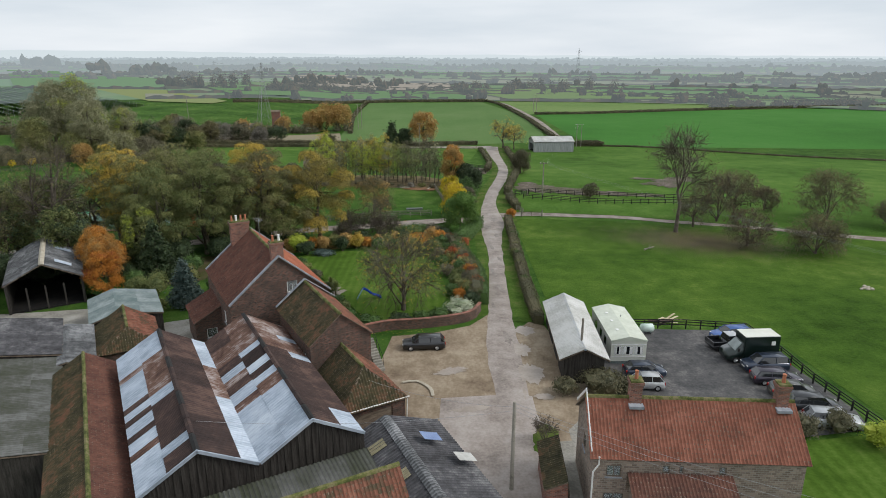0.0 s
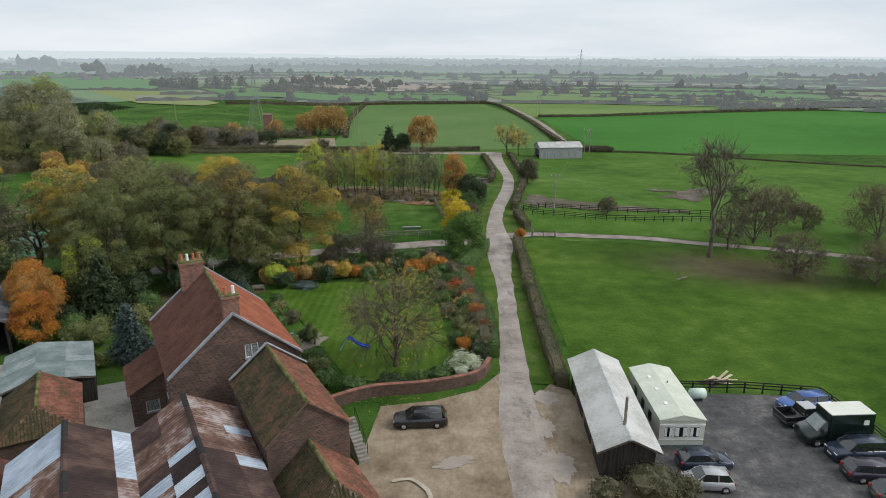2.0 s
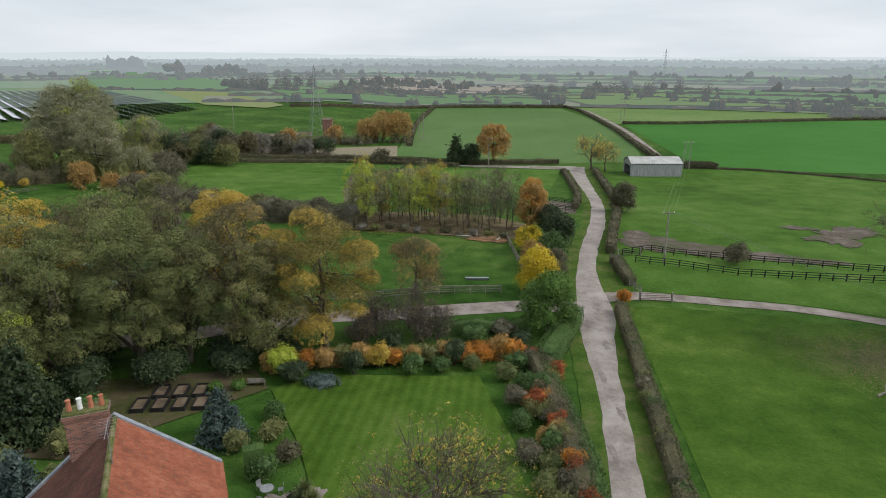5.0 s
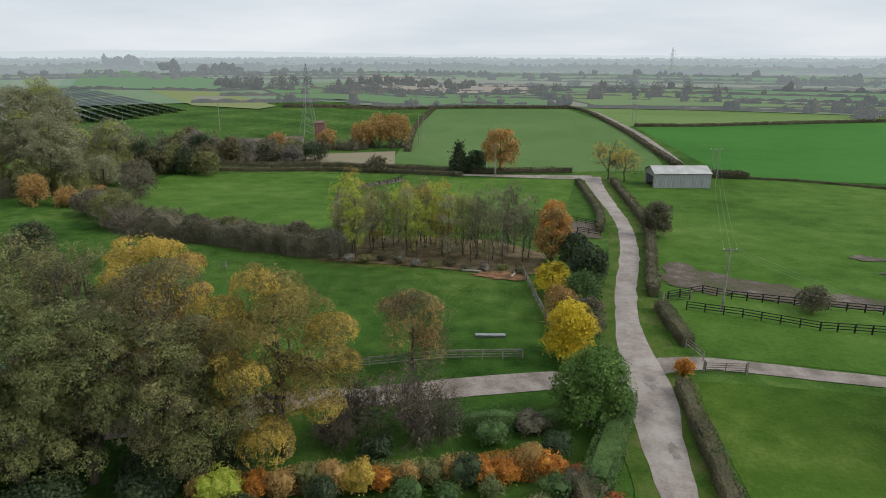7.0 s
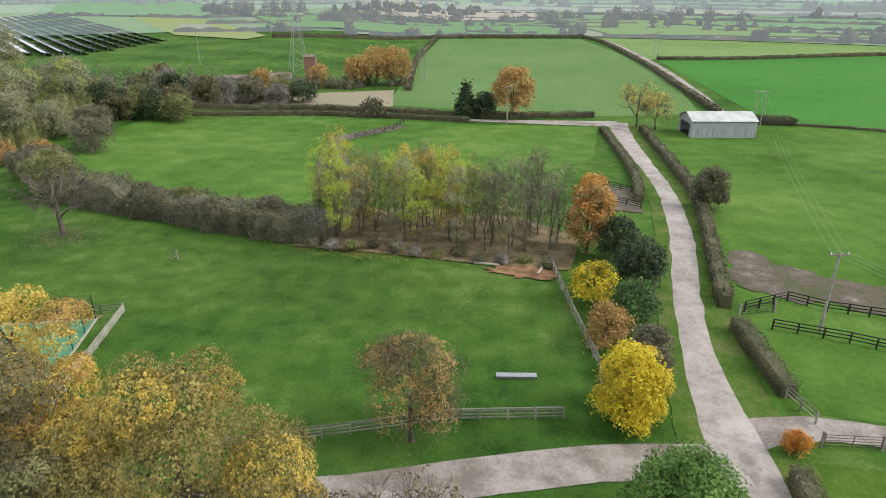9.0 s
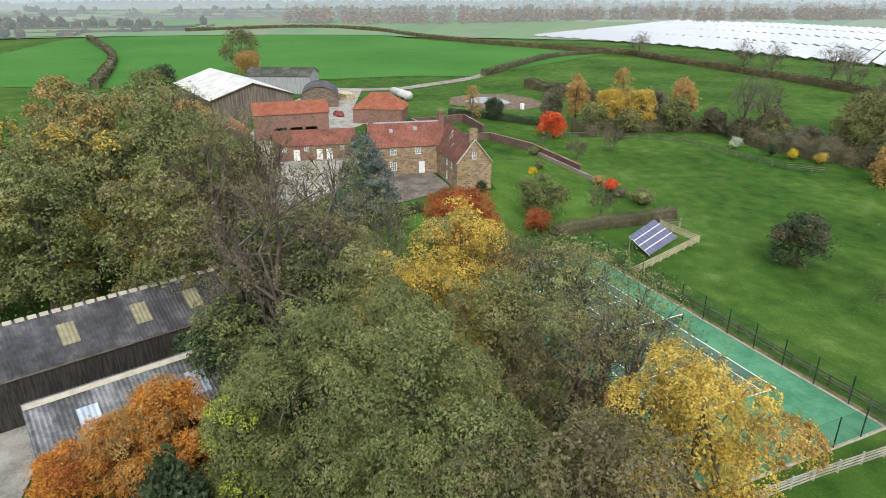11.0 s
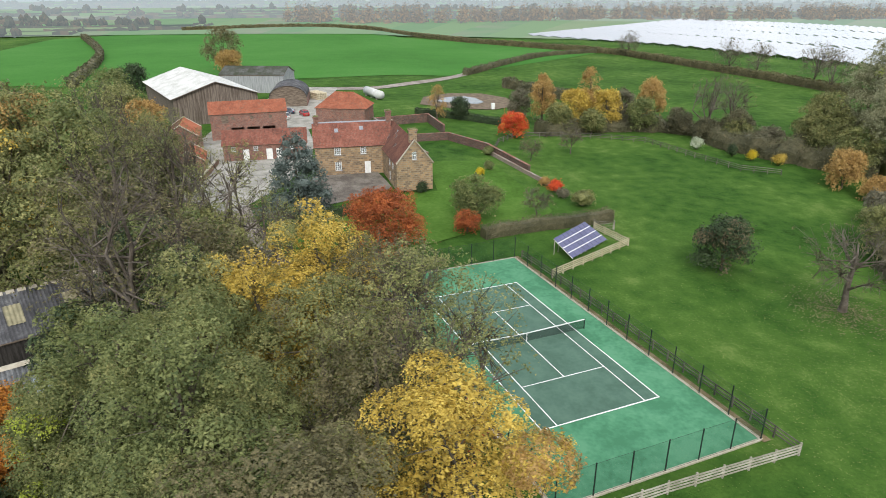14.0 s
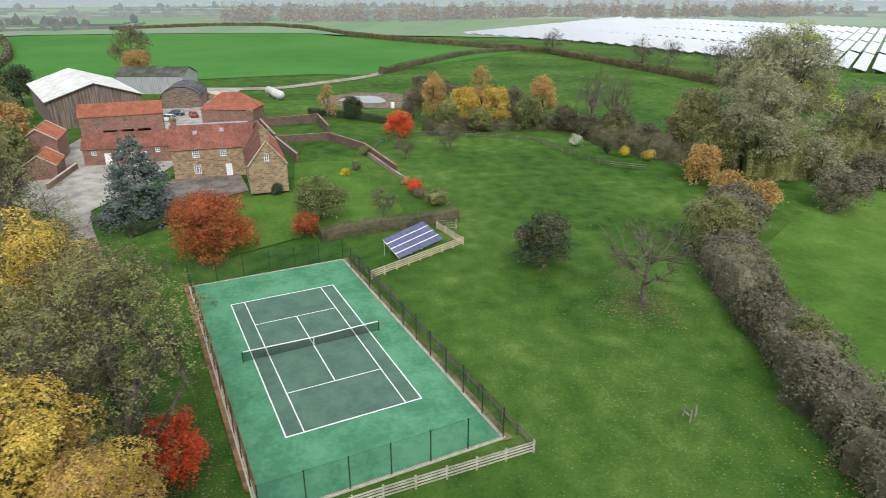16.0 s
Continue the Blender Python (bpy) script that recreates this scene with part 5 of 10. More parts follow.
gabled("arched_cart_barn", -150.8, 78.8, 100, 15.5, 6.5, 6.8, 8.9, M["brick_red"], (M["pantile"], M["pantile"]), "two storey brick cart barn with dark arches", "outbuilding", base=1.2,
       openings={"front": [(2.2, 3.6, 3.6, 5.2, "boarded"), (4.2, 4.2, 4.9, 4.9, "boarded"), (8, 4.2, 8.7, 4.9, "boarded"), (11.8, 4.2, 12.5, 4.9, "boarded"), (4, 0, 6.6, 2.6, "none"), (7.2, 0, 9.8, 2.6, "none"), (10.4, 0, 13, 2.6, "none")]})
gabled("white_roofed_barn", -200.5, 52.5, 24.7, 36.0, 19.6, 7.6, 10.8, M["board_brown"], (M["white_roof"], M["white_roof"]), "large boarded barn with a white roof", "barn", base=1.2, roof_kind="sheet", over=(0.6, 0.6))
for lx, ly, W, L, e, r in ((-135.5, 79.5, 6.0, 9.0, 5.6, 7.6), (-124.5, 82.5, 5.0, 7.0, 3.6, 5.3)):
    gabled("brick_cottage_range", lx, ly, 188, L, W, e, r, M["brick_red"], (M["pantile"], M["pantile_dark"]), "brick yard building with an orange pantile roof", "outbuilding", base=1.2, coping=M["stone_trim"])
gabled("old_grey_shed", -222, 68, 78, 20, 12, 6.5, 8.6, M["tin_wall"], (M["asbestos_moss"], M["asbestos_moss"]), "old grey shed with mossy sheets and pale roof lights", "shed", base=1.2, roof_kind="sheet")
gabled("hipped_barn", -168.5, 99.5, 75, 12, 8.5, 4.8, 7.9, M["brick_red"], (M["pantile"], M["pantile"]), "red tiled barn with hipped ends", "outbuilding", base=1.2, hip=(3.6, 3.6), ridge_mat=M["pantile"])

# round roofed dutch barn
db = thing("dutch_barn", -192, 86, 1.2, 90, "round roofed dutch barn of grey corrugated iron", "barn")
bm = bmesh.new()
arc = [(5 - 5 * cos(pi * k / 14), 2.6 + 3.1 * sin(pi * k / 14)) for k in range(15)]
inner = [(5 - 4.9 * cos(pi * k / 14), 2.6 + 3.0 * sin(pi * k / 14)) for k in range(15)]
prism(bm, arc + inner[::-1], 0, 14)
part("roof", bm, M["asbestos_dark"], db, flat=False)
bm = bmesh.new()
prism(bm, [(0.05, 0)] + [(5 + (q[0] - 5) * 0.985, q[1] - 0.05) for q in arc] + [(9.95, 0)], 0.3, 0.45)
part("gable", bm, M["timber_brown"], db)
for xx in (0.0, 9.9):
    bm = bmesh.new()
    box(bm, xx, 0.4, 0, xx + 0.1, 14, 2.6)
    part("wall", bm, M["brick_red"], db)

# ---- trees, shrubs and hedges ----
def leaf_cloud(rng, lobes, n, size, outward=0.6, flat=0.0, clump=11, shell=0.13):
    """Loose leaves gathered in small flattened sprays over the outer shell of several lobes: an array (n, 3, 3)."""
    c = np.array([l[:3] for l in lobes], float)
    r = np.array([l[3:6] for l in lobes], float)
    w = (r[:, 0] * r[:, 1] + r[:, 0] * r[:, 2])
    m = max(8, n // clump)
    idx = rng.choice(len(lobes), m, p=w / w.sum())
    d = rng.normal(size=(m, 3))
    d /= np.linalg.norm(d, axis=1)[:, None]
    d[:, 2] = np.where(d[:, 2] < -0.35, -d[:, 2], d[:, 2])
    rad = 1.0 - np.abs(rng.normal(scale=shell, size=m)) + rng.normal(scale=0.4 * shell, size=m)
    pc = c[idx] + d * r[idx] * rad[:, None]
    k = rng.integers(0, m, n)
    dk = d[k]
    off = rng.normal(size=(n, 3)) * (size * 1.9 * rng.uniform(0.6, 1.5, m)[k])[:, None]
    off -= dk * (0.6 * (off * dk).sum(1))[:, None]
    off[:, 2] -= 0.35 * np.hypot(off[:, 0], off[:, 1])
    p = pc[k] + off
    nrm = dk * outward + rng.normal(size=(n, 3)) * (1 - outward) * 0.9
    nrm[:, 2] += 0.25 + flat
    nrm /= np.linalg.norm(nrm, axis=1)[:, None]
    t = np.cross(nrm, rng.normal(size=(n, 3)))
    t /= np.linalg.norm(t, axis=1)[:, None] + 1e-9
    b = np.cross(nrm, t)
    s = size * rng.uniform(0.55, 1.25, n)[:, None]
    droop = nrm * s * 0.25
    return np.stack([p - t * s, p + b * s * 0.95 + droop, p + t * s * 0.9 - b * s * 0.35], 1)


ICO = None


def lobe_cores(rng, lobes, k=0.7):
    """Shaded inner foliage: one rough clump inside each bough."""
    global ICO
    if ICO is None:
        bm = bmesh.new()
        bmesh.ops.create_icosphere(bm, subdivisions=1, radius=1.0)
        bm.verts.ensure_lookup_table()
        ICO = (np.array([v.co[:] for v in bm.verts]), np.array([[v.index for v in f.verts] for f in bm.faces]))
        bm.free()
    v, f = ICO
    out = []
    for l in lobes:
        vv = v * (1 + rng.normal(scale=0.14, size=(len(v), 1))) * np.array(l[3:6]) * k + np.array(l[:3])
        out.append(vv[f])
    return quads_mesh("clumps", np.concatenate(out), 3)


def limbs(rng, H, R, clear=0.28, n=8, sub=3, twigs=0, r0=None, lean=0.0, levels=0.8):
    """A trunk with limbs reaching into an egg-shaped crown: tapered segments and the tips."""
    segs, tips = [], []
    r0 = r0 or 0.022 * H + 0.04
    top = Vector((lean * H, 0, H * levels))
    trunk = [Vector((0, 0, -0.15))]
    for k in range(1, 7):
        f = k / 6
        trunk.append(Vector((top.x * f * f + rng.normal() * 0.012 * H, rng.normal() * 0.012 * H, H * levels * f)))
    rad = lambda f: r0 * (1 - 0.82 * f)
    for k in range(6):
        segs.append((trunk[k], trunk[k + 1], rad(k / 6) * (1.25 if k == 0 else 1), rad((k + 1) / 6)))
    zc, az = (clear * H + H) / 2, (H - clear * H) / 2
    for i in range(n):
        a = i * 2.4 + rng.uniform(-0.4, 0.4)
        f = rng.uniform(clear * 0.5, 0.9)
        s = trunk[min(6, int(f * 6))].lerp(trunk[min(6, int(f * 6) + 1)], f * 6 % 1)
        u = rng.uniform(-0.85, 0.95)
        w = sqrt(1 - u * u) if u > 0 else 1 - 0.22 * u * u
        e = Vector((cos(a) * w * R * 0.7, sin(a) * w * R * 0.7, zc + u * az * 0.78))
        mid = s.lerp(e, 0.5) + Vector((rng.normal(), rng.normal(), rng.uniform(-0.4, 0.9))) * 0.05 * H
        ra = rad(f) * 0.55
        segs += [(s, mid, ra, ra * 0.6), (mid, e, ra * 0.6, ra * 0.22)]
        tips.append(e)
        for j in range(sub):
            st = mid.lerp(e, rng.uniform(0.0, 0.7))
            en = e + Vector(rng.normal(size=3)) * R * 0.26
            over = max(hypot(en.x, en.y) / R / 0.78, sqrt((en.x / R) ** 2 + (en.y / R) ** 2 + (max(0, en.z - zc) / az) ** 2) / 0.84)
            if over > 1:
                en = Vector((en.x / over, en.y / over, zc + (en.z - zc) / over))
            en.z = max(en.z, clear * H + 0.12 * R)
            segs.append((st, en, ra * 0.35, ra * 0.10))
            tips.append(en)
            for q in range(twigs):
                ts = st.lerp(en, rng.uniform(0.25, 1.0))
                te = ts + (en - st).normalized() * R * rng.uniform(0.08, 0.25) + Vector(rng.normal(size=3)) * R * 0.11
                segs.append((ts, te, ra * 0.14 + 0.014, 0.012))
    tips.append(trunk[-1] + Vector((0, 0, 0.1 * H)))
    return segs, tips


def limbs_mesh(segs, name="trunk", sides=6):
    bm = bmesh.new()
    for a, b, ra, rb in segs:
        if (b - a).length > 0.01:
            tube(bm, a, b, ra, rb, sides if ra > 0.06 else 3, cap=False)
    return bm_mesh(bm, name, False)


def tree(x, y, H, R, leaf, seed, n=7000, size=0.28, clear=0.2, label="", name="tree", lobe=0.36, limbs_n=9, sub=3, twigs=0, lean=0.0, category="tree", group="", second=None, share=0.3, trunk_r=None, z=None, core=0.7, full=0):
    """A broad-leaved tree: trunk and limbs, and a crown of loose leaves in uneven boughs."""
    rng = np.random.default_rng(seed)
    if not full:
        n, size = int(n * 1.4), size * 0.72
    t = thing(name, x, y, z, rng.uniform(0, 360), label, category, group)
    segs, tips = limbs(rng, H, R, clear, limbs_n, sub, twigs, lean=lean, r0=trunk_r)
    link_mesh("trunk", limbs_mesh(segs), M["bark"] if not twigs else M["twig"], t)
    zc, az = (clear * H + H) / 2, (H - clear * H) / 2
    if n:
        n = int(n * 1.3)
        lobes = []
        for p in (tips[::6] if full else tips):
            s = lobe * R * rng.uniform(0.65, 1.2)
            lobes.append((p.x, p.y, min(p.z, H - s * 0.6), s, s, s * 0.8))
        shell = full or (36 if R > 4.8 else 22)
        for k in range(shell):
            a, u = k * 2.39996 + rng.normal() * 0.25, -0.92 + 1.87 * (k + 0.5) / shell + rng.normal() * 0.06
            u = max(-0.95, min(0.96, u))
            w = sqrt(1 - u * u) if u > 0 else 1 - 0.25 * u * u
            s = lobe * R * rng.uniform(0.6, 1.2)
            g = rng.uniform(0.62, 0.78)
            lobes.append((cos(a) * w * R * g, sin(a) * w * R * g, zc + u * az * rng.uniform(0.70, 0.84), s, s, s * (0.62 if full else 0.8)))
        form = dict(outward=0.65, shell=0.08, clump=16) if full else {}
        q = leaf_cloud(rng, lobes, n, size, **form)
        if core:
            inner = [(l[0], l[1], l[2], l[3] * core, l[4] * core, l[5] * core) for l in lobes]
            if full:
                inner += [(0, 0, zc + f * az, R * q, R * q, az * 0.4) for f, q in ((-0.4, 0.48), (0.1, 0.44), (0.45, 0.30))] * 3
            link_mesh("inner_foliage", quads_mesh("clumps", leaf_cloud(rng, inner, int(n * (0.13 if full else 0.3)), size * 1.7, 0.6, clump=4), 3), LEAF[leaf], t)
        if second:
            cut = int(n * (1 - share))
            pick = rng.permutation(len(lobes))
            k = max(1, int(len(lobes) * share))
            q2 = leaf_cloud(rng, [lobes[i] for i in pick[:k]], n - cut, size * 1.02, **form)
            link_mesh("crown", quads_mesh("crown", q[:cut], 3), LEAF[leaf], t)
            link_mesh("turned_foliage", quads_mesh("boughs", q2, 3), LEAF[second], t)
        else:
            link_mesh("crown", quads_mesh("crown", q, 3), LEAF[leaf], t)
    return t


def bare_tree(x, y, H, R, seed, label="", n=0, leaf="brown", size=0.2, name="tree", clear=0.25, dense=2, category="tree", trunk_r=None):
    return tree(x, y, H, R, leaf, seed, n=n, size=size, clear=clear, label=label, name=name, limbs_n=14, sub=5, twigs=4 * dense, lobe=0.42, category=category, trunk_r=trunk_r, core=0)


def conifer(x, y, H, R, leaf, seed, n=5000, size=0.3, label="", name="conifer", droop=0.25, whorls=26, taper=0.8):
    """A conical evergreen: whorls of drooping boughs."""
    rng = np.random.default_rng(seed)
    t = thing(name, x, y, None, rng.uniform(0, 360), label, "tree")
    segs, lobes = [(Vector((0, 0, -0.1)), Vector((0, 0, H * 0.97)), 0.02 * H + 0.04, 0.03)], []
    for k in range(whorls):
        f = 0.08 + 0.9 * k / whorls
        rr = R * (1 - f) ** taper
        for j in range(5):
            a = k * 1.1 + j * 1.2566 + rng.uniform(-0.3, 0.3)
            L = rr * rng.uniform(0.75, 1.1)
            s, e = Vector((0, 0, f * H)), Vector((cos(a) * L, sin(a) * L, f * H - droop * L * rng.uniform(0.3, 1.0)))
            segs.append((s, e, 0.03, 0.01))
            m = s.lerp(e, 0.65)
            lobes.append((m.x, m.y, m.z, L * 0.36 + 0.12, L * 0.36 + 0.12, 0.10 * R + 0.1))
    link_mesh("trunk", limbs_mesh(segs), M["bark"], t)
    link_mesh("inner_foliage", lobe_cores(rng, lobes[::3], 0.75), LEAF[leaf], t)
    link_mesh("crown", quads_mesh("crown", leaf_cloud(rng, lobes, int(n * 1.4), size, 0.4), 3), LEAF[leaf], t)
    return t


def shrub(x, y, w, h, leaf, seed, n=900, size=0.16, label="", name="shrub", category="shrub", d=None, yaw=0, group=""):
    """A low rounded bush on short stems."""
    rng = np.random.default_rng(seed)
    d = d or w
    n = int(n * max(1.0, w * h / 7))
    t = thing(name, x, y, None, yaw, label, category, group)
    segs, lobes = [], []
    for k in range(9):
        a = rng.uniform(0, 6.28)
        p = Vector((cos(a) * w * 0.28 * rng.uniform(0.2, 1), sin(a) * d * 0.28 * rng.uniform(0.2, 1), h * rng.uniform(0.4, 0.68)))
        segs.append((Vector((p.x * 0.2, p.y * 0.2, -0.05)), p, 0.03, 0.012))
        s = rng.uniform(0.22, 0.32)
        lobes.append((p.x, p.y, p.z, w * s, d * s, min(h * 0.34, h - p.z)))
    lobes.append((0, 0, h * 0.42, w * 0.42, d * 0.42, h * 0.5))
    link_mesh("stems", limbs_mesh(segs, "stems"), M["bark"], t)
    link_mesh("inner_foliage", lobe_cores(rng, lobes, 0.72), LEAF[leaf], t)
    link_mesh("foliage", quads_mesh("foliage", leaf_cloud(rng, lobes, int(n * 1.45), size * 0.84), 3), LEAF[leaf], t)
    return t


def hedge(name, pts, w, h, leaf, label, per_m=60, size=0.18, seed=1, wild=0.25, category="hedge", step=1.0, core=True, group=""):
    """A hedge along a line: a dark inner body and leaves over its uneven faces."""
    rng = np.random.default_rng(seed)
    line = spline([(*p, 0) for p in pts], step)
    t = thing(name, line[0].x, line[0].y, 0.0, 0, label, category, group)
    o = Vector((line[0].x, line[0].y, 0))
    rows, quads = [], []
    bm = bmesh.new()
    for i, p in enumerate(line):
        d = (line[min(i + 1, len(line) - 1)] - line[max(i - 1, 0)]).normalized()
        s = Vector((-d.y, d.x, 0))
        k = 1 + wild * noise.noise((p.x * 0.35, p.y * 0.35, seed))
        k2 = 1 + wild * noise.noise((p.x * 0.5, p.y * 0.5, seed + 9))
        z = ground_z(p.x, p.y)
        rows.append((p - o, s, d, w * k2, h * k, z))
    prev = None
    for p, s, d, ww, hh, z in rows:
        ring = [bm.verts.new(p + s * a * ww * 0.40 + Vector((0, 0, z + b * hh * 0.88))) for a, b in ((-1, -0.05), (-1, 0.55), (-0.7, 0.95), (0.7, 0.95), (1, 0.55), (1, -0.05))]
        if prev:
            for a in range(5):
                bm.faces.new((prev[a], prev[a + 1], ring[a + 1], ring[a]))
        else:
            bm.faces.new(ring)
        prev = ring
    bm.faces.new(prev[::-1])
    if core:
        part("hedge_core", bm, LEAF["hedge" if leaf in ("orange", "amber", "russet") else leaf], t)
    else:
        bm.free()
    n = int(1.6 * per_m * step * (len(rows) - 1))
    size *= 0.78
    idx = rng.integers(0, len(rows) - 1, n)
    P = np.array([tuple(r[0]) for r in rows]); S = np.array([tuple(r[1]) for r in rows])
    W = np.array([r[3] for r in rows]); Hh = np.array([r[4] for r in rows]); Z = np.array([r[5] for r in rows])
    fr = rng.uniform(0, 1, n)[:, None]
    p = P[idx] * (1 - fr) + P[idx + 1] * fr
    s, ww, hh = S[idx], (W[idx] * (1 - fr[:, 0]) + W[idx + 1] * fr[:, 0]) / 2, Hh[idx] * (1 - fr[:, 0]) + Hh[idx + 1] * fr[:, 0]
    z = Z[idx] * (1 - fr[:, 0]) + Z[idx + 1] * fr[:, 0]
    u = rng.uniform(0, 1, n)
    per = 2 * hh + 2 * ww
    along = u * per
    side = np.where(along < hh, -1.0, np.where(along > hh + 2 * ww, 1.0, (along - hh) / (2 * ww) * 2 - 1))
    up = np.where(along < hh, along, np.where(along > hh + 2 * ww, per - along, hh))
    jit = 1 - np.abs(rng.normal(scale=0.10, size=n)) + rng.normal(scale=0.06, size=n)
    top = up >= hh - 1e-6
    c = p + s * (side * ww * jit)[:, None]
    c[:, 2] = z + np.where(top, hh * jit, up)
    nrm = s * np.where(top, 0.0, side)[:, None] + rng.normal(size=(n, 3)) * 0.55
    nrm[:, 2] += np.where(top, 1.0, 0.3)
    nrm /= np.linalg.norm(nrm, axis=1)[:, None]
    tt = np.cross(nrm, rng.normal(size=(n, 3)))
    tt /= np.linalg.norm(tt, axis=1)[:, None] + 1e-9
    bb = np.cross(nrm, tt)
    sz = size * rng.uniform(0.6, 1.3, n)[:, None]
    q = np.stack([c - tt * sz, c + bb * sz * 0.95 + nrm * sz * 0.2, c + tt * sz * 0.9 - bb * sz * 0.35], 1)
    link_mesh("foliage", quads_mesh("foliage", q, 3), LEAF[leaf], t, kind="stuff")
    return t


def hazed_mat(name, colours, haze, k):
    """Far land with haze painted in as pale emission: mostly its own colour nearby, mostly glow far off."""
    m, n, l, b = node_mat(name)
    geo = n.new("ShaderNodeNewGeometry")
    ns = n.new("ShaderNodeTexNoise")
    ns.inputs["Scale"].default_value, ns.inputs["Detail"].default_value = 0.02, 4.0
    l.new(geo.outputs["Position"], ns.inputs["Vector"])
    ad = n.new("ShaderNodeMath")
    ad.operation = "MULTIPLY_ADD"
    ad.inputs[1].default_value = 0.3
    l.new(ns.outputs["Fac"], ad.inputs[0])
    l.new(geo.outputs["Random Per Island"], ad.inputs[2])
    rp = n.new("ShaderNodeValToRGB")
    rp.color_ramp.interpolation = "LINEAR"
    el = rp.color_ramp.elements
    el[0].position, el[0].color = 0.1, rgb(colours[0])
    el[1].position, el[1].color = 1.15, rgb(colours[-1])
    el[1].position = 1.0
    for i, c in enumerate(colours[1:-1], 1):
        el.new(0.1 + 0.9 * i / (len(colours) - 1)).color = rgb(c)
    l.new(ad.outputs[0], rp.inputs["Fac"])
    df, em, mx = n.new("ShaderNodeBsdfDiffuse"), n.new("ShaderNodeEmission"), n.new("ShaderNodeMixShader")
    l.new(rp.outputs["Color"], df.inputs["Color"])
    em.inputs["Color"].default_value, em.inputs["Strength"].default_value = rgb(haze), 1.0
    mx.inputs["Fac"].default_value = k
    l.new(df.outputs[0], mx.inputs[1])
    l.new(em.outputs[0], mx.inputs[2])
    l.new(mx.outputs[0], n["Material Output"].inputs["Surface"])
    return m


def lumps(rng, centres, w, h, per, size):
    """Leafy clumps for far woods and hedges: loose facets heaped about each centre."""
    c = np.repeat(np.asarray(centres, float), per, axis=0)
    n = len(c)
    d = rng.normal(size=(n, 3))
    d /= np.linalg.norm(d, axis=1)[:, None]
    d[:, 2] = np.abs(d[:, 2])
    k = rng.uniform(0.6, 1.0, n)[:, None]
    hh = np.repeat(rng.uniform(0.7, 1.15, len(centres)), per)
    p = c + d * k * np.array([w, w, 1.0]) * np.stack([np.ones(n), np.ones(n), h * hh], 1)
    nrm = d + rng.normal(size=(n, 3)) * 0.4
    nrm /= np.linalg.norm(nrm, axis=1)[:, None]
    t = np.cross(nrm, rng.normal(size=(n, 3)))
    t /= np.linalg.norm(t, axis=1)[:, None] + 1e-9
    b = np.cross(nrm, t)
    s = size * rng.uniform(0.6, 1.3, n)[:, None]
    return np.stack([p - t * s, p + b * s * 1.1, p + t * s * 0.9 - b * s * 0.4], 1)


def wood(name, pts, width, spacing, w, h, leaf, label, per=60, size=0.8, seed=1, material=None):
    """A far belt of trees or a tall hedge along a line."""
    rng = np.random.default_rng(seed)
    line = spline([(*p, 0) for p in pts], spacing)
    cs = []
    for p in line:
        x, y = p.x + rng.normal() * width, p.y + rng.normal() * width
        cs.append((x, y, ground_z(x, y)))
    return tagged(link_mesh(name, quads_mesh(name, np.concatenate([lumps(rng, cs, w, h, int(per * 2.2), size * 0.6), lumps(rng, cs, w * 0.6, h * 0.7, int(per * 0.5), size * 1.5)]), 3), material or LEAF[leaf]), label, "woodland", kind="stuff")

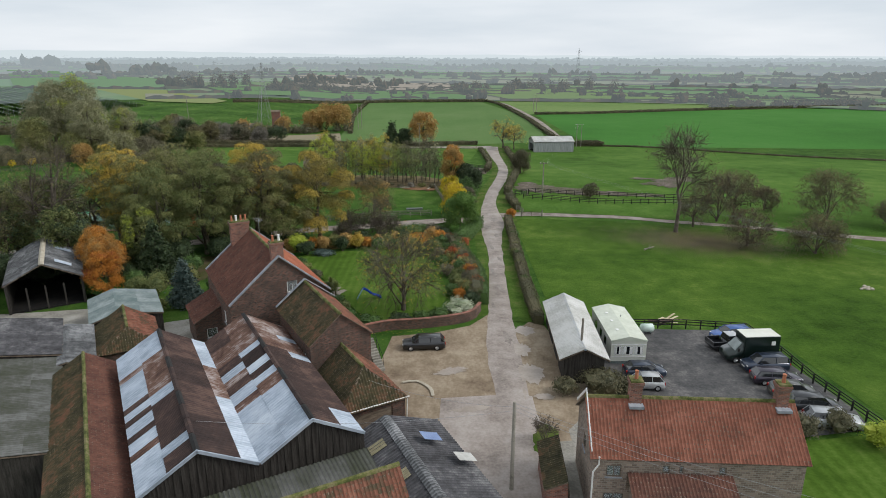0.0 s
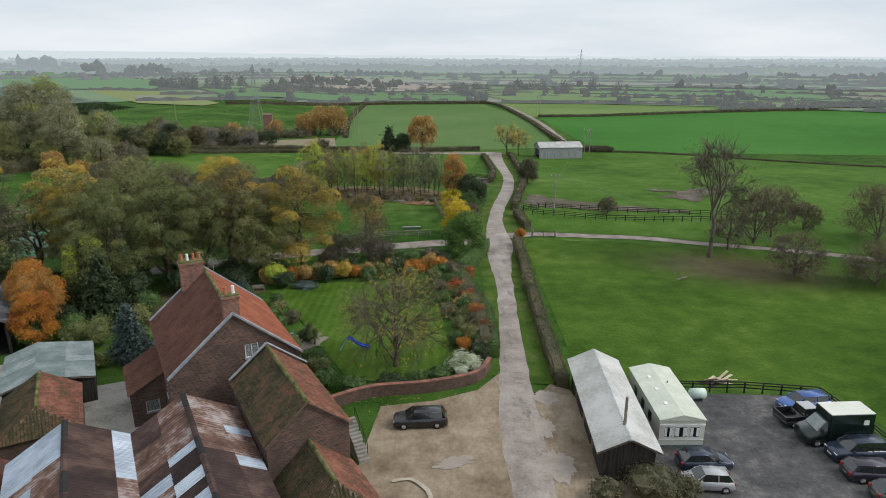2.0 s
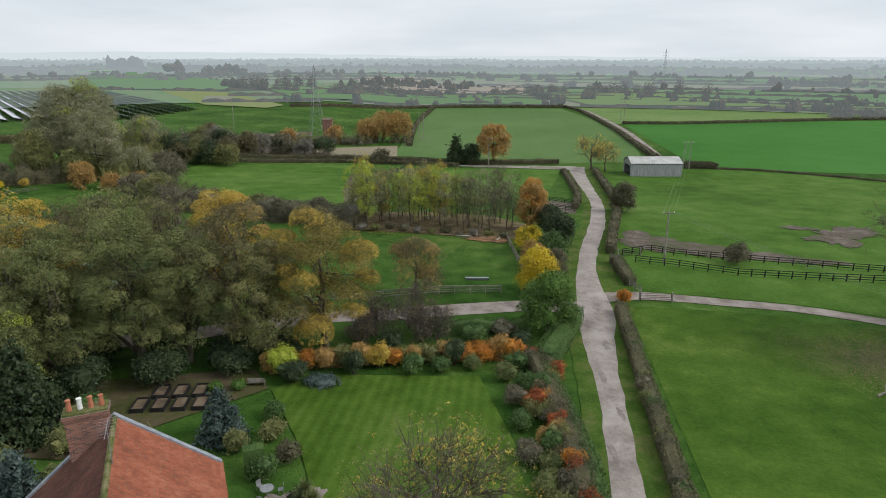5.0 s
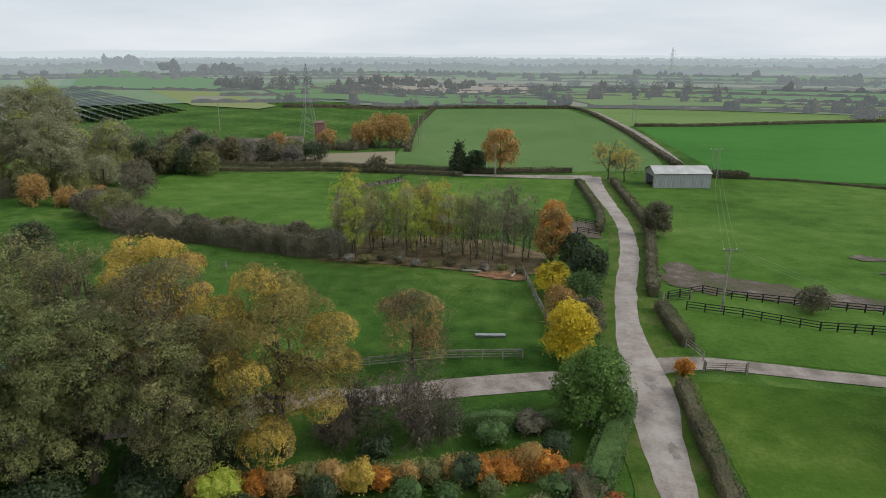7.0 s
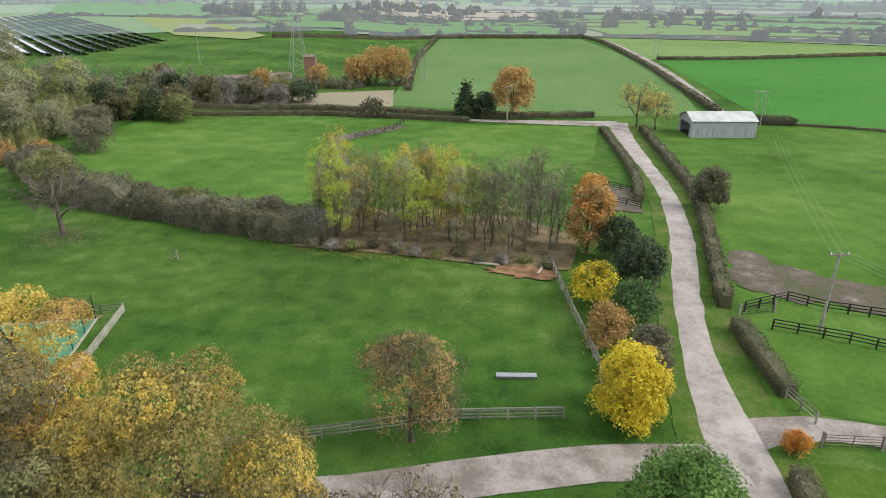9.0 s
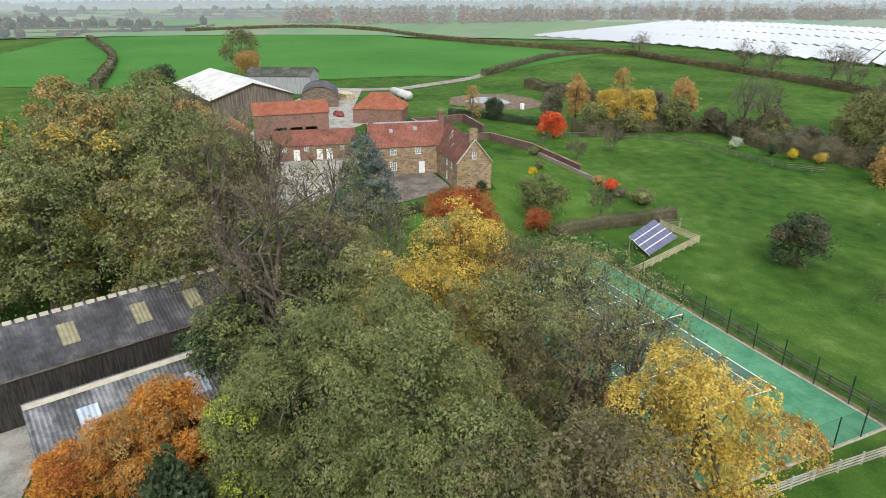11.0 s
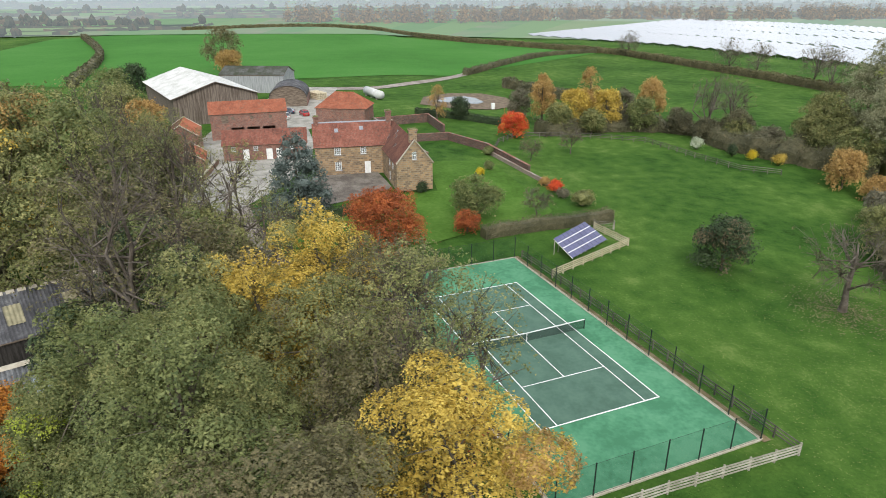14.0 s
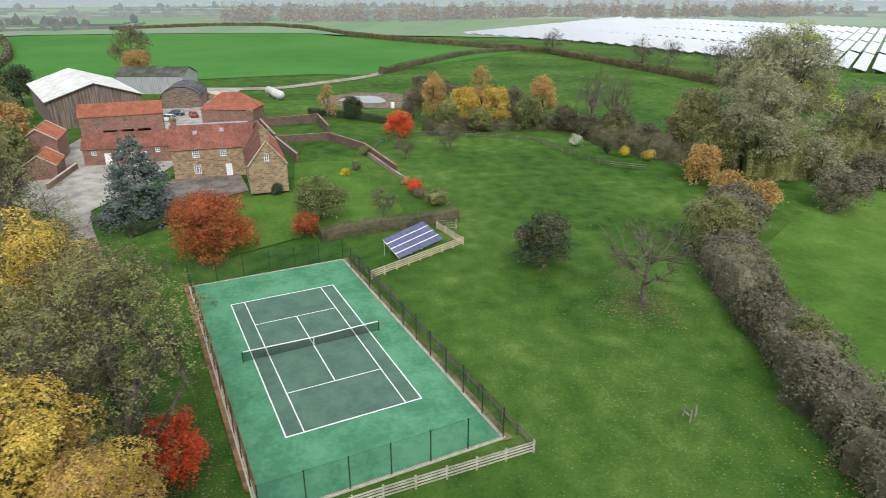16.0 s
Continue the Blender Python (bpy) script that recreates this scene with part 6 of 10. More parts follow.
# the belt of trees between the garden and the tennis court
BELT = [  # x, y, height, radius, leaves, seed, turned boughs, leaf count, leaf size
    (-33.5, 111.8, 18.2, 5.4, "yellow", 1, "amber", 15000, 0.17),
    (-21.4, 107.2, 17.2, 6.6, "golden", 2, "yellow", 23000, 0.16),
    (-30.5, 105.2, 17.8, 6.2, "brown", 3, "olive", 13000, 0.16),
    (-38.5, 99.8, 18.0, 5.6, "green", 4, "olive", 15000, 0.17),
    (-43.8, 95.2, 16.6, 5.4, "green", 5, "olive", 13000, 0.17),
    (-48.0, 98.5, 17.6, 5.2, "olive", 6, "green", 12000, 0.18),
    (-40.0, 108.8, 17.6, 5.0, "brown", 7, "olive", 7000, 0.15),
    (-45.8, 105.6, 16.8, 5.0, "olive", 8, "brown", 9000, 0.16),
    (-54.8, 105.4, 18.6, 5.4, "yellow", 9, "olive", 11000, 0.19),
    (-50.5, 101.5, 17.0, 5.0, "yellow", 10, "olive", 10000, 0.18),
    (-34.6, 102.2, 15.8, 5.2, "green", 11, "olive", 13000, 0.17),
    (-26.6, 103.4, 14.0, 4.8, "olive", 18, "brown", 9000, 0.18),
    (-71.0, 80.0, 18.0, 6.0, "olive", 13, "brown", 9000, 0.2),
    (-82.0, 69.5, 20.0, 8.0, "olive", 14, "yellow", 12000, 0.24),
    (-91.0, 71.0, 21.8, 7.5, "olive", 15, "amber", 11000, 0.24),
    (-78.0, 60.0, 19.0, 7.5, "olive", 19, "green", 10000, 0.24),
    (-66.0, 58.0, 17.0, 6.5, "green", 20, "olive", 9000, 0.24),
    (-98.0, 80.5, 16.0, 5.5, "brown", 21, "olive", 7000, 0.22),
    (-62.0, 96.0, 15.0, 5.0, "brown", 17, "olive", 7000, 0.2),
    (-74.0, 93.0, 12.0, 5.0, "olive", 22, "brown", 7000, 0.22),
    (-86.0, 78.0, 21.0, 6.5, "green", 25, "olive", 9000, 0.24),
    (-95.0, 65.0, 23.0, 7.0, "olive", 26, "amber", 9000, 0.26),
    (-73.0, 69.0, 19.0, 5.6, "green", 27, "olive", 8000, 0.24),
    (-85.0, 59.0, 21.0, 7.0, "olive", 28, "yellow", 9000, 0.25),
    (-93.0, 84.0, 16.0, 5.0, "green", 29, "brown", 6000, 0.22),
    (-104.0, 62.0, 22.0, 6.5, "brown", 33, "olive", 7000, 0.25),
]
NAMES = {"yellow": "yellow", "olive": "olive green", "green": "dull green", "brown": "thin brown", "golden": "golden olive"}
for x, y, H, R, lf, sd, second, n, sz in BELT:
    near = hypot(x + 30, y - 104) < 30
    tree(x, y, H, R, lf, sd, n=int(n * (3.0 if near else 1.5)), size=sz * (0.43 if near else 0.66), clear=0.05, label=f"tall broad-leaved tree with {NAMES[lf]} autumn leaves", second=second, share=0.35, group="trees of the belt", lobe=0.27, limbs_n=11, full=38)
bare_tree(-57.2, 92.0, 20.8, 5.8, 12, "tall half bare tree with grey twigs beside the sheds", n=2200, leaf="brown", size=0.16)
bare_tree(-104.0, 74.0, 20.5, 6.5, 16, "tall half bare tree by the manor drive", n=2500, leaf="olive", size=0.2)
bare_tree(-58.5, 103.5, 13.5, 4.5, 23, "half bare tree with brown leaves by the drive", n=1800, leaf="brown", size=0.16)
bare_tree(-39.5, 111.5, 16.5, 4.6, 24, "half bare tree with olive leaves by the court", n=2600, leaf="olive", size=0.13)
bare_tree(-46.8, 111.6, 16.4, 5.8, 34, "half bare tree with thin olive leaves by the court", n=9000, leaf="olive", size=0.12)
bare_tree(-52.5, 109.6, 15.4, 5.2, 35, "half bare tree with thin brown leaves by the court", n=7000, leaf="brown", size=0.12)

for k, (x, y, H, R, n, lf) in enumerate([(-76, 95.5, 17.5, 5.0, 3600, "olive"), (-88, 87, 18.5, 5.0, 3600, "brown"), (-69, 99.5, 15.0, 4.4, 2600, "olive"), (-99, 84, 17.5, 5.0, 3000, "olive"), (-66, 88, 17.0, 5.0, 3200, "brown"), (-82, 83, 20.0, 5.4, 4200, "olive")]):
    tree(x, y, H, R, lf, 2100 + k, n=n, size=0.13, clear=0.12, label="half bare woodland tree with grey twigs and thin leaves", twigs=7, limbs_n=16, sub=5, lobe=0.36, core=0, group="trees of the belt")

for k, (x, y, H, R) in enumerate([(-58.5, 95.0, 14.0, 4.2), (-64.5, 90.5, 14.5, 4.4), (-54.5, 88.5, 11.5, 3.6), (-70.0, 93.0, 13.0, 4.2)]):
    tree(x, y, H, R, "green", 2200 + k, n=9000, size=0.13, clear=0.03, label="ivy clad dark green tree beside the sheds", second="dark", share=0.5, group="trees of the belt", full=36, lobe=0.29)

# dark undergrowth beneath the belt
for k, (x, y, w, h) in enumerate([(-30, 102.5, 5, 3), (-42, 90, 5, 3.5), (-25, 103, 5, 3), (-48, 93, 5, 3), (-53, 97, 5, 3), (-44, 101, 5, 3), (-60, 88, 5, 3.4), (-64, 90, 5, 3), (-38, 104, 5, 3), (-35, 97.5, 6, 3.6), (-41, 94, 6, 4), (-47, 90.5, 6, 4.2), (-52, 91, 6, 4.5), (-57, 87, 6, 4.5), (-29, 100.6, 5, 3), (-62, 84.5, 6, 5)]):
    shrub(x, y, w, h, "dark", 200 + k, n=1500, size=0.17, label="dark evergreen undergrowth beneath the trees", group="undergrowth")

# round the farmhouse and its garden
tree(-48.0, 85.6, 8.6, 3.0, "orange", 50, n=15000, size=0.095, clear=0.06, label="small tree with bright orange autumn leaves by the barn", second="amber", share=0.45)
tree(-44.6, 90.4, 11.0, 2.6, "green", 51, n=11000, size=0.1, clear=0.1, label="slender yellow green tree behind the barn", second="lime", share=0.3)
conifer(-41.0, 87.2, 8.5, 3.6, "dark", 52, n=6000, size=0.2, label="dark evergreen beside the orange tree")
conifer(-32.8, 76.4, 6.2, 2.5, "blue", 53, n=4500, size=0.16, label="blue spruce in the farmhouse yard", droop=0.15)
conifer(-24.6, 88.2, 4.6, 2.3, "blue", 54, n=3500, size=0.14, label="rounded blue conifer beside the terrace", droop=0.1)
tree(-5.0, 74.6, 10.6, 5.6, "olive", 30, n=9500, size=0.08, clear=0.04, label="many stemmed garden tree with sparse yellow leaves", twigs=9, limbs_n=24, sub=6, lobe=0.34, core=0, second="yellow", share=0.3)
for k, (x, y, w, h, lf, lab) in enumerate([
        (-38, 80, 4, 3.4, "green", "rounded green garden shrub"), (-42, 82, 3.6, 3.0, "privet", "dark green garden shrub"), (-36, 85, 3.4, 2.6, "olive", "olive green garden shrub"),
        (-30.5, 81, 3.2, 2.8, "privet", "dark green garden shrub"), (-46, 80, 4, 3.6, "privet", "dark green garden shrub"), (-40, 76, 3, 2.6, "privet", "dark green garden shrub"),
        (-34, 80.5, 2.6, 2.2, "green", "grey green garden shrub"), (-31, 86, 3, 2.2, "olive", "olive green garden shrub"), (-27, 84, 1.6, 1.4, "orange", "small orange shrub by the house"),
        (-16.5, 78.5, 2.4, 1.6, "green", "low green shrub by the terrace"), (-13.5, 75.5, 2.8, 1.8, "privet", "dark green shrub by the house"), (-11.5, 70.5, 3, 1.9, "privet", "dark shrub below the garden wall"),
        (-20.5, 88.5, 2.6, 1.8, "olive", "low olive shrub at the lawn edge"), (-21.5, 92, 2.2, 1.7, "privet", "clipped green shrub at the lawn edge"), (-18.2, 86.0, 2.4, 1.5, "hedge", "brown shrub at the lawn edge"),
        (-23.8, 100.4, 3.6, 3.2, "lime", "yellow shrub behind the lawn"), (-22.0, 98.8, 3.4, 2.6, "dark", "dark evergreen dome behind the lawn"), (-16.6, 101.0, 2.8, 2.8, "dark", "dark evergreen behind the lawn"),
        (-19.2, 98.7, 3.8, 1.0, "blue", "low silver grey shrub behind the lawn"), (-10.8, 102.0, 3.0, 2.2, "privet", "rounded dark green shrub behind the lawn"), (-8.0, 102.6, 2.2, 1.8, "privet", "rounded green shrub behind the lawn"),
        (-4.9, 103.6, 2.0, 1.7, "green", "rounded green shrub behind the lawn"), (-6.8, 104.4, 2.6, 3.2, "dark", "dark evergreen behind the lawn"),
        (1.8, 73.6, 4.4, 2.0, "variegated", "cream variegated shrub above the wall"), (-0.5, 71.6, 3.0, 1.6, "privet", "ivy clad shrub on the wall"), (3.9, 75.8, 2.2, 2.2, "dark", "dark holly at the garden corner"),
        (1.2, 80, 2.2, 1.6, "privet", "green border shrub beside the lawn"), (1.6, 84, 2.4, 1.7, "green", "green border shrub beside the lawn"), (0.6, 88, 2.6, 1.9, "heath", "brown border shrub beside the lawn"), (0.0, 92.5, 2.4, 1.8, "privet", "green border shrub beside the lawn"),
        (-0.6, 97, 2.6, 2.0, "heath", "brown border shrub beside the lawn"), (-1.2, 101.5, 2.8, 2.0, "green", "grey green border shrub"), (2.2, 78.5, 1.8, 1.5, "orange", "orange border shrub beside the lawn"), (2.0, 90, 1.8, 1.8, "amber", "amber border shrub beside the lawn"),
        (15.0, 54.4, 4.8, 2.8, "hedge", "dark grey green bush by the stable"), (11.6, 54.2, 3.0, 1.8, "hedge", "scrubby bush by the stable"), (17.4, 54.6, 3.0, 2.2, "hedge", "dark grey green bush by the stable"),
        (34.4, 48.6, 3.2, 2.0, "hedge", "scrubby bush behind the cottage"), (36.4, 46.6, 3.0, 2.4, "lime", "yellow bush behind the cottage"), (31.2, 48.2, 3.0, 1.8, "hedge", "scrubby bush behind the cottage"), (39, 44, 4, 2.6, "privet", "green bush behind the cottage")]):
    shrub(x, y, w, h, lf, 300 + k, n=1100, size=0.11, label=lab)
bare_tree(8.4, 112.6 - 66.6, 2.6, 1.3, 70, "small bare bush beside the yard", clear=0.05, trunk_r=0.05)
bare_tree(-11.0, 109.8, 7.6, 3.6, 71, "grey bare shrub behind the beech hedge", clear=0.05, n=300, trunk_r=0.1)
bare_tree(-13.0, 113.2, 5.4, 2.6, 72, "grey bare shrub beside the drive", clear=0.05, n=200, trunk_r=0.1)
bare_tree(-16.5, 111.0, 5.0, 2.4, 73, "grey bare shrub beside the drive", clear=0.05, n=200, trunk_r=0.1)
hedge("garden_hedge", [(-25.4, 100.6), (-21.7, 102.2), (-16.2, 103.8)], 1.2, 1.6, "amber", "tall amber beech hedge behind the lawn", per_m=460, size=0.11, wild=0.7)
hedge("garden_hedge", [(-16.0, 103.9), (-11.7, 104.8), (-8, 105.6)], 1.2, 1.5, "olive", "tall yellowing beech hedge behind the lawn", per_m=300, size=0.11, seed=2, wild=0.7)
hedge("garden_hedge", [(-7.0, 105.8), (-3.5, 106.6), (-0.6, 106.4)], 1.3, 1.7, "orange", "orange beech hedge at the garden end", per_m=460, size=0.11, seed=3, wild=0.7)
hedge("border_hedge", [(2.0, 106), (3.7, 97), (5.0, 88), (5.4, 80), (5.2, 76.5)], 1.2, 1.8, "privet", "clipped green hedge beside the lane", per_m=300, size=0.11, seed=14, wild=0.3)
hedge("border_hedge", [(1.3, 105.5), (2.9, 97), (4.1, 88), (4.4, 80), (4.3, 76.8)], 1.7, 1.9, "hedge", "mixed brown hedge beside the lane", per_m=420, size=0.085, seed=4, wild=0.35)
hedge("lane_hedge", [(2.6, 104.5), (4.4, 110), (6.6, 117.6)], 2.4, 2.3, "privet", "broad clipped green hedge beside the lane", per_m=280, size=0.11, seed=5, wild=0.1)
hedge("drive_hedge", [(-9.0, 112.0), (-4.8, 112.9), (1.0, 114.2)], 1.5, 1.5, "privet", "dark green hedge beside the drive", per_m=260, size=0.1, seed=6, wild=0.4)
tree(3.2, 114.2, 7.4, 3.4, "fresh", 74, n=8000, size=0.15, clear=0.04, label="bright green laurel by the drive mouth")

# along the lane
hedge("lane_hedge", [(11.4, 70.5), (11.5, 84), (11.8, 94), (12.2, 105), (12.5, 116), (12.7, 121.5)], 1.5, 1.3, "hedge", "clipped hawthorn hedge along the lane", per_m=220, size=0.11, seed=7)
hedge("lane_hedge", [(15.6, 131.0), (15.2, 136.5), (14.9, 142)], 1.7, 1.6, "hedge", "clipped hawthorn hedge between the gates", per_m=220, size=0.12, seed=8)
hedge("lane_hedge", [(14.9, 146.0), (16.4, 155), (19.4, 171), (22.2, 190), (23.8, 222), (24.3, 248)], 1.6, 1.7, "hedge", "scruffy hedge along the lane", per_m=120, size=0.16, seed=9, wild=0.45)
hedge("lane_hedge", [(12.4, 182), (14.6, 200), (15.0, 225), (14.4, 247)], 1.5, 1.3, "hedge", "low hedge along the lane", per_m=100, size=0.16, seed=10, wild=0.45)
shrub(58, 259, 14, 2.2, "hedge", 2301, n=2600, size=0.2, d=3.0, yaw=-12, label="dark thorn scrub beside the field barn")
rng_l = np.random.default_rng(91)
for k in range(12):
    f = rng_l.uniform()
    shrub(11.4 + 1.3 * f * f + rng_l.normal() * 0.2, 71 + 49 * f, rng_l.uniform(1.3, 2.0), rng_l.uniform(1.2, 1.6), ("privet", "olive", "heath", "green")[k % 4], 2400 + k, n=600, size=0.1, label="ivy and bramble tuft in the lane hedge", group="lane hedge tufts")
shrub(13.6, 124.3, 2.0, 2.0, "orange", 75, n=1500, size=0.1, label="small orange beech bush by the track mouth")
tree(2.4, 126.6, 6.8, 2.5, "gold", 76, n=7500, size=0.13, clear=0.06, label="bright yellow egg shaped tree beside the lane", lobe=0.42)
tree(2.0, 137.2, 4.4, 2.0, "amber", 77, n=2500, size=0.13, clear=0.06, label="small amber tree beside the lane")
tree(1.7, 145.6, 4.6, 2.2, "gold", 78, n=2500, size=0.14, clear=0.06, label="small yellow tree beside the lane", second="fresh")
tree(6.6, 149.0, 6.4, 2.6, "dark", 79, n=4500, size=0.16, clear=0.05, label="dark green tree beside the lane")
tree(5.0, 141.0, 5.0, 2.4, "privet", 80, n=3500, size=0.15, clear=0.05, label="grey green tree beside the lane")
tree(5.2, 133.4, 4.4, 2.0, "heath", 81, n=2500, size=0.14, clear=0.05, label="brown bush beside the lane")
tree(2.2, 159.0, 10.2, 2.8, "amber", 82, n=5000, size=0.18, clear=0.05, label="amber tree at the end of the young belt", second="orange")
tree(5.4, 156.5, 5.6, 2.2, "dark", 83, n=3000, size=0.16, clear=0.05, label="dark evergreen beside the lane")
tree(22.0, 179.5, 6.8, 2.6, "hedge", 84, n=4000, size=0.18, clear=0.05, label="dark thorn tree in the lane hedge")
tree(-13.5, 122.6, 8.4, 3.8, "brown", 85, n=15000, size=0.1, clear=0.06, label="small tree with russet and amber leaves", second="amber", share=0.35, core=0, twigs=4, sub=5)
bare_tree(23.5, 252.0, 12.5, 5.0, 86, "half bare yellowing tree at the lane end", n=1200, leaf="yellow", size=0.2)
bare_tree(27.5, 249.0, 9.5, 4.5, 87, "half bare yellowing tree at the lane end", n=1300, leaf="yellow", size=0.2)
tree(-8.0, 259.5, 13.5, 5.6, "amber", 31, n=4500, size=0.3, label="amber oak by the far lane", clear=0.15, second="orange")
conifer(-20.5, 259.0, 9.5, 3.6, "dark", 88, n=3000, size=0.35, label="dark conifer by the far lane")
tree(-15.5, 259.0, 7.0, 3.0, "dark", 89, n=2000, size=0.3, label="dark bush by the far lane", clear=0.05)

# thick scrub belt between the paddock and the solar farm
rng_s = np.random.default_rng(77)
for k in range(17):
    f = k / 16
    x, y = -114 + 42 * f + rng_s.normal() * 1.5, 262 + 10 * f + rng_s.uniform(-9, 9)
    lf = ("heath", "olive", "brown", "twiggy", "dark", "hedge")[k % 6]
    tree(x, y, rng_s.uniform(6.0, 10.5) * (1 - 0.25 * f), rng_s.uniform(3.2, 4.8), lf, 2600 + k, n=2200, size=0.26, clear=0.04,
         label={"heath": "grey twiggy scrub tree by the yard", "olive": "olive green scrub tree by the yard", "brown": "thin brown scrub tree by the yard", "twiggy": "pale bare scrub tree by the yard", "dark": "dark evergreen scrub tree by the yard", "hedge": "brown green scrub tree by the yard"}[lf], group="scrub belt by the yard")
for k in range(7):
    f = k / 6
    tree(-112 + 20 * f + rng_s.normal() * 1.2, 232 + 5 * f + rng_s.uniform(0, 9), rng_s.uniform(6.5, 9.5), rng_s.uniform(3.4, 4.6), ("olive", "dark", "brown")[k % 3], 2640 + k, n=2600, size=0.24, clear=0.03,
         label=("olive green thicket tree by the pasture", "dark evergreen thicket tree by the pasture", "thin brown thicket tree by the pasture")[k % 3], group="thicket by the pasture")

# young belt of slender trees across the paddock
rng_b = np.random.default_rng(5)
for k in range(40):
    f = k / 39
    x, y = -33.0 + 32.0 * f + rng_b.normal() * 0.8, 158 - 3 * f + rng_b.uniform(0, 13)
    kind = ("lime", "olive", "lime", "yellow", "willow")[k % 5] if f < 0.68 else ("olive", "heath", "willow", "heath")[k % 4]
    tree(x, y, rng_b.uniform(10.0, 14.0), rng_b.uniform(1.5, 2.4), kind, 400 + k, n=3000 if f < 0.68 else 1500, size=0.11, clear=0.03, label="slender half bare young tree in the shelter belt", twigs=4, limbs_n=15, sub=3, core=0, lobe=0.42, group="young shelter belt", trunk_r=0.09)
sheet("belt_floor", [(-34, 157), (-20, 155.6), (-8, 153.6), (0, 153.4), (2, 164), (-6, 172), (-20, 174), (-34, 172)], M["litter_pale"], 0.05, 2.0, "brown leaf littered ground beneath the young belt", "leaf litter", rough=0.05)
for k in range(12):
    f = k / 11
    shrub(-31.5 + 29 * f, 157.2 - 2.6 * f + rng_b.normal() * 0.5, rng_b.uniform(1.6, 2.8), rng_b.uniform(0.9, 1.9), ("heath", "twiggy", "olive", "hedge")[k % 4], 440 + k, n=700, size=0.1, label="low twiggy scrub beneath the young belt", group="belt scrub")

# pasture east of the lane
bare_tree(42.8, 113.5, 19.6, 6.2, 32, "tall bare ash tree in the pasture", n=2200, clear=0.38, leaf="brown", size=0.10, dense=6, trunk_r=0.36)
for k, (x, y, H, R, n) in enumerate([(51.8, 104.6, 6.6, 4.2, 2600), (61.2, 100.4, 6.6, 4.6, 5200), (75.6, 122.4, 10.0, 6.4, 6500), (53.5, 121.5, 10.5, 5.0, 2600), (58.6, 125.4, 9.5, 4.8, 2600), (47.5, 117.5, 8.5, 3.8, 1500), (67.2, 130.6, 5.0, 3.2, 1800), (84.5, 116.6, 5.4, 3.6, 2400), (95, 128, 5.5, 3.5, 2200)]):
    tree(x, y, H, R, "umber" if k not in (1, 2) else "brown", 500 + k, n=n * 2, size=0.11, clear=0.02, label="spreading twiggy thorn tree in the pasture", core=0, twigs=8, limbs_n=18, sub=6, lobe=0.3, group="thorn trees", trunk_r=0.2)
tree(33.6, 143.0, 3.4, 1.9, "hedge", 508, n=1600, size=0.13, clear=0.04, label="small thorn bush by the rail fence")

# manor grounds
conifer(-103.4, 99.8, 12.6, 6.6, "cedar", 40, n=7500, size=0.20, whorls=12, taper=0.65, label="wide blue cedar before the manor", droop=0.28)
tree(-88.5, 111.6, 7.6, 5.4, "russet", 41, n=12000, size=0.14, clear=0.0, label="copper red maple on the manor lawn", lobe=0.34)
tree(-97.8, 125.0, 6.8, 3.4, "green", 42, n=5000, size=0.17, clear=0.1, label="rounded green tree on the manor lawn")
tree(-92.6, 122.8, 3.4, 1.8, "russet", 43, n=1800, size=0.13, clear=0.05, label="purple red bush on the lawn edge")
tree(-47.6, 113.8, 5.0, 2.3, "red", 44, n=2400, size=0.12, clear=0.1, label="scarlet maple beside the court", core=0.45)
tree(-76.4, 150.4, 6.4, 3.4, "dark", 45, n=6000, size=0.15, clear=0.03, label="dense dark rounded tree in the meadow", second="umber", lobe=0.42)
bare_tree(-64.9, 157.2, 9.4, 5.2, 46, "old bare fruit tree in the meadow", n=500, leaf="brown", size=0.12, trunk_r=0.38, clear=0.36)
tree(-78.5, 174.0, 7.2, 4.2, "olive", 47, n=5000, size=0.17, clear=0.05, label="olive yellow thicket tree in the hedge")
for k, (x, y, H, R, lf) in enumerate([(-107.0, 190.0, 6.8, 3.0, "amber"), (-100, 190.5, 4.2, 2.2, "amber"), (-93, 191, 4.6, 3.2, "amber"), (-84, 181, 6.0, 4.0, "heath"), (-90, 184, 5.0, 3.5, "heath"),
                                       (-113, 197, 10, 4.0, "olive"), (-111, 203, 21, 6.5, "willow"), (-122.5, 217, 25.5, 9.0, "willow"), (-127, 200, 13, 5.0, "olive"), (-116, 233, 15, 6, "willow"), (-106, 213, 8, 4.5, "willow"),
                                       (-103, 222, 6, 4, "heath"), (-106, 236, 8, 4, "dark"), (-118, 245, 7, 4, "heath"), (-128.5, 214, 24.0, 8.0, "willow"), (-134, 208, 10, 5, "heath"), (-92, 205, 7, 4, "heath")]):
    tree(x, y, H, R, lf, 600 + k, n=20000 if R > 7 else 12000 if H > 12 else 3200, size=0.2, clear=0.05, label={"amber": "amber leaved bush in the thicket", "willow": "tall grey green willow in the thicket", "olive": "olive green tree in the thicket", "heath": "grey twiggy thicket tree", "dark": "dark evergreen tree in the thicket"}[lf],
         second="lime" if lf == "willow" and k % 2 else None, group="thicket by the meadow")
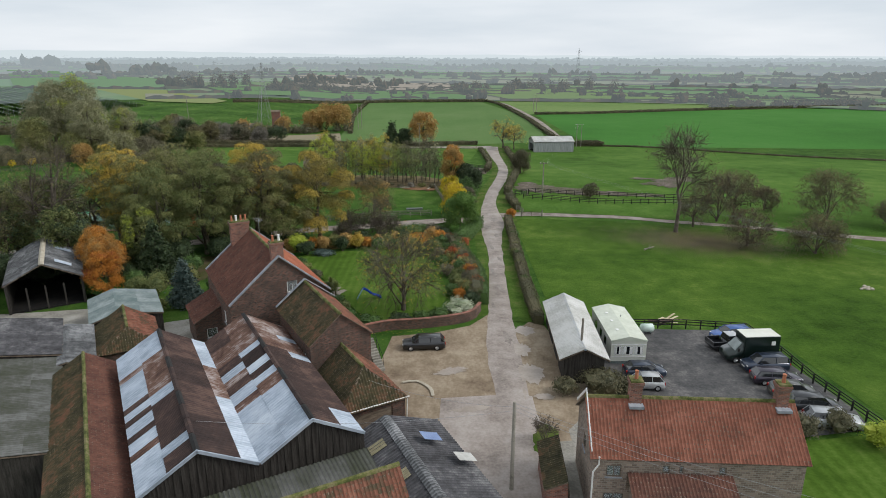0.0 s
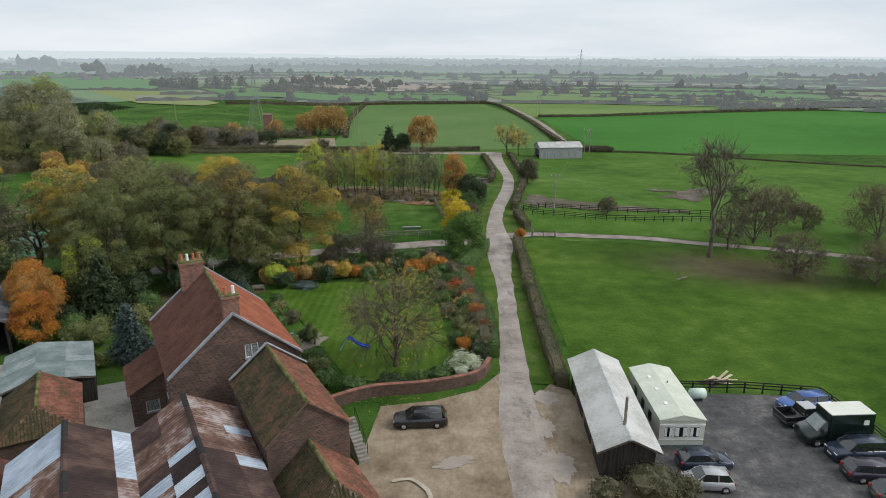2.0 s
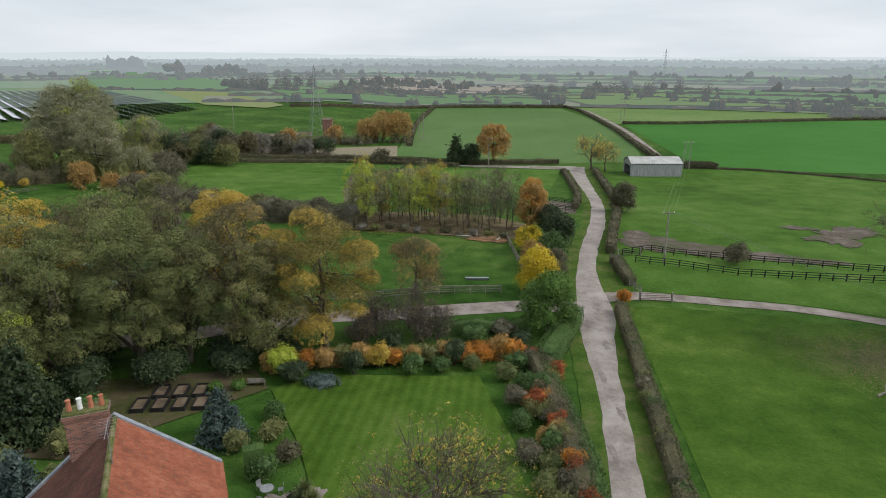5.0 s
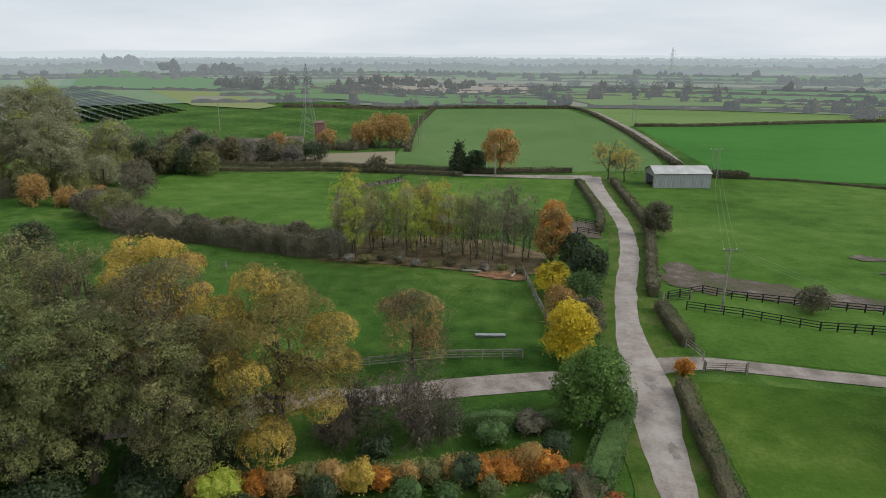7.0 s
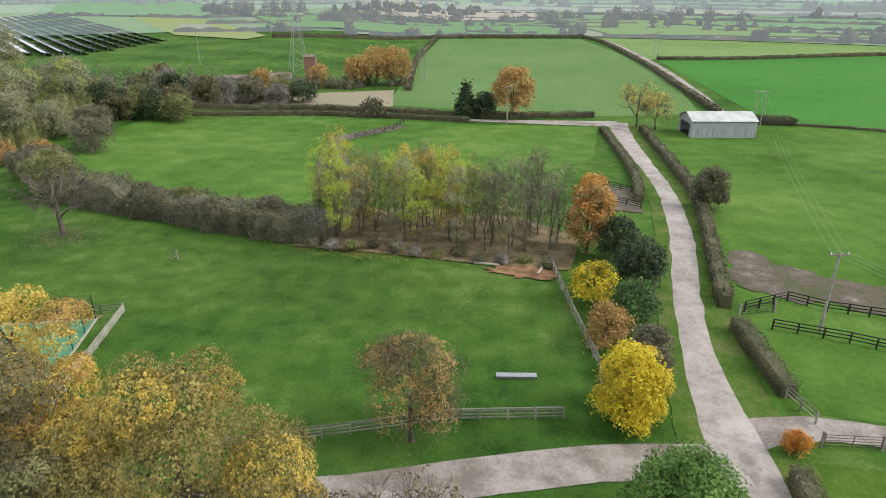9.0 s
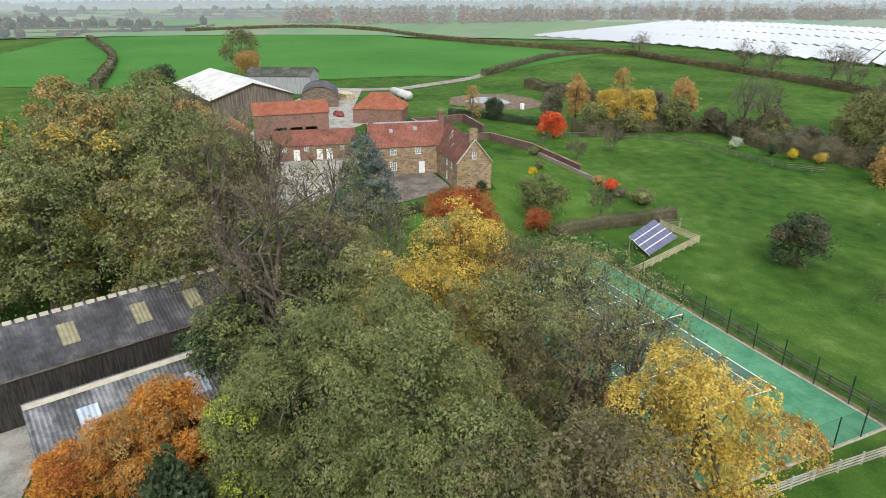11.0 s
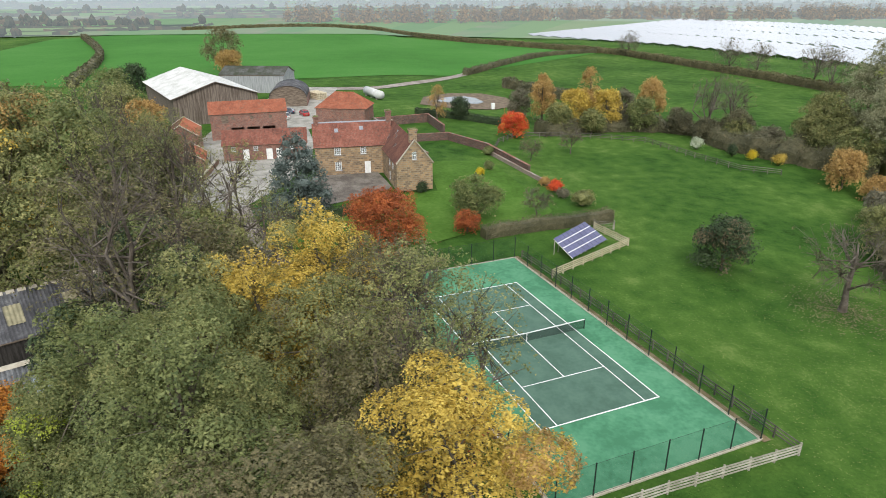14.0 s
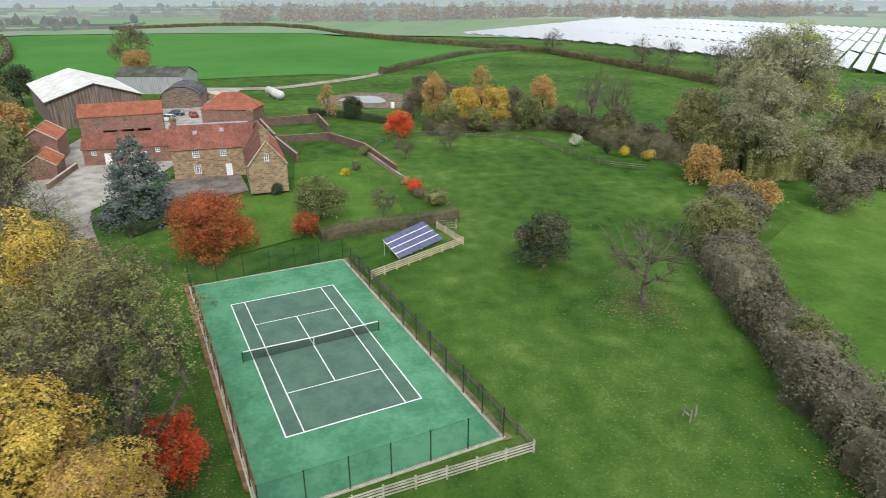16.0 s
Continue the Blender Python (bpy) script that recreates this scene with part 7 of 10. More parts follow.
for k, (x, y, H, R, lf) in enumerate([(-165, 154, 12.5, 3.0, "amber"), (-159, 160, 9.5, 3.8, "yellow"), (-166, 166, 14.0, 3.0, "amber"), (-157, 167, 9.5, 3.6, "yellow"), (-162, 173, 9, 3.2, "heath"), (-163, 181, 11.5, 3.4, "amber"),
                                       (-153, 174, 8, 3.4, "green"), (-172, 150, 8, 3.0, "heath"), (-150, 182, 6, 2.8, "hedge"), (-155, 155, 7, 3, "olive"), (-152, 162, 5.5, 2.6, "olive"), (-140, 190, 7, 3.4, "hedge")]):
    tree(x, y, H, R, lf, 650 + k, n=3200, size=0.22, clear=0.06, label={"amber": "tall amber birch", "yellow": "yellow autumn tree", "heath": "bare grey twiggy tree", "green": "dull green tree", "hedge": "dark scrub tree", "olive": "olive green tree"}[lf] + " in the meadow copse",
         group="meadow copse", core=0.5)
tree(-151.0, 143.4, 5.4, 3.2, "red", 670, n=3500, size=0.18, clear=0.12, label="orange red maple beyond the manor lawn", second="orange")
bare_tree(-144.5, 186, 15.5, 4.5, 671, "tall bare tree behind the meadow fence", n=150)
bare_tree(-147.0, 193, 13.5, 5.0, 672, "tall bare tree behind the meadow fence", n=150)
bare_tree(-134.8, 151.4, 6.0, 3.0, 673, "bare fruit tree by the meadow fence", n=250, trunk_r=0.12)
bare_tree(-129.0, 141.5, 4.2, 2.6, 674, "bare grey shrub by the garden wall", n=250, trunk_r=0.08)
bare_tree(-97.0, 133.8, 5.0, 2.2, 675, "thin bare tree in the manor border", n=200, trunk_r=0.07)
tree(-167.5, 128.5, 9.0, 2.2, "amber", 676, n=1500, size=0.18, clear=0.15, label="slender amber birch beside the pond", core=0, twigs=2)
tree(-170.5, 134.5, 5.5, 2.6, "dark", 677, n=2200, size=0.2, clear=0.05, label="dark green tree beside the pond")
for k, (x, y, w, h, lf, lab) in enumerate([(-108.7, 139.9, 3.0, 2.2, "red", "scarlet shrub in the manor border"), (-101.8, 142.4, 4.6, 2.6, "olive", "yellow green shrub in the manor border"), (-112.5, 139.4, 2.2, 1.4, "amber", "orange shrub in the manor border"),
                                            (-106.0, 140.6, 2.4, 1.6, "heath", "brown shrub in the manor border"), (-109.6, 118.4, 1.8, 1.8, "dark", "clipped dark bush at the manor gable"), (-121.5, 131.8, 2.2, 1.6, "green", "green border shrub by the garden wall"),
                                            (-118, 129.5, 1.6, 1.2, "gold", "yellow border shrub by the garden wall"), (-133, 134, 2.6, 1.8, "green", "green border shrub by the garden wall"), (-128.2, 182.4, 2.2, 2.8, "dark", "small dark conifer at the meadow edge"),
                                            (-125, 184.6, 1.8, 2.2, "gold", "small yellow bush at the meadow edge"), (-121, 187.6, 2.6, 2.6, "yellow", "yellow bush at the meadow edge"), (-135, 178.6, 3.0, 2.6, "variegated", "pale leaved shrub at the meadow edge")]):
    shrub(x, y, w, h, lf, 700 + k, n=900, size=0.14, label=lab)
hedge("lawn_hedge", [(-90.5, 124.6), (-92.5, 131), (-93.6, 138), (-95, 144)], 2.0, 1.7, "hedge", "clipped dark hedge behind the solar array", per_m=180, size=0.13, seed=20)
hedge("meadow_hedge", [(-82, 179), (-71, 171.5), (-60, 167.5), (-52.6, 165.5), (-40, 161.5), (-30, 160)], 5.6, 3.6, "heath", "wide overgrown hedge of grey thorn", per_m=420, size=0.16, seed=21, wild=0.7)
hedge("meadow_hedge", [(-110, 209), (-112, 232), (-108, 250)], 4, 3, "heath", "overgrown thorn hedge beside the meadow", per_m=150, size=0.25, seed=22, wild=0.6)
hedge("garden_hedge", [(-163, 146), (-170, 136), (-176, 124)], 1.6, 1.8, "dark", "dark clipped hedge beyond the pond", per_m=90, size=0.2, seed=23)

# scrub closing the gaps: under the copse, at the garden end, behind the house
hedge("copse_scrub", [(-153, 150), (-156, 160), (-156, 170), (-154, 180), (-146, 187)], 6, 3.0, "hedge", "dark scrub beneath the meadow copse", per_m=150, size=0.22, seed=50, wild=0.7)
rng_g = np.random.default_rng(44)
for k in range(16):
    x, y = rng_g.uniform(-19, -8.5), rng_g.uniform(108, 113.5)
    bare_tree(x, y + (x + 10) * 0.18, rng_g.uniform(3.0, 5.2), rng_g.uniform(1.4, 2.2), 1000 + k, "grey twiggy shrub at the garden end", n=140, leaf="heath", size=0.1, clear=0.03, trunk_r=0.05, dense=1, name="shrub", category="shrub")
for k, (x, y, w, h, lf, lab) in enumerate([
        (-14, 107.5, 3.4, 2.4, "dark", "dark evergreen shrub at the garden end"), (-5, 110.5, 3.6, 2.2, "privet", "green shrub at the garden end"), (-2, 112.6, 3.6, 2.0, "heath", "brown shrub at the garden end"),
        (-9, 112.0, 3.4, 2.0, "privet", "green shrub at the garden end"), (-18, 109.5, 4, 2.6, "hedge", "dull green shrub at the garden end"), (0.2, 109.5, 3, 2.2, "dark", "dark shrub at the garden end"),
        (-37, 89.5, 3.6, 2.8, "privet", "dark green shrub in the vegetable garden"),
        (-40.5, 80, 3.8, 3.0, "green", "green shrub behind the farmhouse"),
        (-44.5, 85.5, 3.6, 3.0, "dark", "dark shrub beside the orange tree"), (-28.5, 77.5, 2.6, 2.2, "privet", "dark shrub behind the farmhouse"), (-35.5, 74.5, 2.4, 1.8, "green", "green shrub beside the yard"),
        (-8.5, 69.6, 3.4, 1.7, "privet", "ivy clad shrub above the garden wall"), (-5.2, 70.4, 3.2, 1.6, "dark", "dark shrub above the garden wall"), (-2.6, 70.9, 2.8, 1.5, "privet", "green shrub above the garden wall"),
        (-12.6, 73.0, 3.0, 2.0, "green", "green shrub beside the house"), (-15.4, 80.8, 2.2, 1.5, "dark", "dark shrub beside the terrace"), (-19.4, 83.6, 2.6, 2.0, "privet", "green shrub beside the terrace"),
        (-22.6, 86.4, 2.4, 2.2, "olive", "olive shrub beside the terrace"), (2.8, 82, 2.6, 1.8, "olive", "olive border shrub beside the lawn"), (2.4, 86.5, 2.6, 1.7, "green", "green border shrub beside the lawn"),
        (1.6, 94.8, 2.8, 1.9, "olive", "olive border shrub beside the lawn"), (0.6, 99.5, 2.8, 2.0, "privet", "green border shrub beside the lawn"), (-0.4, 104, 3.0, 2.2, "privet", "green border shrub beside the lawn")]):
    shrub(x, y, w, h, lf, 1100 + k, n=1000, size=0.12, label=lab)
hedge("forecourt_hedge", [(-96.5, 99.5), (-100.5, 103.6), (-103, 108)], 1.3, 1.6, "dark", "dark clipped hedge round the manor lawn", per_m=160, size=0.14, seed=52)

rng_r = np.random.default_rng(61)
for k in range(26):
    f = k / 25
    lf = ("russet", "hedge", "amber", "privet", "orange", "heath", "russet", "olive", "brown")[k * 5 % 9]
    shrub(1.6 + 3.2 * f - 1.2 * f * f * f + rng_r.normal() * 0.55, 105.5 - 28 * f, rng_r.uniform(1.6, 2.6), rng_r.uniform(1.8, 2.5), lf, 1200 + k, n=900, size=0.1, label=f"{ {'hedge': 'dull brown', 'privet': 'dark green', 'heath': 'grey twiggy'}.get(lf, lf) } leaved shrub in the lane border")
for k, (x, y, H, R, lf) in enumerate([(-158, 60, 11, 5, "olive"), (-176, 52, 13, 5.5, "green"), (-150, 66, 9, 4.5, "amber"), (-205, 48, 11, 5, "dark"), (-286, 58, 16, 8, "brown"), (-276, 62, 8, 5, "amber"), (-128, 73, 10, 4.5, "olive"), (-118, 70, 12, 5, "brown")]):
    tree(x, y, H, R, lf, 1300 + k, n=3500, size=0.28, clear=0.06, label={"olive": "olive green tree behind the farmyard", "green": "dull green tree behind the farmyard", "amber": "amber tree behind the farmyard", "dark": "dark evergreen behind the farmyard", "brown": "thin brown tree behind the farmyard"}[lf], group="farmyard trees")
for k, (x, y) in enumerate(((-246, 262), (-258, 258), (-216, 264), (-330, 246), (-205, 262))):
    bare_tree(x, y, 12 + k % 3 * 1.5, 6.0, 1320 + k, "round bare tree in the far field hedge", n=900, leaf="heath", size=0.25, clear=0.15, dense=2)

rng_h = np.random.default_rng(71)
for k in range(15):
    f = k / 14
    x, y = -81 + 50 * f, 178 - 17.5 * f + 3.5 * sin(f * 3.1) * -1
    shrub(x + rng_h.normal() * 0.8, y + rng_h.normal() * 1.0, rng_h.uniform(3.5, 6), rng_h.uniform(3.2, 5.2), ("heath", "hedge", "heath", "olive", "twiggy")[k % 5], 1400 + k, n=2000, size=0.15, label="overgrown thorn bush in the meadow hedge")

# the copses carry haze painted in as emission
FAR_COPSE = hazed_mat("copse_painted_haze", [(0.05, 0.05, 0.035), (0.08, 0.07, 0.045), (0.12, 0.09, 0.05)], (0.35, 0.405, 0.435), 0.2)
for pts, wd, h, lab in (([(72, 664), (112, 668), (158, 664)], 7, 13, "brown copse beyond the far fields with painted haze"), ([(-268, 690), (-240, 700), (-210, 690)], 6, 15, "round trees on the rise with painted haze"),
                        ([(190, 452), (222, 456), (250, 452), (300, 462)], 3, 7, "thin trees along a far hedge with painted haze"), ([(-150, 560), (-110, 590), (-60, 600)], 5, 10, "dark trees along a far hedge with painted haze"), ([(-20, 640), (40, 700)], 4, 8, "trees along a far hedge with painted haze")):
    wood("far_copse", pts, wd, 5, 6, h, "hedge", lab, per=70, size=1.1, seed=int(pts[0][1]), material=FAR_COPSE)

rng_o = np.random.default_rng(83)
for k in range(15):
    f = k / 14
    lf = ("amber", "yellow", "orange", "amber", "olive")[k % 5] if f < 0.65 else ("orange", "amber", "orange")[k % 3]
    shrub(-25.2 + 24.8 * f, 100.8 + 5.8 * f + rng_o.normal() * 0.4, rng_o.uniform(2.0, 3.0), rng_o.uniform(1.9, 3.2), lf, 1500 + k, n=1300, size=0.1, label=f"{lf} leaved beech in the hedge behind the lawn")
tree(-45.2, 80.4, 6.6, 2.4, "orange", 55, n=9000, size=0.09, clear=0.05, label="low tree with orange autumn leaves beside the open barn", second="russet", share=0.3)
tree(-46.4, 83.2, 7.6, 2.7, "amber", 56, n=11000, size=0.09, clear=0.05, label="small tree with amber autumn leaves beside the open barn", second="orange", share=0.5)

# dark thicket behind the meadow fence, below the willows
hedge("thicket_scrub", [(-146, 188), (-137, 186), (-128, 190), (-119, 196), (-113, 202)], 6.5, 3.6, "hedge", "dark tangled scrub behind the meadow fence", per_m=260, size=0.2, seed=54, wild=0.8)
hedge("thicket_scrub", [(-113, 202), (-110, 210), (-112, 220), (-112, 232)], 8, 5.5, "olive", "tall olive scrub below the willows", per_m=360, size=0.22, seed=55, wild=0.7)
for k, (x, y, H, R, lf) in enumerate([(-138, 189, 6, 3, "olive"), (-131, 192, 5, 3, "heath"), (-123, 197, 7, 3.4, "olive"), (-118, 199, 6, 3, "green"), (-142, 184, 5, 2.6, "hedge")]):
    tree(x, y, H, R, lf, 1600 + k, n=3200, size=0.18, clear=0.0, label={"olive": "olive green thicket tree behind the fence", "heath": "grey twiggy thicket tree behind the fence", "green": "dull green thicket tree behind the fence", "hedge": "dark thicket tree behind the fence"}[lf], group="thicket by the meadow")

# ---- farther hedges, woods and the distance with painted haze ----
hedge("far_lane_hedge", [(-19, 252.8), (-40, 255.8), (-70, 256.4), (-100, 245.5)], 1.4, 1.3, "hedge", "clipped hedge along the far lane", per_m=40, size=0.3, seed=30)
hedge("far_lane_hedge", [(14, 263), (-19, 259), (-42, 262.6), (-71, 263.4), (-106, 254)], 1.6, 1.6, "hedge", "clipped hedge along the far lane", per_m=40, size=0.3, seed=31)
hedge("field_hedge", [(53, 258), (66, 257.5), (90, 250), (148, 213), (230, 180)], 0.8, 0.6, "hedge", "low ragged field hedge behind the barn", per_m=30, size=0.2, seed=32)
hedge("field_hedge", [(49, 272), (48, 320), (47, 378), (40, 480), (29, 515)], 1.8, 1.6, "hedge", "low hedge along the stone track", per_m=22, size=0.4, seed=33, step=2)
hedge("field_hedge", [(56, 398), (92, 402), (169, 428), (260, 450), (420, 475)], 2.0, 1.5, "hedge", "dark field hedge between far fields", per_m=24, size=0.4, seed=34, step=2)
hedge("field_hedge", [(-141, 440), (-55, 494), (32, 505)], 2.4, 2.0, "hedge", "dark field hedge between far fields", per_m=18, size=0.5, seed=35, step=2)
hedge("field_hedge", [(-43, 300), (-52, 380), (-57, 490)], 2.0, 1.8, "hedge", "thin field hedge beside the green field", per_m=14, size=0.5, seed=36, step=2)
hedge("field_hedge", [(-240, 18), (-350, -10), (-478, -63)], 3, 3, "hedge", "dark field hedge between far fields", per_m=14, size=0.6, seed=37, step=2)
hedge("field_hedge", [(-560, -20), (-602, 60), (-566, 116), (-434, 180), (-349, 238), (-316, 248), (-255, 257), (-212, 262), (-150, 262)], 3.2, 2.8, "brown", "tall brown field hedge before the solar farm", per_m=40, size=0.4, seed=38, step=2)
hedge("field_hedge", [(-230, 160), (-200, 172), (-178, 178)], 3.4, 3.0, "hedge", "thick field hedge behind the copse", per_m=60, size=0.35, seed=39, wild=0.5)
hedge("field_hedge", [(-264, 152), (-330, 200), (-349, 236)], 2.6, 2.2, "hedge", "field hedge along the pale track", per_m=50, size=0.3, seed=40, wild=0.4)
wood("scrub_row", [(-170, 262), (-150, 258), (-128, 252), (-108, 250), (-98, 249)], 6, 3.2, 4.5, 9.5, "heath", "grey twiggy wood beside the substation", per=230, size=0.42, seed=41)
wood("scrub_row", [(-128, 282), (-112, 282), (-95, 292), (-75, 300), (-50, 308)], 4.5, 2.4, 2.8, 6, "heath", "grey twiggy trees round the substation", per=150, size=0.36, seed=42)
wood("dark_trees", [(-118, 262), (-104, 260)], 2, 4, 4, 8, "dark", "dark evergreens by the far lane", per=200, size=0.45, seed=43)
for k, (x, y, H, R) in enumerate([(-62, 309, 10, 5), (-56, 311, 13, 6), (-50, 313, 13, 5.5), (-75, 305, 7, 3.5), (-92, 296, 6, 3)]):
    tree(x, y, H, R, "amber", 800 + k, n=1800, size=0.4, clear=0.08, label="amber tree beside the substation", group="substation trees")
tree(-46, 257.6, 4.6, 3.0, "hedge", 806, n=1200, size=0.3, clear=0.05, label="dark thorn bush on the far lane")
wood("far_trees", [(-150, 560), (-120, 640)], 8, 12, 6, 9, "hedge", "dark trees along a far field edge", per=60, size=1.0, seed=44, material=FAR_COPSE)
wood("dark_trees", [(-132, 238), (-118, 244), (-104, 250)], 3, 3.5, 4.5, 9, "hedge", "dark thorn trees at the paddock corner", per=260, size=0.36, seed=46)

# pale haze glow, painted heavier into each farther ring
HAZE_GLOW = (0.35, 0.405, 0.435)
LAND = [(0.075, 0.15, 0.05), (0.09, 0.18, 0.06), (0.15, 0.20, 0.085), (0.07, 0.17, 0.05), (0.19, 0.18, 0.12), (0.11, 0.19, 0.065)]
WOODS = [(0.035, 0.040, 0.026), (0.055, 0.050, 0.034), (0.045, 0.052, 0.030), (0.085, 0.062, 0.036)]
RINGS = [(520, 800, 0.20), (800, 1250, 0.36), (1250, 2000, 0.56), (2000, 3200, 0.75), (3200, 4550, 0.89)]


def solid_clumps(rng, centres, w, h, per):
    """Rounded far trees: a few rough overlapping solids heaped at each centre."""
    global ICO
    if ICO is None:
        lobe_cores(rng, [(0, 0, 0, 1, 1, 1)])
    v, f = ICO
    c = np.repeat(np.asarray(centres, float), per, axis=0)
    n = len(c)
    big = np.repeat(rng.uniform(0.55, 1.25, len(centres)), per)
    c = c + rng.normal(size=(n, 3)) * np.array([w * 0.55, w * 0.55, 0]) * big[:, None]
    r = np.stack([w * big * rng.uniform(0.5, 0.9, n)] * 2 + [h * big * rng.uniform(0.35, 0.55, n)], 1)
    c[:, 2] += h * big * rng.uniform(0.25, 0.55, n)
    vv = v[None] * (1 + rng.normal(scale=0.16, size=(n, len(v), 1))) * r[:, None] + c[:, None]
    return vv[:, f].reshape(-1, 3, 3)


def hedge_strips(rng, lines, w, h):
    """Thin far hedges: a pitched strip of uneven height along each line."""
    out = []
    for p, q, n, gap in lines:
        d = np.array((q[0] - p[0], q[1] - p[1]))
        s = np.array((-d[1], d[0])) / (np.hypot(*d) + 1e-6) * w / 2
        hs = h * rng.uniform(0.55, 1.35, n + 1)
        for i in range(n):
            f0, f1 = i / n, (i + 1) / n
            if abs(f0 - gap) < 0.1:
                continue
            a, b = np.array(p) + d * f0, np.array(p) + d * f1
            za, zb = ground_z(*a) + 0.4, ground_z(*b) + 0.4
            for e in (1, -1):
                out.append([(*(a + s * e), za), (*(b + s * e), zb), (*b, zb + hs[i + 1]), (*a, za + hs[i])])
    return out


rng_f = np.random.default_rng(12)
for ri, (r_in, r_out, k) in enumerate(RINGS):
    # k is the share of painted haze glow over fields and woods
    fm = hazed_mat(f"far_fields_{ri}", LAND, HAZE_GLOW, k)
    wm = hazed_mat(f"far_woods_{ri}", WOODS, HAZE_GLOW, min(0.93, k + (0.0 if ri < 2 else 0.06)))
    cells, hedgerow, woods = [], [], []
    for i in range(64):
        a, a2 = radians(-50 + i * 3), radians(-47 + i * 3)
        cells.append([(-sin(t) * q, cos(t) * q, ground_z(-sin(t) * q, cos(t) * q) + 0.45 + 0.1 * ri) for t, q in ((a, r_in - 10), (a2, r_in - 10), (a2, r_out + 10), (a, r_out + 10))])
    r = r_in
    while r < r_out:
        r2 = min(r_out, r * rng_f.uniform(1.09, 1.16))
        a = radians(-48)
        while a < radians(142):
            a2 = a + rng_f.uniform(110, 260) / r * (1 + 0.25 * ri)
            j = rng_f.normal(size=4) * 0.014 * r
            pts = [(-sin(t) * (q + dj), cos(t) * (q + dj)) for t, q, dj in ((a, r, j[0]), (a2, r, j[1]), (a2, r2, j[2]), (a, r2, j[3]))]
            mx, my = sum(p[0] for p in pts) / 4, sum(p[1] for p in pts) / 4
            open_land = (-760 < mx < -150 and 250 < my < 800 and ri < 2) or (mx < -250 and -120 < my < 300 and ri < 1)
            if not open_land:
                cells.append([(x, y, ground_z(x, y) + 1.0 + 0.1 * ri) for x, y in pts])
                for p, q in ((pts[0], pts[1]), (pts[0], pts[3])):
                    n = max(1, int(hypot(p[0] - q[0], p[1] - q[1]) / (5 + 3 * ri)))
                    hedgerow.append((p, q, n, rng_f.uniform(0, 1)))
                    for i in range(n):
                        if rng_f.uniform() < 0.10 * (1 + 0.8 * ri):
                            f = rng_f.uniform()
                            woods.append((p[0] + (q[0] - p[0]) * f, p[1] + (q[1] - p[1]) * f))
                if rng_f.uniform() < (0.07 if ri < 1 else 0.16 + 0.05 * ri):
                    for i in range(30 + 6 * ri):
                        q, w = rng_f.normal() * (30 + 26 * ri), rng_f.normal() * (6 + 5 * ri)
                        woods.append((mx + cos(a) * q - sin(a) * w, my + sin(a) * q + cos(a) * w))
            a = a2
        r = r2
    tagged(link_mesh("backdrop_fields", quads_mesh("far_fields", cells), fm), "patchwork of far green and brown fields with painted haze", "backdrop", kind="structure")
    tagged(link_mesh("far_hedgerows", quads_mesh("far_hedgerows", hedge_strips(rng_f, hedgerow, 3 + 1.5 * ri, 2.2 + 0.8 * ri), 4), wm), "far hedgerows between fields with painted haze", "hedgerows", kind="stuff")
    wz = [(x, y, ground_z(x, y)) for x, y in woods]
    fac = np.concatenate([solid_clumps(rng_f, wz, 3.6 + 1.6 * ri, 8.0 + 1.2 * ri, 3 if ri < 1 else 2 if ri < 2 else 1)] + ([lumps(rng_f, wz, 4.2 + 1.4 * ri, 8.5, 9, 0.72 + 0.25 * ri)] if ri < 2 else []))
    tagged(link_mesh("far_woodland", quads_mesh("far_woodland", fac, 3), wm), "far trees and copses with painted haze", "woodland", kind="stuff")

# the fields that stand out in the middle distance, haze painted in as glow
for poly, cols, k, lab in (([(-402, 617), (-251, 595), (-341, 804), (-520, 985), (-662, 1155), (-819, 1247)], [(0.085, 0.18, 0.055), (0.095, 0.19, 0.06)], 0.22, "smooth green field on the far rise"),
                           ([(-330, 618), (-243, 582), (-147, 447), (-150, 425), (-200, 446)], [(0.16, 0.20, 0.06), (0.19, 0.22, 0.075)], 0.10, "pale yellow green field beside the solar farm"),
                           ([(-226, 952), (0, 952), (11, 668), (0, 644), (-139, 644)], [(0.27, 0.22, 0.165), (0.30, 0.25, 0.185)], 0.24, "wide pale stubble field with painted haze"),
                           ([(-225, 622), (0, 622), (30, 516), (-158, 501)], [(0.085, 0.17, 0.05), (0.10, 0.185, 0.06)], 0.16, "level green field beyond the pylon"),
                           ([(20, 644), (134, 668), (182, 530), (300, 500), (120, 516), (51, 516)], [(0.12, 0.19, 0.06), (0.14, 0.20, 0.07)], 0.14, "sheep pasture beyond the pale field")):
    sheet("far_field", poly, hazed_mat("field_painted_haze", cols, HAZE_GLOW, k), 0.5 if k < 0.12 else 1.7, 30, lab, "field", lift=False)
for pts, n in (([(-402, 617), (-251, 595), (-225, 622), (-139, 640), (0, 640), (20, 644), (134, 668)], 60), ([(-341, 804), (-520, 985), (-662, 1155)], 40), ([(-283, 669), (-228, 618), (-190, 595)], 0)):
    lines = [(p, q, max(4, int(hypot(p[0] - q[0], p[1] - q[1]) / 5)), rng_f.uniform()) for p, q in zip(pts, pts[1:])]
    tagged(link_mesh("far_hedgerows", quads_mesh("far_hedgerows", hedge_strips(rng_f, lines, 3.5, 2.4), 4), bpy.data.materials["far_woods_0"]), "dark hedge between far fields with painted haze", "hedgerows", kind="stuff")
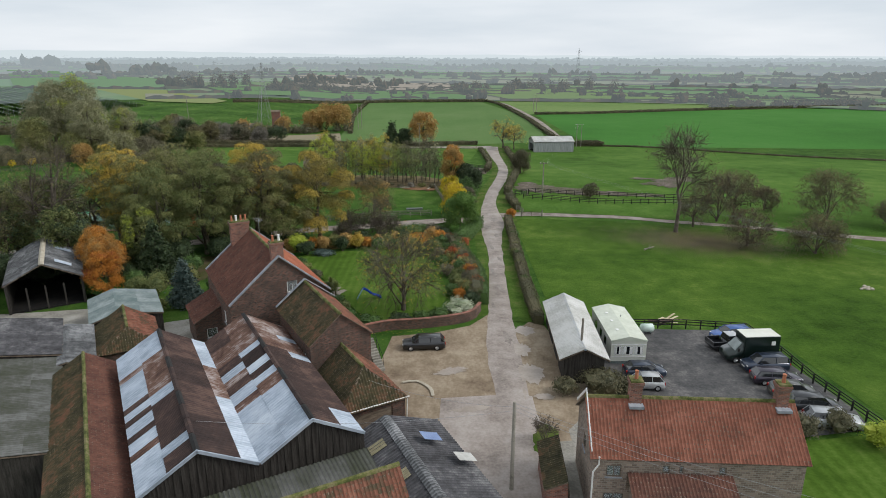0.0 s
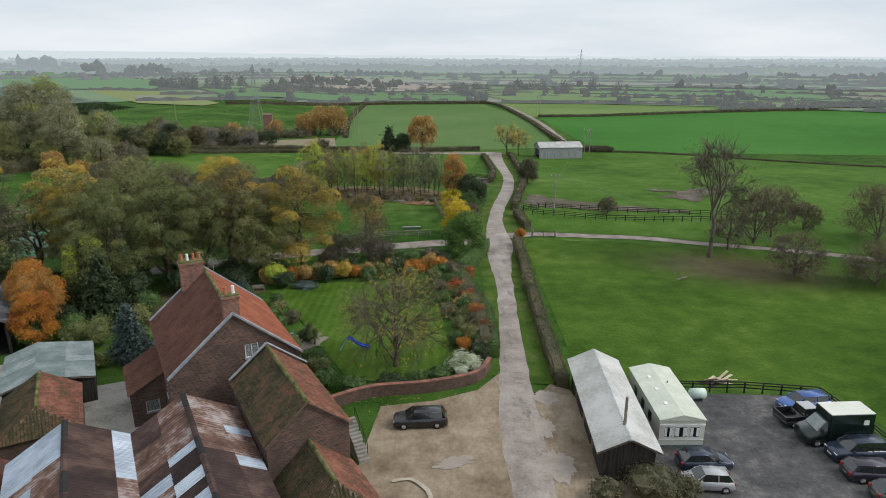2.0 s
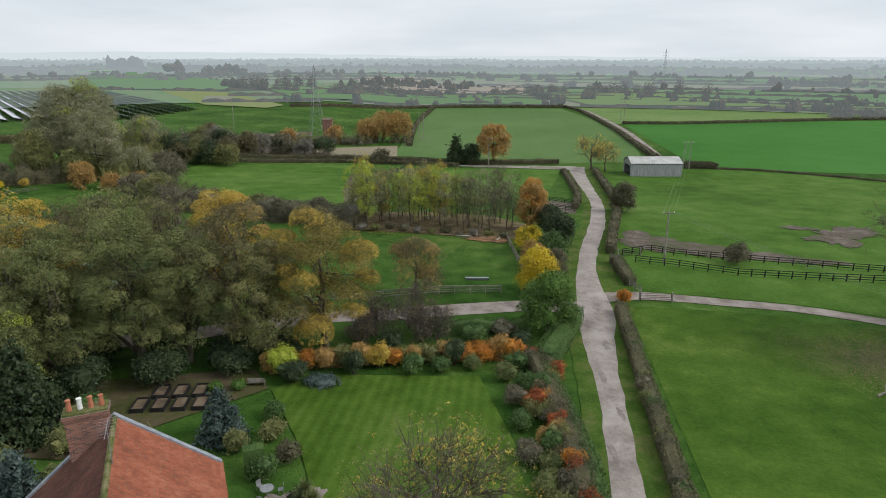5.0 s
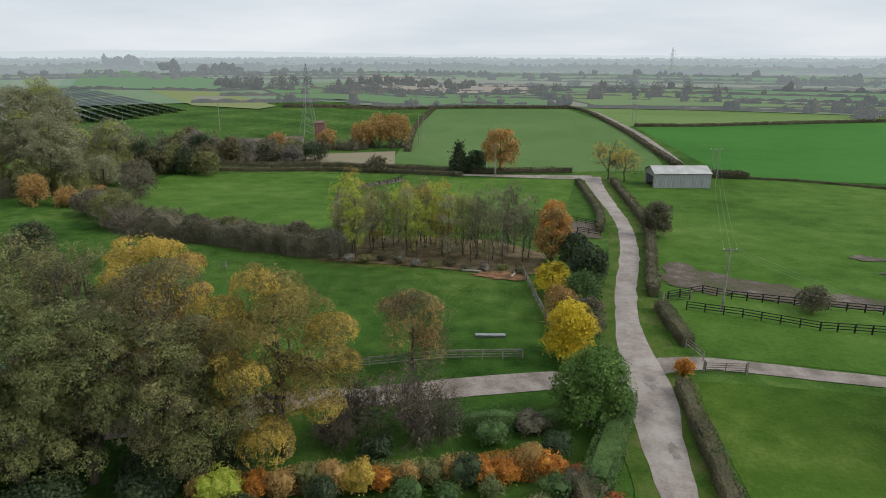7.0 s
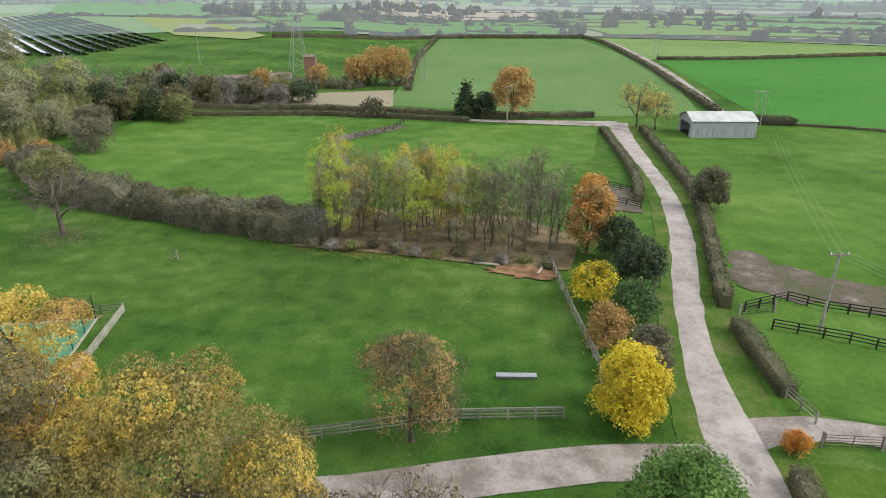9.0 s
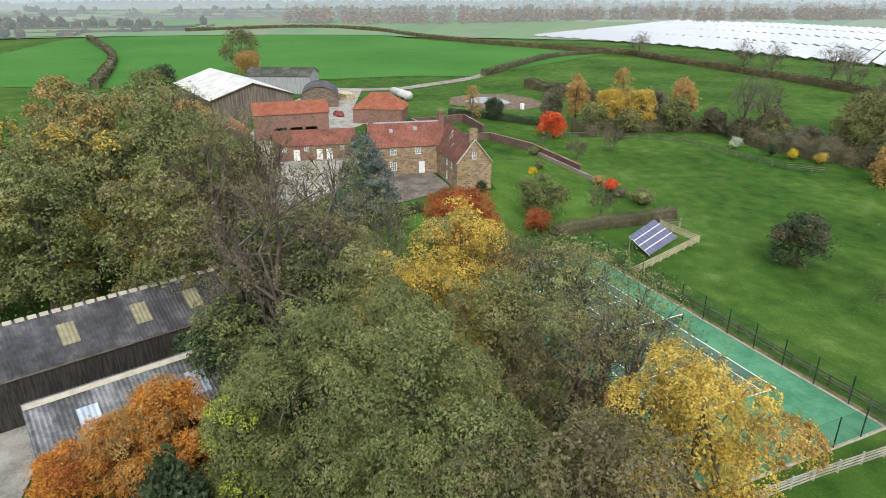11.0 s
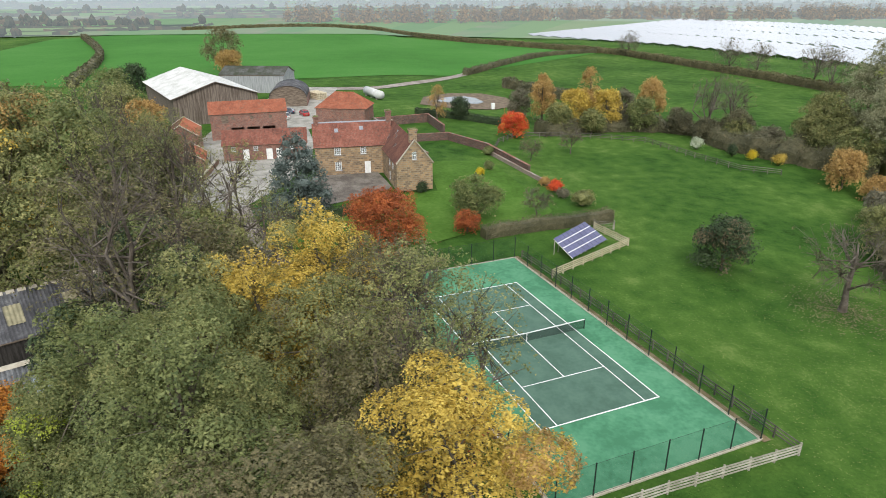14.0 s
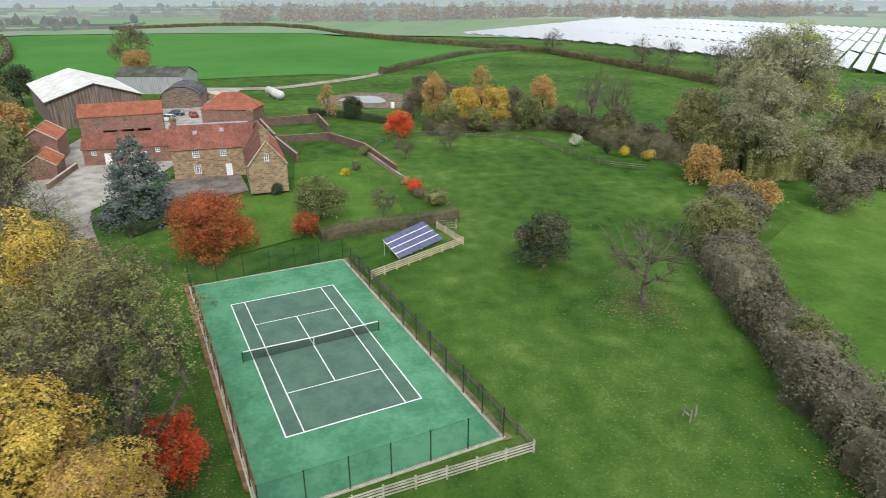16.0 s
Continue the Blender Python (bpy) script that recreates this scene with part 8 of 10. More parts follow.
for spots, w, h, k, lab in (([(-283, 669), (-262, 650), (-245, 640), (-228, 618), (-213, 612), (-200, 602), (-190, 595), (-250, 655), (-236, 628)], 6, 9, 0, "dark round trees beside the far field"),
                            ([(-1007, 1635), (-985, 1640), (-959, 1635), (-930, 1660)], 22, 30, 2, "round trees on the far rise with painted haze"),
                            ([(-467, 1008), (-452, 1020), (-425, 1000), (-560, 1100), (-610, 1180), (-390, 960), (-350, 900)], 12, 17, 1, "trees round a far farm with painted haze"),
                            ([(120, 560), (131, 552), (141, 558), (156, 545), (163, 540), (178, 538), (190, 533), (205, 530), (225, 524), (236, 520), (252, 515), (262, 512), (200, 500), (210, 496)], 4.5, 7, 0, "bushes along the sheep pasture")):
    zz = [(x, y, ground_z(x, y)) for x, y in spots]
    fac = np.concatenate([solid_clumps(rng_f, zz, w * 0.7, h, 5), lumps(rng_f, zz, w, h, 70, 0.5 + 0.25 * k)])
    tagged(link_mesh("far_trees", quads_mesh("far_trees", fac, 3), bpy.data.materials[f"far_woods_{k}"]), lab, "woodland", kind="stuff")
wood("far_wood_belt", [(-690, 60), (-690, 160), (-725, 300), (-750, 430), (-730, 560), (-710, 720)], 16, 2.6, 6.5, 20, "amber", "long far wood in brown and amber", per=60, size=1.2, seed=45, material=hazed_mat("far_amber_wood", [(0.10, 0.07, 0.04), (0.20, 0.12, 0.05), (0.28, 0.16, 0.06), (0.09, 0.08, 0.05)], HAZE_GLOW, 0.24))

# low rise closing the horizon, its mist painted as glow
bm = bmesh.new()
prev = None
for k in range(120):
    a = radians(-52 + k * 196 / 119)
    hgt = 20 + 24 * smooth(34, 46, k) * (1 - smooth(70, 95, k)) + 14 * noise.noise((k * 0.11, 0.3, 1.0)) + 7 * noise.noise((k * 0.5, 2.0, 0))
    row = [bm.verts.new((-sin(a) * q, cos(a) * q, z)) for q, z in ((4350, -6), (4450, hgt * 0.7), (4590, hgt))]
    if prev:
        for i in range(2):
            bm.faces.new((prev[i], prev[i + 1], row[i + 1], row[i]))
    prev = row
tagged(part("backdrop_hills", bm, hazed_mat("rise_painted_haze", [(0.1, 0.12, 0.08), (0.09, 0.11, 0.08)], (0.50, 0.56, 0.59), 0.96), None, flat=False), "pale rise on the horizon with painted mist glow", "backdrop", kind="structure")

# solar farm: long tilted tables of dark glass
NEAR_EDGE = [(-477, 235), (-383, 292), (-302, 315), (-227, 337), (-190, 346), (-186, 414)]
ROW_D, ROW_S = Vector((-0.70, 0.714, 0)), Vector((0.714, 0.70, 0))


def near_edge(q):
    """Where the row at the cross distance q begins along the near boundary."""
    ks = [ROW_S.x * x + ROW_S.y * y for x, y in NEAR_EDGE]
    for (x0, y0), (x1, y1), k0, k1 in zip(NEAR_EDGE, NEAR_EDGE[1:], ks, ks[1:]):
        if k0 <= q <= k1:
            f = (q - k0) / (k1 - k0)
            return Vector((x0 + (x1 - x0) * f, y0 + (y1 - y0) * f, 0))
    return Vector((*NEAR_EDGE[-1], 0))


for i in range(52):
    p = near_edge(-175 + i * 6.45)
    row = thing("solar_row", p.x, p.y, None, 0, "long row of tilted dark glass solar panels in a field", "solar panels", "solar farm")
    z = ground_z(p.x, p.y)
    for k in range(4):
        bm = bmesh.new()
        a0, a1 = ROW_D * (k * 84 + 4 * (i % 2)), ROW_D * (k * 84 + 80)
        slab(bm, a0 + ROW_S * 2.35 + Vector((0, 0, 0.75)), a1 - a0, -ROW_S * 4.7 + Vector((0, 0, 1.25)), 0.06)
        part("solar_panel_table", bm, M["panel"], row)
    for k in range(0, 84, 12):
        bm = bmesh.new()
        for f in (-1.4, 1.4):
            q = ROW_D * k + ROW_S * f
            tube(bm, q, q + Vector((0, 0, 1.25 - 0.27 * f)), 0.06, 0.06, 4)
        part("leg_pair", bm, M["metal_grey"], row)

# ---- fences, walls and posts ----
MADE = {}


def shared_box(key, dims):
    """One box mesh shared by alike pieces: dims are x, y, z sizes standing on z = 0, centred in x and y."""
    if key not in MADE:
        bm = bmesh.new()
        box(bm, -dims[0] / 2, -dims[1] / 2, 0, dims[0] / 2, dims[1] / 2, dims[2])
        bmesh.ops.bevel(bm, geom=[e for e in bm.edges if abs(e.verts[0].co.z - e.verts[1].co.z) < 1e-6 and e.verts[0].co.z > 0], offset=min(dims[:2]) * 0.2, segments=1, affect="EDGES")
        MADE[key] = bm_mesh(bm, key)
    return MADE[key]


def fence(name, pts, label, post=(0.12, 0.12, 1.2), rails=(0.45, 0.8, 1.12), spacing=2.0, material=None, rail=(0.04, 0.1), category="fence", group="", lift=0.0):
    """A post and rail fence along straight stretches."""
    material = material or M["timber_grey"]
    t = thing(name, pts[0][0], pts[0][1], 0.0, 0, label, category, group)
    o = Vector((pts[0][0], pts[0][1], 0))
    for i, (a, b) in enumerate(zip(pts, pts[1:])):
        a, b = Vector((*a, 0)), Vector((*b, 0))
        n = max(1, round((b - a).length / spacing))
        yaw = atan2(b.y - a.y, b.x - a.x)
        for k in range(n + (1 if i == len(pts) - 2 else 0)):
            p = a.lerp(b, k / n)
            me = shared_box(f"post_{post}_{material.name}", post)
            ob = link_mesh("post", me, material, t)
            ob.matrix_basis = pose(p.x - o.x, p.y - o.y, ground_z(p.x, p.y) - 0.05 + lift, 0, 0, math.degrees(yaw))
        m = max(1, round(n / 3))
        for k in range(m):
            p, q = a.lerp(b, k / m), a.lerp(b, (k + 1) / m)
            for z in rails:
                bm = bmesh.new()
                s = Vector((-(b - a).y, (b - a).x, 0)).normalized() * (post[1] / 2 + rail[0] / 2)
                p3, q3 = p - o + s, q - o + s
                p3.z, q3.z = ground_z(p.x, p.y) + z + lift, ground_z(q.x, q.y) + z + lift
                sag = Vector((0, 0, 0.015 * noise.noise((p.x, p.y, z))))
                d = (q3 - p3)
                w = Vector((0, 0, rail[1] / 2))
                e = Vector((-d.y, d.x, 0)).normalized() * rail[0] / 2
                vs = [bm.verts.new(c) for c in (p3 - e - w, p3 + e - w, p3 + e + w, p3 - e + w, q3 - e - w + sag, q3 + e - w + sag, q3 + e + w + sag, q3 - e + w + sag)]
                for f in ((0, 1, 2, 3), (7, 6, 5, 4), (0, 4, 5, 1), (1, 5, 6, 2), (2, 6, 7, 3), (3, 7, 4, 0)):
                    bm.faces.new([vs[j] for j in f])
                part("rail", bm, material, t)
    return t


def gate(x, y, yaw, width, label, material=None, h=1.15, z=None):
    """A five barred field gate between two posts."""
    material = material or M["metal_grey"]
    g = thing("field_gate", x, y, z, yaw, label, "gate")
    for k in range(5):
        bm = bmesh.new()
        tube(bm, (0, 0, 0.2 + k * (h - 0.2) / 4), (width, 0, 0.2 + k * (h - 0.2) / 4), 0.025, 0.025)
        part("bar", bm, material, g)
    for xx in (0.0, width / 2, width):
        bm = bmesh.new()
        tube(bm, (xx, 0, 0.15), (xx, 0, h + 0.03), 0.03, 0.03)
        part("upright", bm, material, g)
    for xx in (-0.15, width + 0.15):
        bm = bmesh.new()
        box(bm, xx - 0.09, -0.09, 0, xx + 0.09, 0.09, h + 0.25)
        part("gate_post", bm, M["timber_grey"], g)
    return g


def masonry(name, pts, h, thick, material, label, top=None, z_drop=0.2, smooth_line=True):
    """A free-standing wall that follows a line, with coping stones."""
    t = thing(name, pts[0][0], pts[0][1], 0.0, 0, label, "wall", kind="structure")
    o = Vector((*pts[0], 0))
    line = spline([(*p, 0) for p in pts], 1.0) if smooth_line else [Vector((*p, 0)) for p in pts]
    for bottom, up, w, mt, nm in ((None, h, thick, material, "wall_body"), (h, h + 0.09, thick + 0.1, top, "coping")):
        if mt is None:
            continue
        bm = bmesh.new()
        prev = None
        for i, p in enumerate(line):
            d = (line[min(i + 1, len(line) - 1)] - line[max(i - 1, 0)]).normalized()
            s = Vector((-d.y, d.x, 0)) * w / 2
            z = ground_z(p.x, p.y)
            b = z - z_drop if bottom is None else z + bottom
            q = p - o
            ring = [bm.verts.new((q + f * s).to_2d().to_3d() + Vector((0, 0, hh))) for f, hh in ((-1, b), (-1, z + up), (1, z + up), (1, b))]
            if prev:
                for k in range(4):
                    bm.faces.new((prev[k], prev[(k + 1) % 4], ring[(k + 1) % 4], ring[k]))
            else:
                bm.faces.new(ring)
            prev = ring
        bm.faces.new(prev[::-1])
        part(nm, bm, mt, t)
    return t


masonry("garden_wall", [(-10.2, 66.6), (-6.8, 68.6), (-1.6, 69.5), (3.1, 71.4), (4.6, 74.4)], 1.15, 0.35, M["brick"], "low curved red brick garden wall above the yard", M["brick_red"])
masonry("walled_garden", [(-128, 121.5), (-144, 117), (-146, 128), (-136, 134.5), (-119, 138.5)], 1.6, 0.4, M["brick"], "old brick garden wall behind the manor", M["brick_red"], smooth_line=False)
masonry("walled_garden", [(-144, 117), (-162, 113), (-166, 126), (-152, 128)], 2.0, 0.4, M["brick"], "old brick garden wall behind the manor", M["brick_red"], smooth_line=False)
masonry("border_wall", [(-136, 134), (-119, 138.2), (-111, 140.5)], 0.7, 0.4, M["rubble"], "low dry stone wall along the manor lawn", None)
masonry("yard_wall", [(-118, 83), (-131, 83.4)], 1.0, 0.35, M["brick_red"], "brick yard wall beside the range", M["stone_trim"])

fence("rail_fence", [(16.7, 145.6), (21.8, 148.4), (25.0, 146.6), (34, 144.6), (42, 143.2), (50, 141.6), (60, 140)], "dark post and rail fence before the mud", material=M["black"], rails=(0.4, 0.75, 1.1), post=(0.14, 0.14, 1.25))
fence("rail_fence", [(18.2, 142.2), (24.4, 140.4), (32, 137.2), (43, 136.4), (52, 136.2), (66, 134)], "dark post and rail fence along the pasture", material=M["black"], rails=(0.4, 0.75, 1.1), post=(0.14, 0.14, 1.25))
gate(16.0, 144.6, 18, 3.6, "dark timber gate onto the muddy field", M["black"])
gate(15.9, 125.2, 2, 3.9, "rusty red field gate on the track", M["rust"])
fence("rail_fence", [(15.4, 131.0), (16.4, 127.8)], "short brown fence by the track", spacing=1.5)
fence("car_park_fence", [(22.4, 70.6), (29, 70.4), (35.6, 69.4), (36.6, 63), (36.8, 57), (37.8, 50.2), (38.6, 45)], "black post and rail fence round the car park", material=M["black"], rails=(0.5, 0.85, 1.12), spacing=1.8)
fence("paddock_fence", [(-2.2, 154.0), (-0.6, 143), (1.0, 133.4), (0.6, 128)], "silvered timber paddock fence by the lane", rails=(0.35, 0.65, 0.95, 1.15), spacing=1.9)
fence("paddock_fence", [(-2.4, 126.4), (-10.8, 125.2), (-18.1, 122.8), (-28, 119.6)], "silvered timber fence along the drive", rails=(0.35, 0.65, 0.95, 1.15), spacing=1.9)
fence("meadow_fence", [(-119, 138.4), (-136, 135.8), (-144, 138.6), (-150.5, 144), (-150.4, 152), (-147, 162.3), (-142.3, 170.6), (-127.9, 174.4), (-118.1, 178.2), (-114.7, 184)], "long curving silvered fence round the meadow", material=M["timber_aged"], rails=(0.4, 0.75, 1.1), spacing=2.4)
fence("solar_fence", [(-76.9, 130.0), (-85.2, 142.6), (-91.7, 140.4)], "new pale timber fence before the solar array", material=M["timber_new"], rails=(0.25, 0.5, 0.75, 1.0), spacing=2.0, rail=(0.04, 0.13))
gate(-91.9, 140.6, 70, 2.4, "small grey timber gate by the hedge", M["timber_grey"])
fence("court_rail", [(-83.2, 128.0), (-76.9, 129.9), (-66, 132.9), (-56.4, 135.4), (-49.4, 137.3), (-45.2, 138.4)], "dark rail fence beside the court", material=M["timber_aged"], rails=(0.35, 0.65, 0.95), spacing=2.0, post=(0.1, 0.1, 1.1))
fence("court_rail", [(-45.2, 138.4), (-42.9, 127.4), (-40.4, 117.2)], "silvered rail fence beyond the court end", material=M["timber_pale"], rails=(0.3, 0.55, 0.8, 1.02), spacing=2.2, rail=(0.04, 0.12))
fence("field_rails", [(7.4, 192), (12.2, 187.5)], "dark rails of a small pen by the lane", material=M["black"])
fence("field_rails", [(8.2, 181), (12.0, 178.2)], "dark rails of a small pen by the lane", material=M["black"])
fence("field_rails", [(-44, 230), (-37, 241), (-36, 250)], "dark rails across the paddock", material=M["black"], spacing=3)
fence("lane_rails", [(4, 252), (11, 250.4), (15, 249)], "pale rails at the lane end", material=M["timber_new"], spacing=2.5)
sheet("pen_mud", [(3, 178), (12, 176), (13.4, 190), (6, 194)], M["mud"], 0.05, 2.0, "bare mud of the small pen", "mud", rough=0.05)
sheet("muddy_track", [(-46, 226), (-34, 244), (-37, 248), (-50, 230), (-44, 200), (-38, 180), (-34, 182), (-38, 202)], M["mud"], 0.07, 3.0, "muddy track across the paddock", "mud")
sheet("sawdust_patch", blot(-5.4, 152.2, 3.4, 1.6, 71.3, -8), M["litter"], 0.06, 1.5, "russet patch of fallen leaves by the belt", "leaf litter")


# ---- poles and wires ----
def pole(x, y, h, label, arm=1.8, yaw=0, double=False, z=None):
    p = thing("power_pole", x, y, z, yaw, label, "pole")
    for dx in ((-0.9, 0.9) if double else (0,)):
        bm = bmesh.new()
        tube(bm, (dx, 0, -0.3), (dx, 0, h), 0.16, 0.11, 8)
        part("shaft", bm, M["timber_grey"], p)
    if arm:
        bm = bmesh.new()
        box(bm, -arm / 2 - (0.9 if double else 0), -0.06, h - 0.35, arm / 2 + (0.9 if double else 0), 0.06, h - 0.22)
        part("cross_arm", bm, M["timber_grey"], p)
        for k in (-1, 0, 1):
            bm = bmesh.new()
            xx = k * (arm / 2 - 0.1) * (1.8 if double else 1)
            tube(bm, (xx, 0, h - 0.22), (xx, 0, h + 0.02), 0.05, 0.03, 6)
            part("insulator", bm, M["white_paint"], p)
    return p


pole(5.05, 40.0, 7.4, "plain weathered telegraph pole beside the lane", arm=0)
pole(13.8, 58.2, 6.2, "short weathered pole beside the stable", arm=0)
pole(22.5, 142.2, 8.3, "wooden power pole with a cross arm in the pasture", yaw=8)
pole(-9.2, 250.5, 10, "wooden power pole with a cross arm by the far lane", yaw=5)
pole(-41, 320, 12, "twin pole power support in the far field", double=True)
pole(54, 256, 9, "twin pole power support behind the barn", double=True)
pole(58, 412, 11, "far wooden power pole", double=True)
pole(-128, 327, 12, "tall plain mast beside the substation", arm=0)


def wire(a, b, sag, label, r=0.012):
    """A hanging cable between two points."""
    w = thing("overhead_wire", a[0], a[1], a[2], 0, label, "cable")
    bm = bmesh.new()
    n, o = 14, Vector(a)
    pts = [Vector(a).lerp(Vector(b), k / n) - o - Vector((0, 0, sag * 4 * (k / n) * (1 - k / n))) for k in range(n + 1)]
    side = (Vector(b) - o).cross(Vector((0, 0, 1))).normalized() * r
    up = Vector((0, 0, r))
    prev = None
    for p in pts:
        row = [bm.verts.new(p + c) for c in (side, up, -side, -up)]
        for k in range(4 if prev else 0):
            bm.faces.new((prev[k], prev[(k + 1) % 4], row[(k + 1) % 4], row[k]))
        prev = row
    part("strand", bm, M["metal_grey"], w)


for dz, end in ((0.0, (28, 26.5, 8.0)), (-0.3, (28, 26, 7.6)), (-0.6, (28, 25.5, 7.2))):
    wire((5.05, 40.0, 7.9 + dz), end, 0.7, "thin overhead cable from the pole to the cottage side")
wire((5.05, 40, 7.6), (-6.0, 46.6, 6.1), 0.5, "thin overhead cable from the pole to the cart shed")
wire((5.05, 40, 7.3), (-17.0, 38.5, 7.4), 0.6, "thin overhead cable over the barn roof")
for k in (-0.8, 0, 0.8):
    wire((22.5 + k, 142.2, 8.3), (54 + k, 256, 4.8), 2.0, "thin power line across the pasture", 0.007)
    wire((22.5 + k, 142.2, 8.3), (78 + k, 40, 9), 2.0, "thin power line across the pasture", 0.007)


def pylon(x, y, h, label, yaw):
    """A lattice transmission tower."""
    p = thing("pylon", x, y, None, yaw, label, "pylon")
    lv = [(0, 3.4), (0.28, 2.2), (0.52, 1.25), (0.72, 0.8), (0.86, 0.65), (1.0, 0.12)]
    for sx, sy in ((1, 1), (1, -1), (-1, 1), (-1, -1)):
        bm = bmesh.new()
        for (f0, w0), (f1, w1) in zip(lv, lv[1:]):
            tube(bm, (sx * w0, sy * w0, f0 * h), (sx * w1, sy * w1, f1 * h), 0.085, 0.07, 4)
        part("leg", bm, M["metal_grey"], p)
    for (f0, w0), (f1, w1) in zip(lv, lv[1:]):
        n = 3
        for k in range(n):
            a0, a1 = f0 + (f1 - f0) * k / n, f0 + (f1 - f0) * (k + 1) / n
            b0, b1 = w0 + (w1 - w0) * k / n, w0 + (w1 - w0) * (k + 1) / n
            bm = bmesh.new()
            for s in (1, -1):
                tube(bm, (-b0, s * b0, a0 * h), (b1, s * b1, a1 * h), 0.035, 0.035, 3)
                tube(bm, (b0, s * b0, a0 * h), (-b1, s * b1, a1 * h), 0.035, 0.035, 3)
                tube(bm, (s * b0, -b0, a0 * h), (s * b1, b1, a1 * h), 0.035, 0.035, 3)
            part("lattice", bm, M["metal_grey"], p)
    for f, arm in ((0.70, 6.5), (0.80, 5.2), (0.90, 4.0)):
        for s in (1, -1):
            bm = bmesh.new()
            tube(bm, (0, 0.4, f * h), (s * arm, 0, f * h + 0.3), 0.06, 0.04, 4)
            tube(bm, (0, -0.4, f * h), (s * arm, 0, f * h + 0.3), 0.06, 0.04, 4)
            tube(bm, (0, 0, f * h + 1.6), (s * arm, 0, f * h + 0.3), 0.06, 0.04, 4)
            part("cross_arm", bm, M["metal_grey"], p)
    return p


pylon(-92, 336, 30, "grey lattice pylon beside the substation", 35)
pylon(174, 856, 42, "far grey lattice pylon", 20)
# substation
sub_tower = gabled("substation_tower", -83, 315, 10, 4, 4, 4.6, 5.2, M["brick_red"], (M["pantile_dark"], M["pantile_dark"]), "small red brick switch house", "building", roof_kind="none")
for k, (x, y, w) in enumerate([(-96, 310, 9), (-108, 303, 8), (-118, 296, 7)]):
    gabled("substation_shed", x, y, 12, w, 4, -1.4, -0.6, M["tin_wall"], (M["asbestos"], M["asbestos"]), "grey flat roofed substation building", "building", roof_kind="none")

# ---- tennis court ----
court = thing("tennis_court", -63.2, 123.3, 0.02, 14.9, "green hard tennis court with white lines", "tennis court")
bm = bmesh.new()
box(bm, -18.3, -8.7, -0.1, 18.9, 8.7, 0.08)
part("surround", bm, M["court_green"], court)
bm = bmesh.new()
box(bm, -11.94, -5.54, 0.08, 11.94, 5.54, 0.086)
part("play_area", bm, M["court_dark"], court)
for x0, y0, x1, y1 in [(-11.94, -5.54, 11.94, -5.44), (-11.94, 5.44, 11.94, 5.54), (-11.94, -5.44, -11.82, 5.44), (11.82, -5.44, 11.94, 5.44), (-11.82, -4.16, 11.82, -4.07), (-11.82, 4.07, 11.82, 4.16),
                       (-6.45, -4.07, -6.36, 4.07), (6.36, -4.07, 6.45, 4.07), (-6.36, -0.045, 6.36, 0.045)]:
    bm = bmesh.new()
    box(bm, x0, y0, 0.086, x1, y1, 0.09)
    part("line", bm, M["white_paint"], court)
for x0, y0, x1, y1 in [(-18.5, -8.95, 19.1, -8.7), (-18.5, 8.7, 19.1, 8.95), (-18.5, -8.7, -18.3, 8.7), (18.9, -8.7, 19.1, 8.7)]:
    bm = bmesh.new()
    box(bm, x0, y0, -0.1, x1, y1, 0.13)
    part("kerb", bm, M["stone_trim"], court)
sheet("court_border", [(-46.9, 137.4), (-83.6, 127.6), (-83.4, 126.9), (-46.7, 136.7)], M["litter_pale"], 0.05, 3.0, "narrow brown gravel strip outside the court fence", "gravel strip")
sheet("court_border", [(-45.2, 118.5), (-79.5, 109.2), (-79.8, 110.2), (-45.0, 119.4)], M["litter"], 0.05, 3.0, "brown leaf strewn strip beside the court", "leaf litter")

MESH = bpy.data.materials.new("wire_mesh")
MESH.use_nodes = True
mn, ml = MESH.node_tree.nodes, MESH.node_tree.links
m_tr, m_mx = mn.new("ShaderNodeBsdfTransparent"), mn.new("ShaderNodeMixShader")
m_mx.inputs["Fac"].default_value = 0.16
mn["Principled BSDF"].inputs["Base Color"].default_value = (0.015, 0.05, 0.035, 1)
mn["Principled BSDF"].inputs["Roughness"].default_value = 0.6
ml.new(m_tr.outputs[0], m_mx.inputs[1])
ml.new(mn["Principled BSDF"].outputs[0], m_mx.inputs[2])
ml.new(m_mx.outputs[0], mn["Material Output"].inputs["Surface"])
NET = MESH.copy()
NET.name = "tennis_net_mesh"
NET.node_tree.nodes["Mix Shader"].inputs["Fac"].default_value = 0.5
NET.node_tree.nodes["Principled BSDF"].inputs["Base Color"].default_value = (0.012, 0.014, 0.012, 1)
M["court_post"] = mat("dark_green_fence_post", [(0.012, 0.022, 0.017), (0.02, 0.034, 0.026)], rough=0.6, scale=3, bump=0)

cage = thing("court_fence", -63.2, 123.3, 0.02, 14.9, "dark green wire mesh fence round the tennis court", "fence")
ring = [(-18.4, -8.82), (19.0, -8.82), (19.0, 8.82), (-18.4, 8.82), (-18.4, -8.82)]
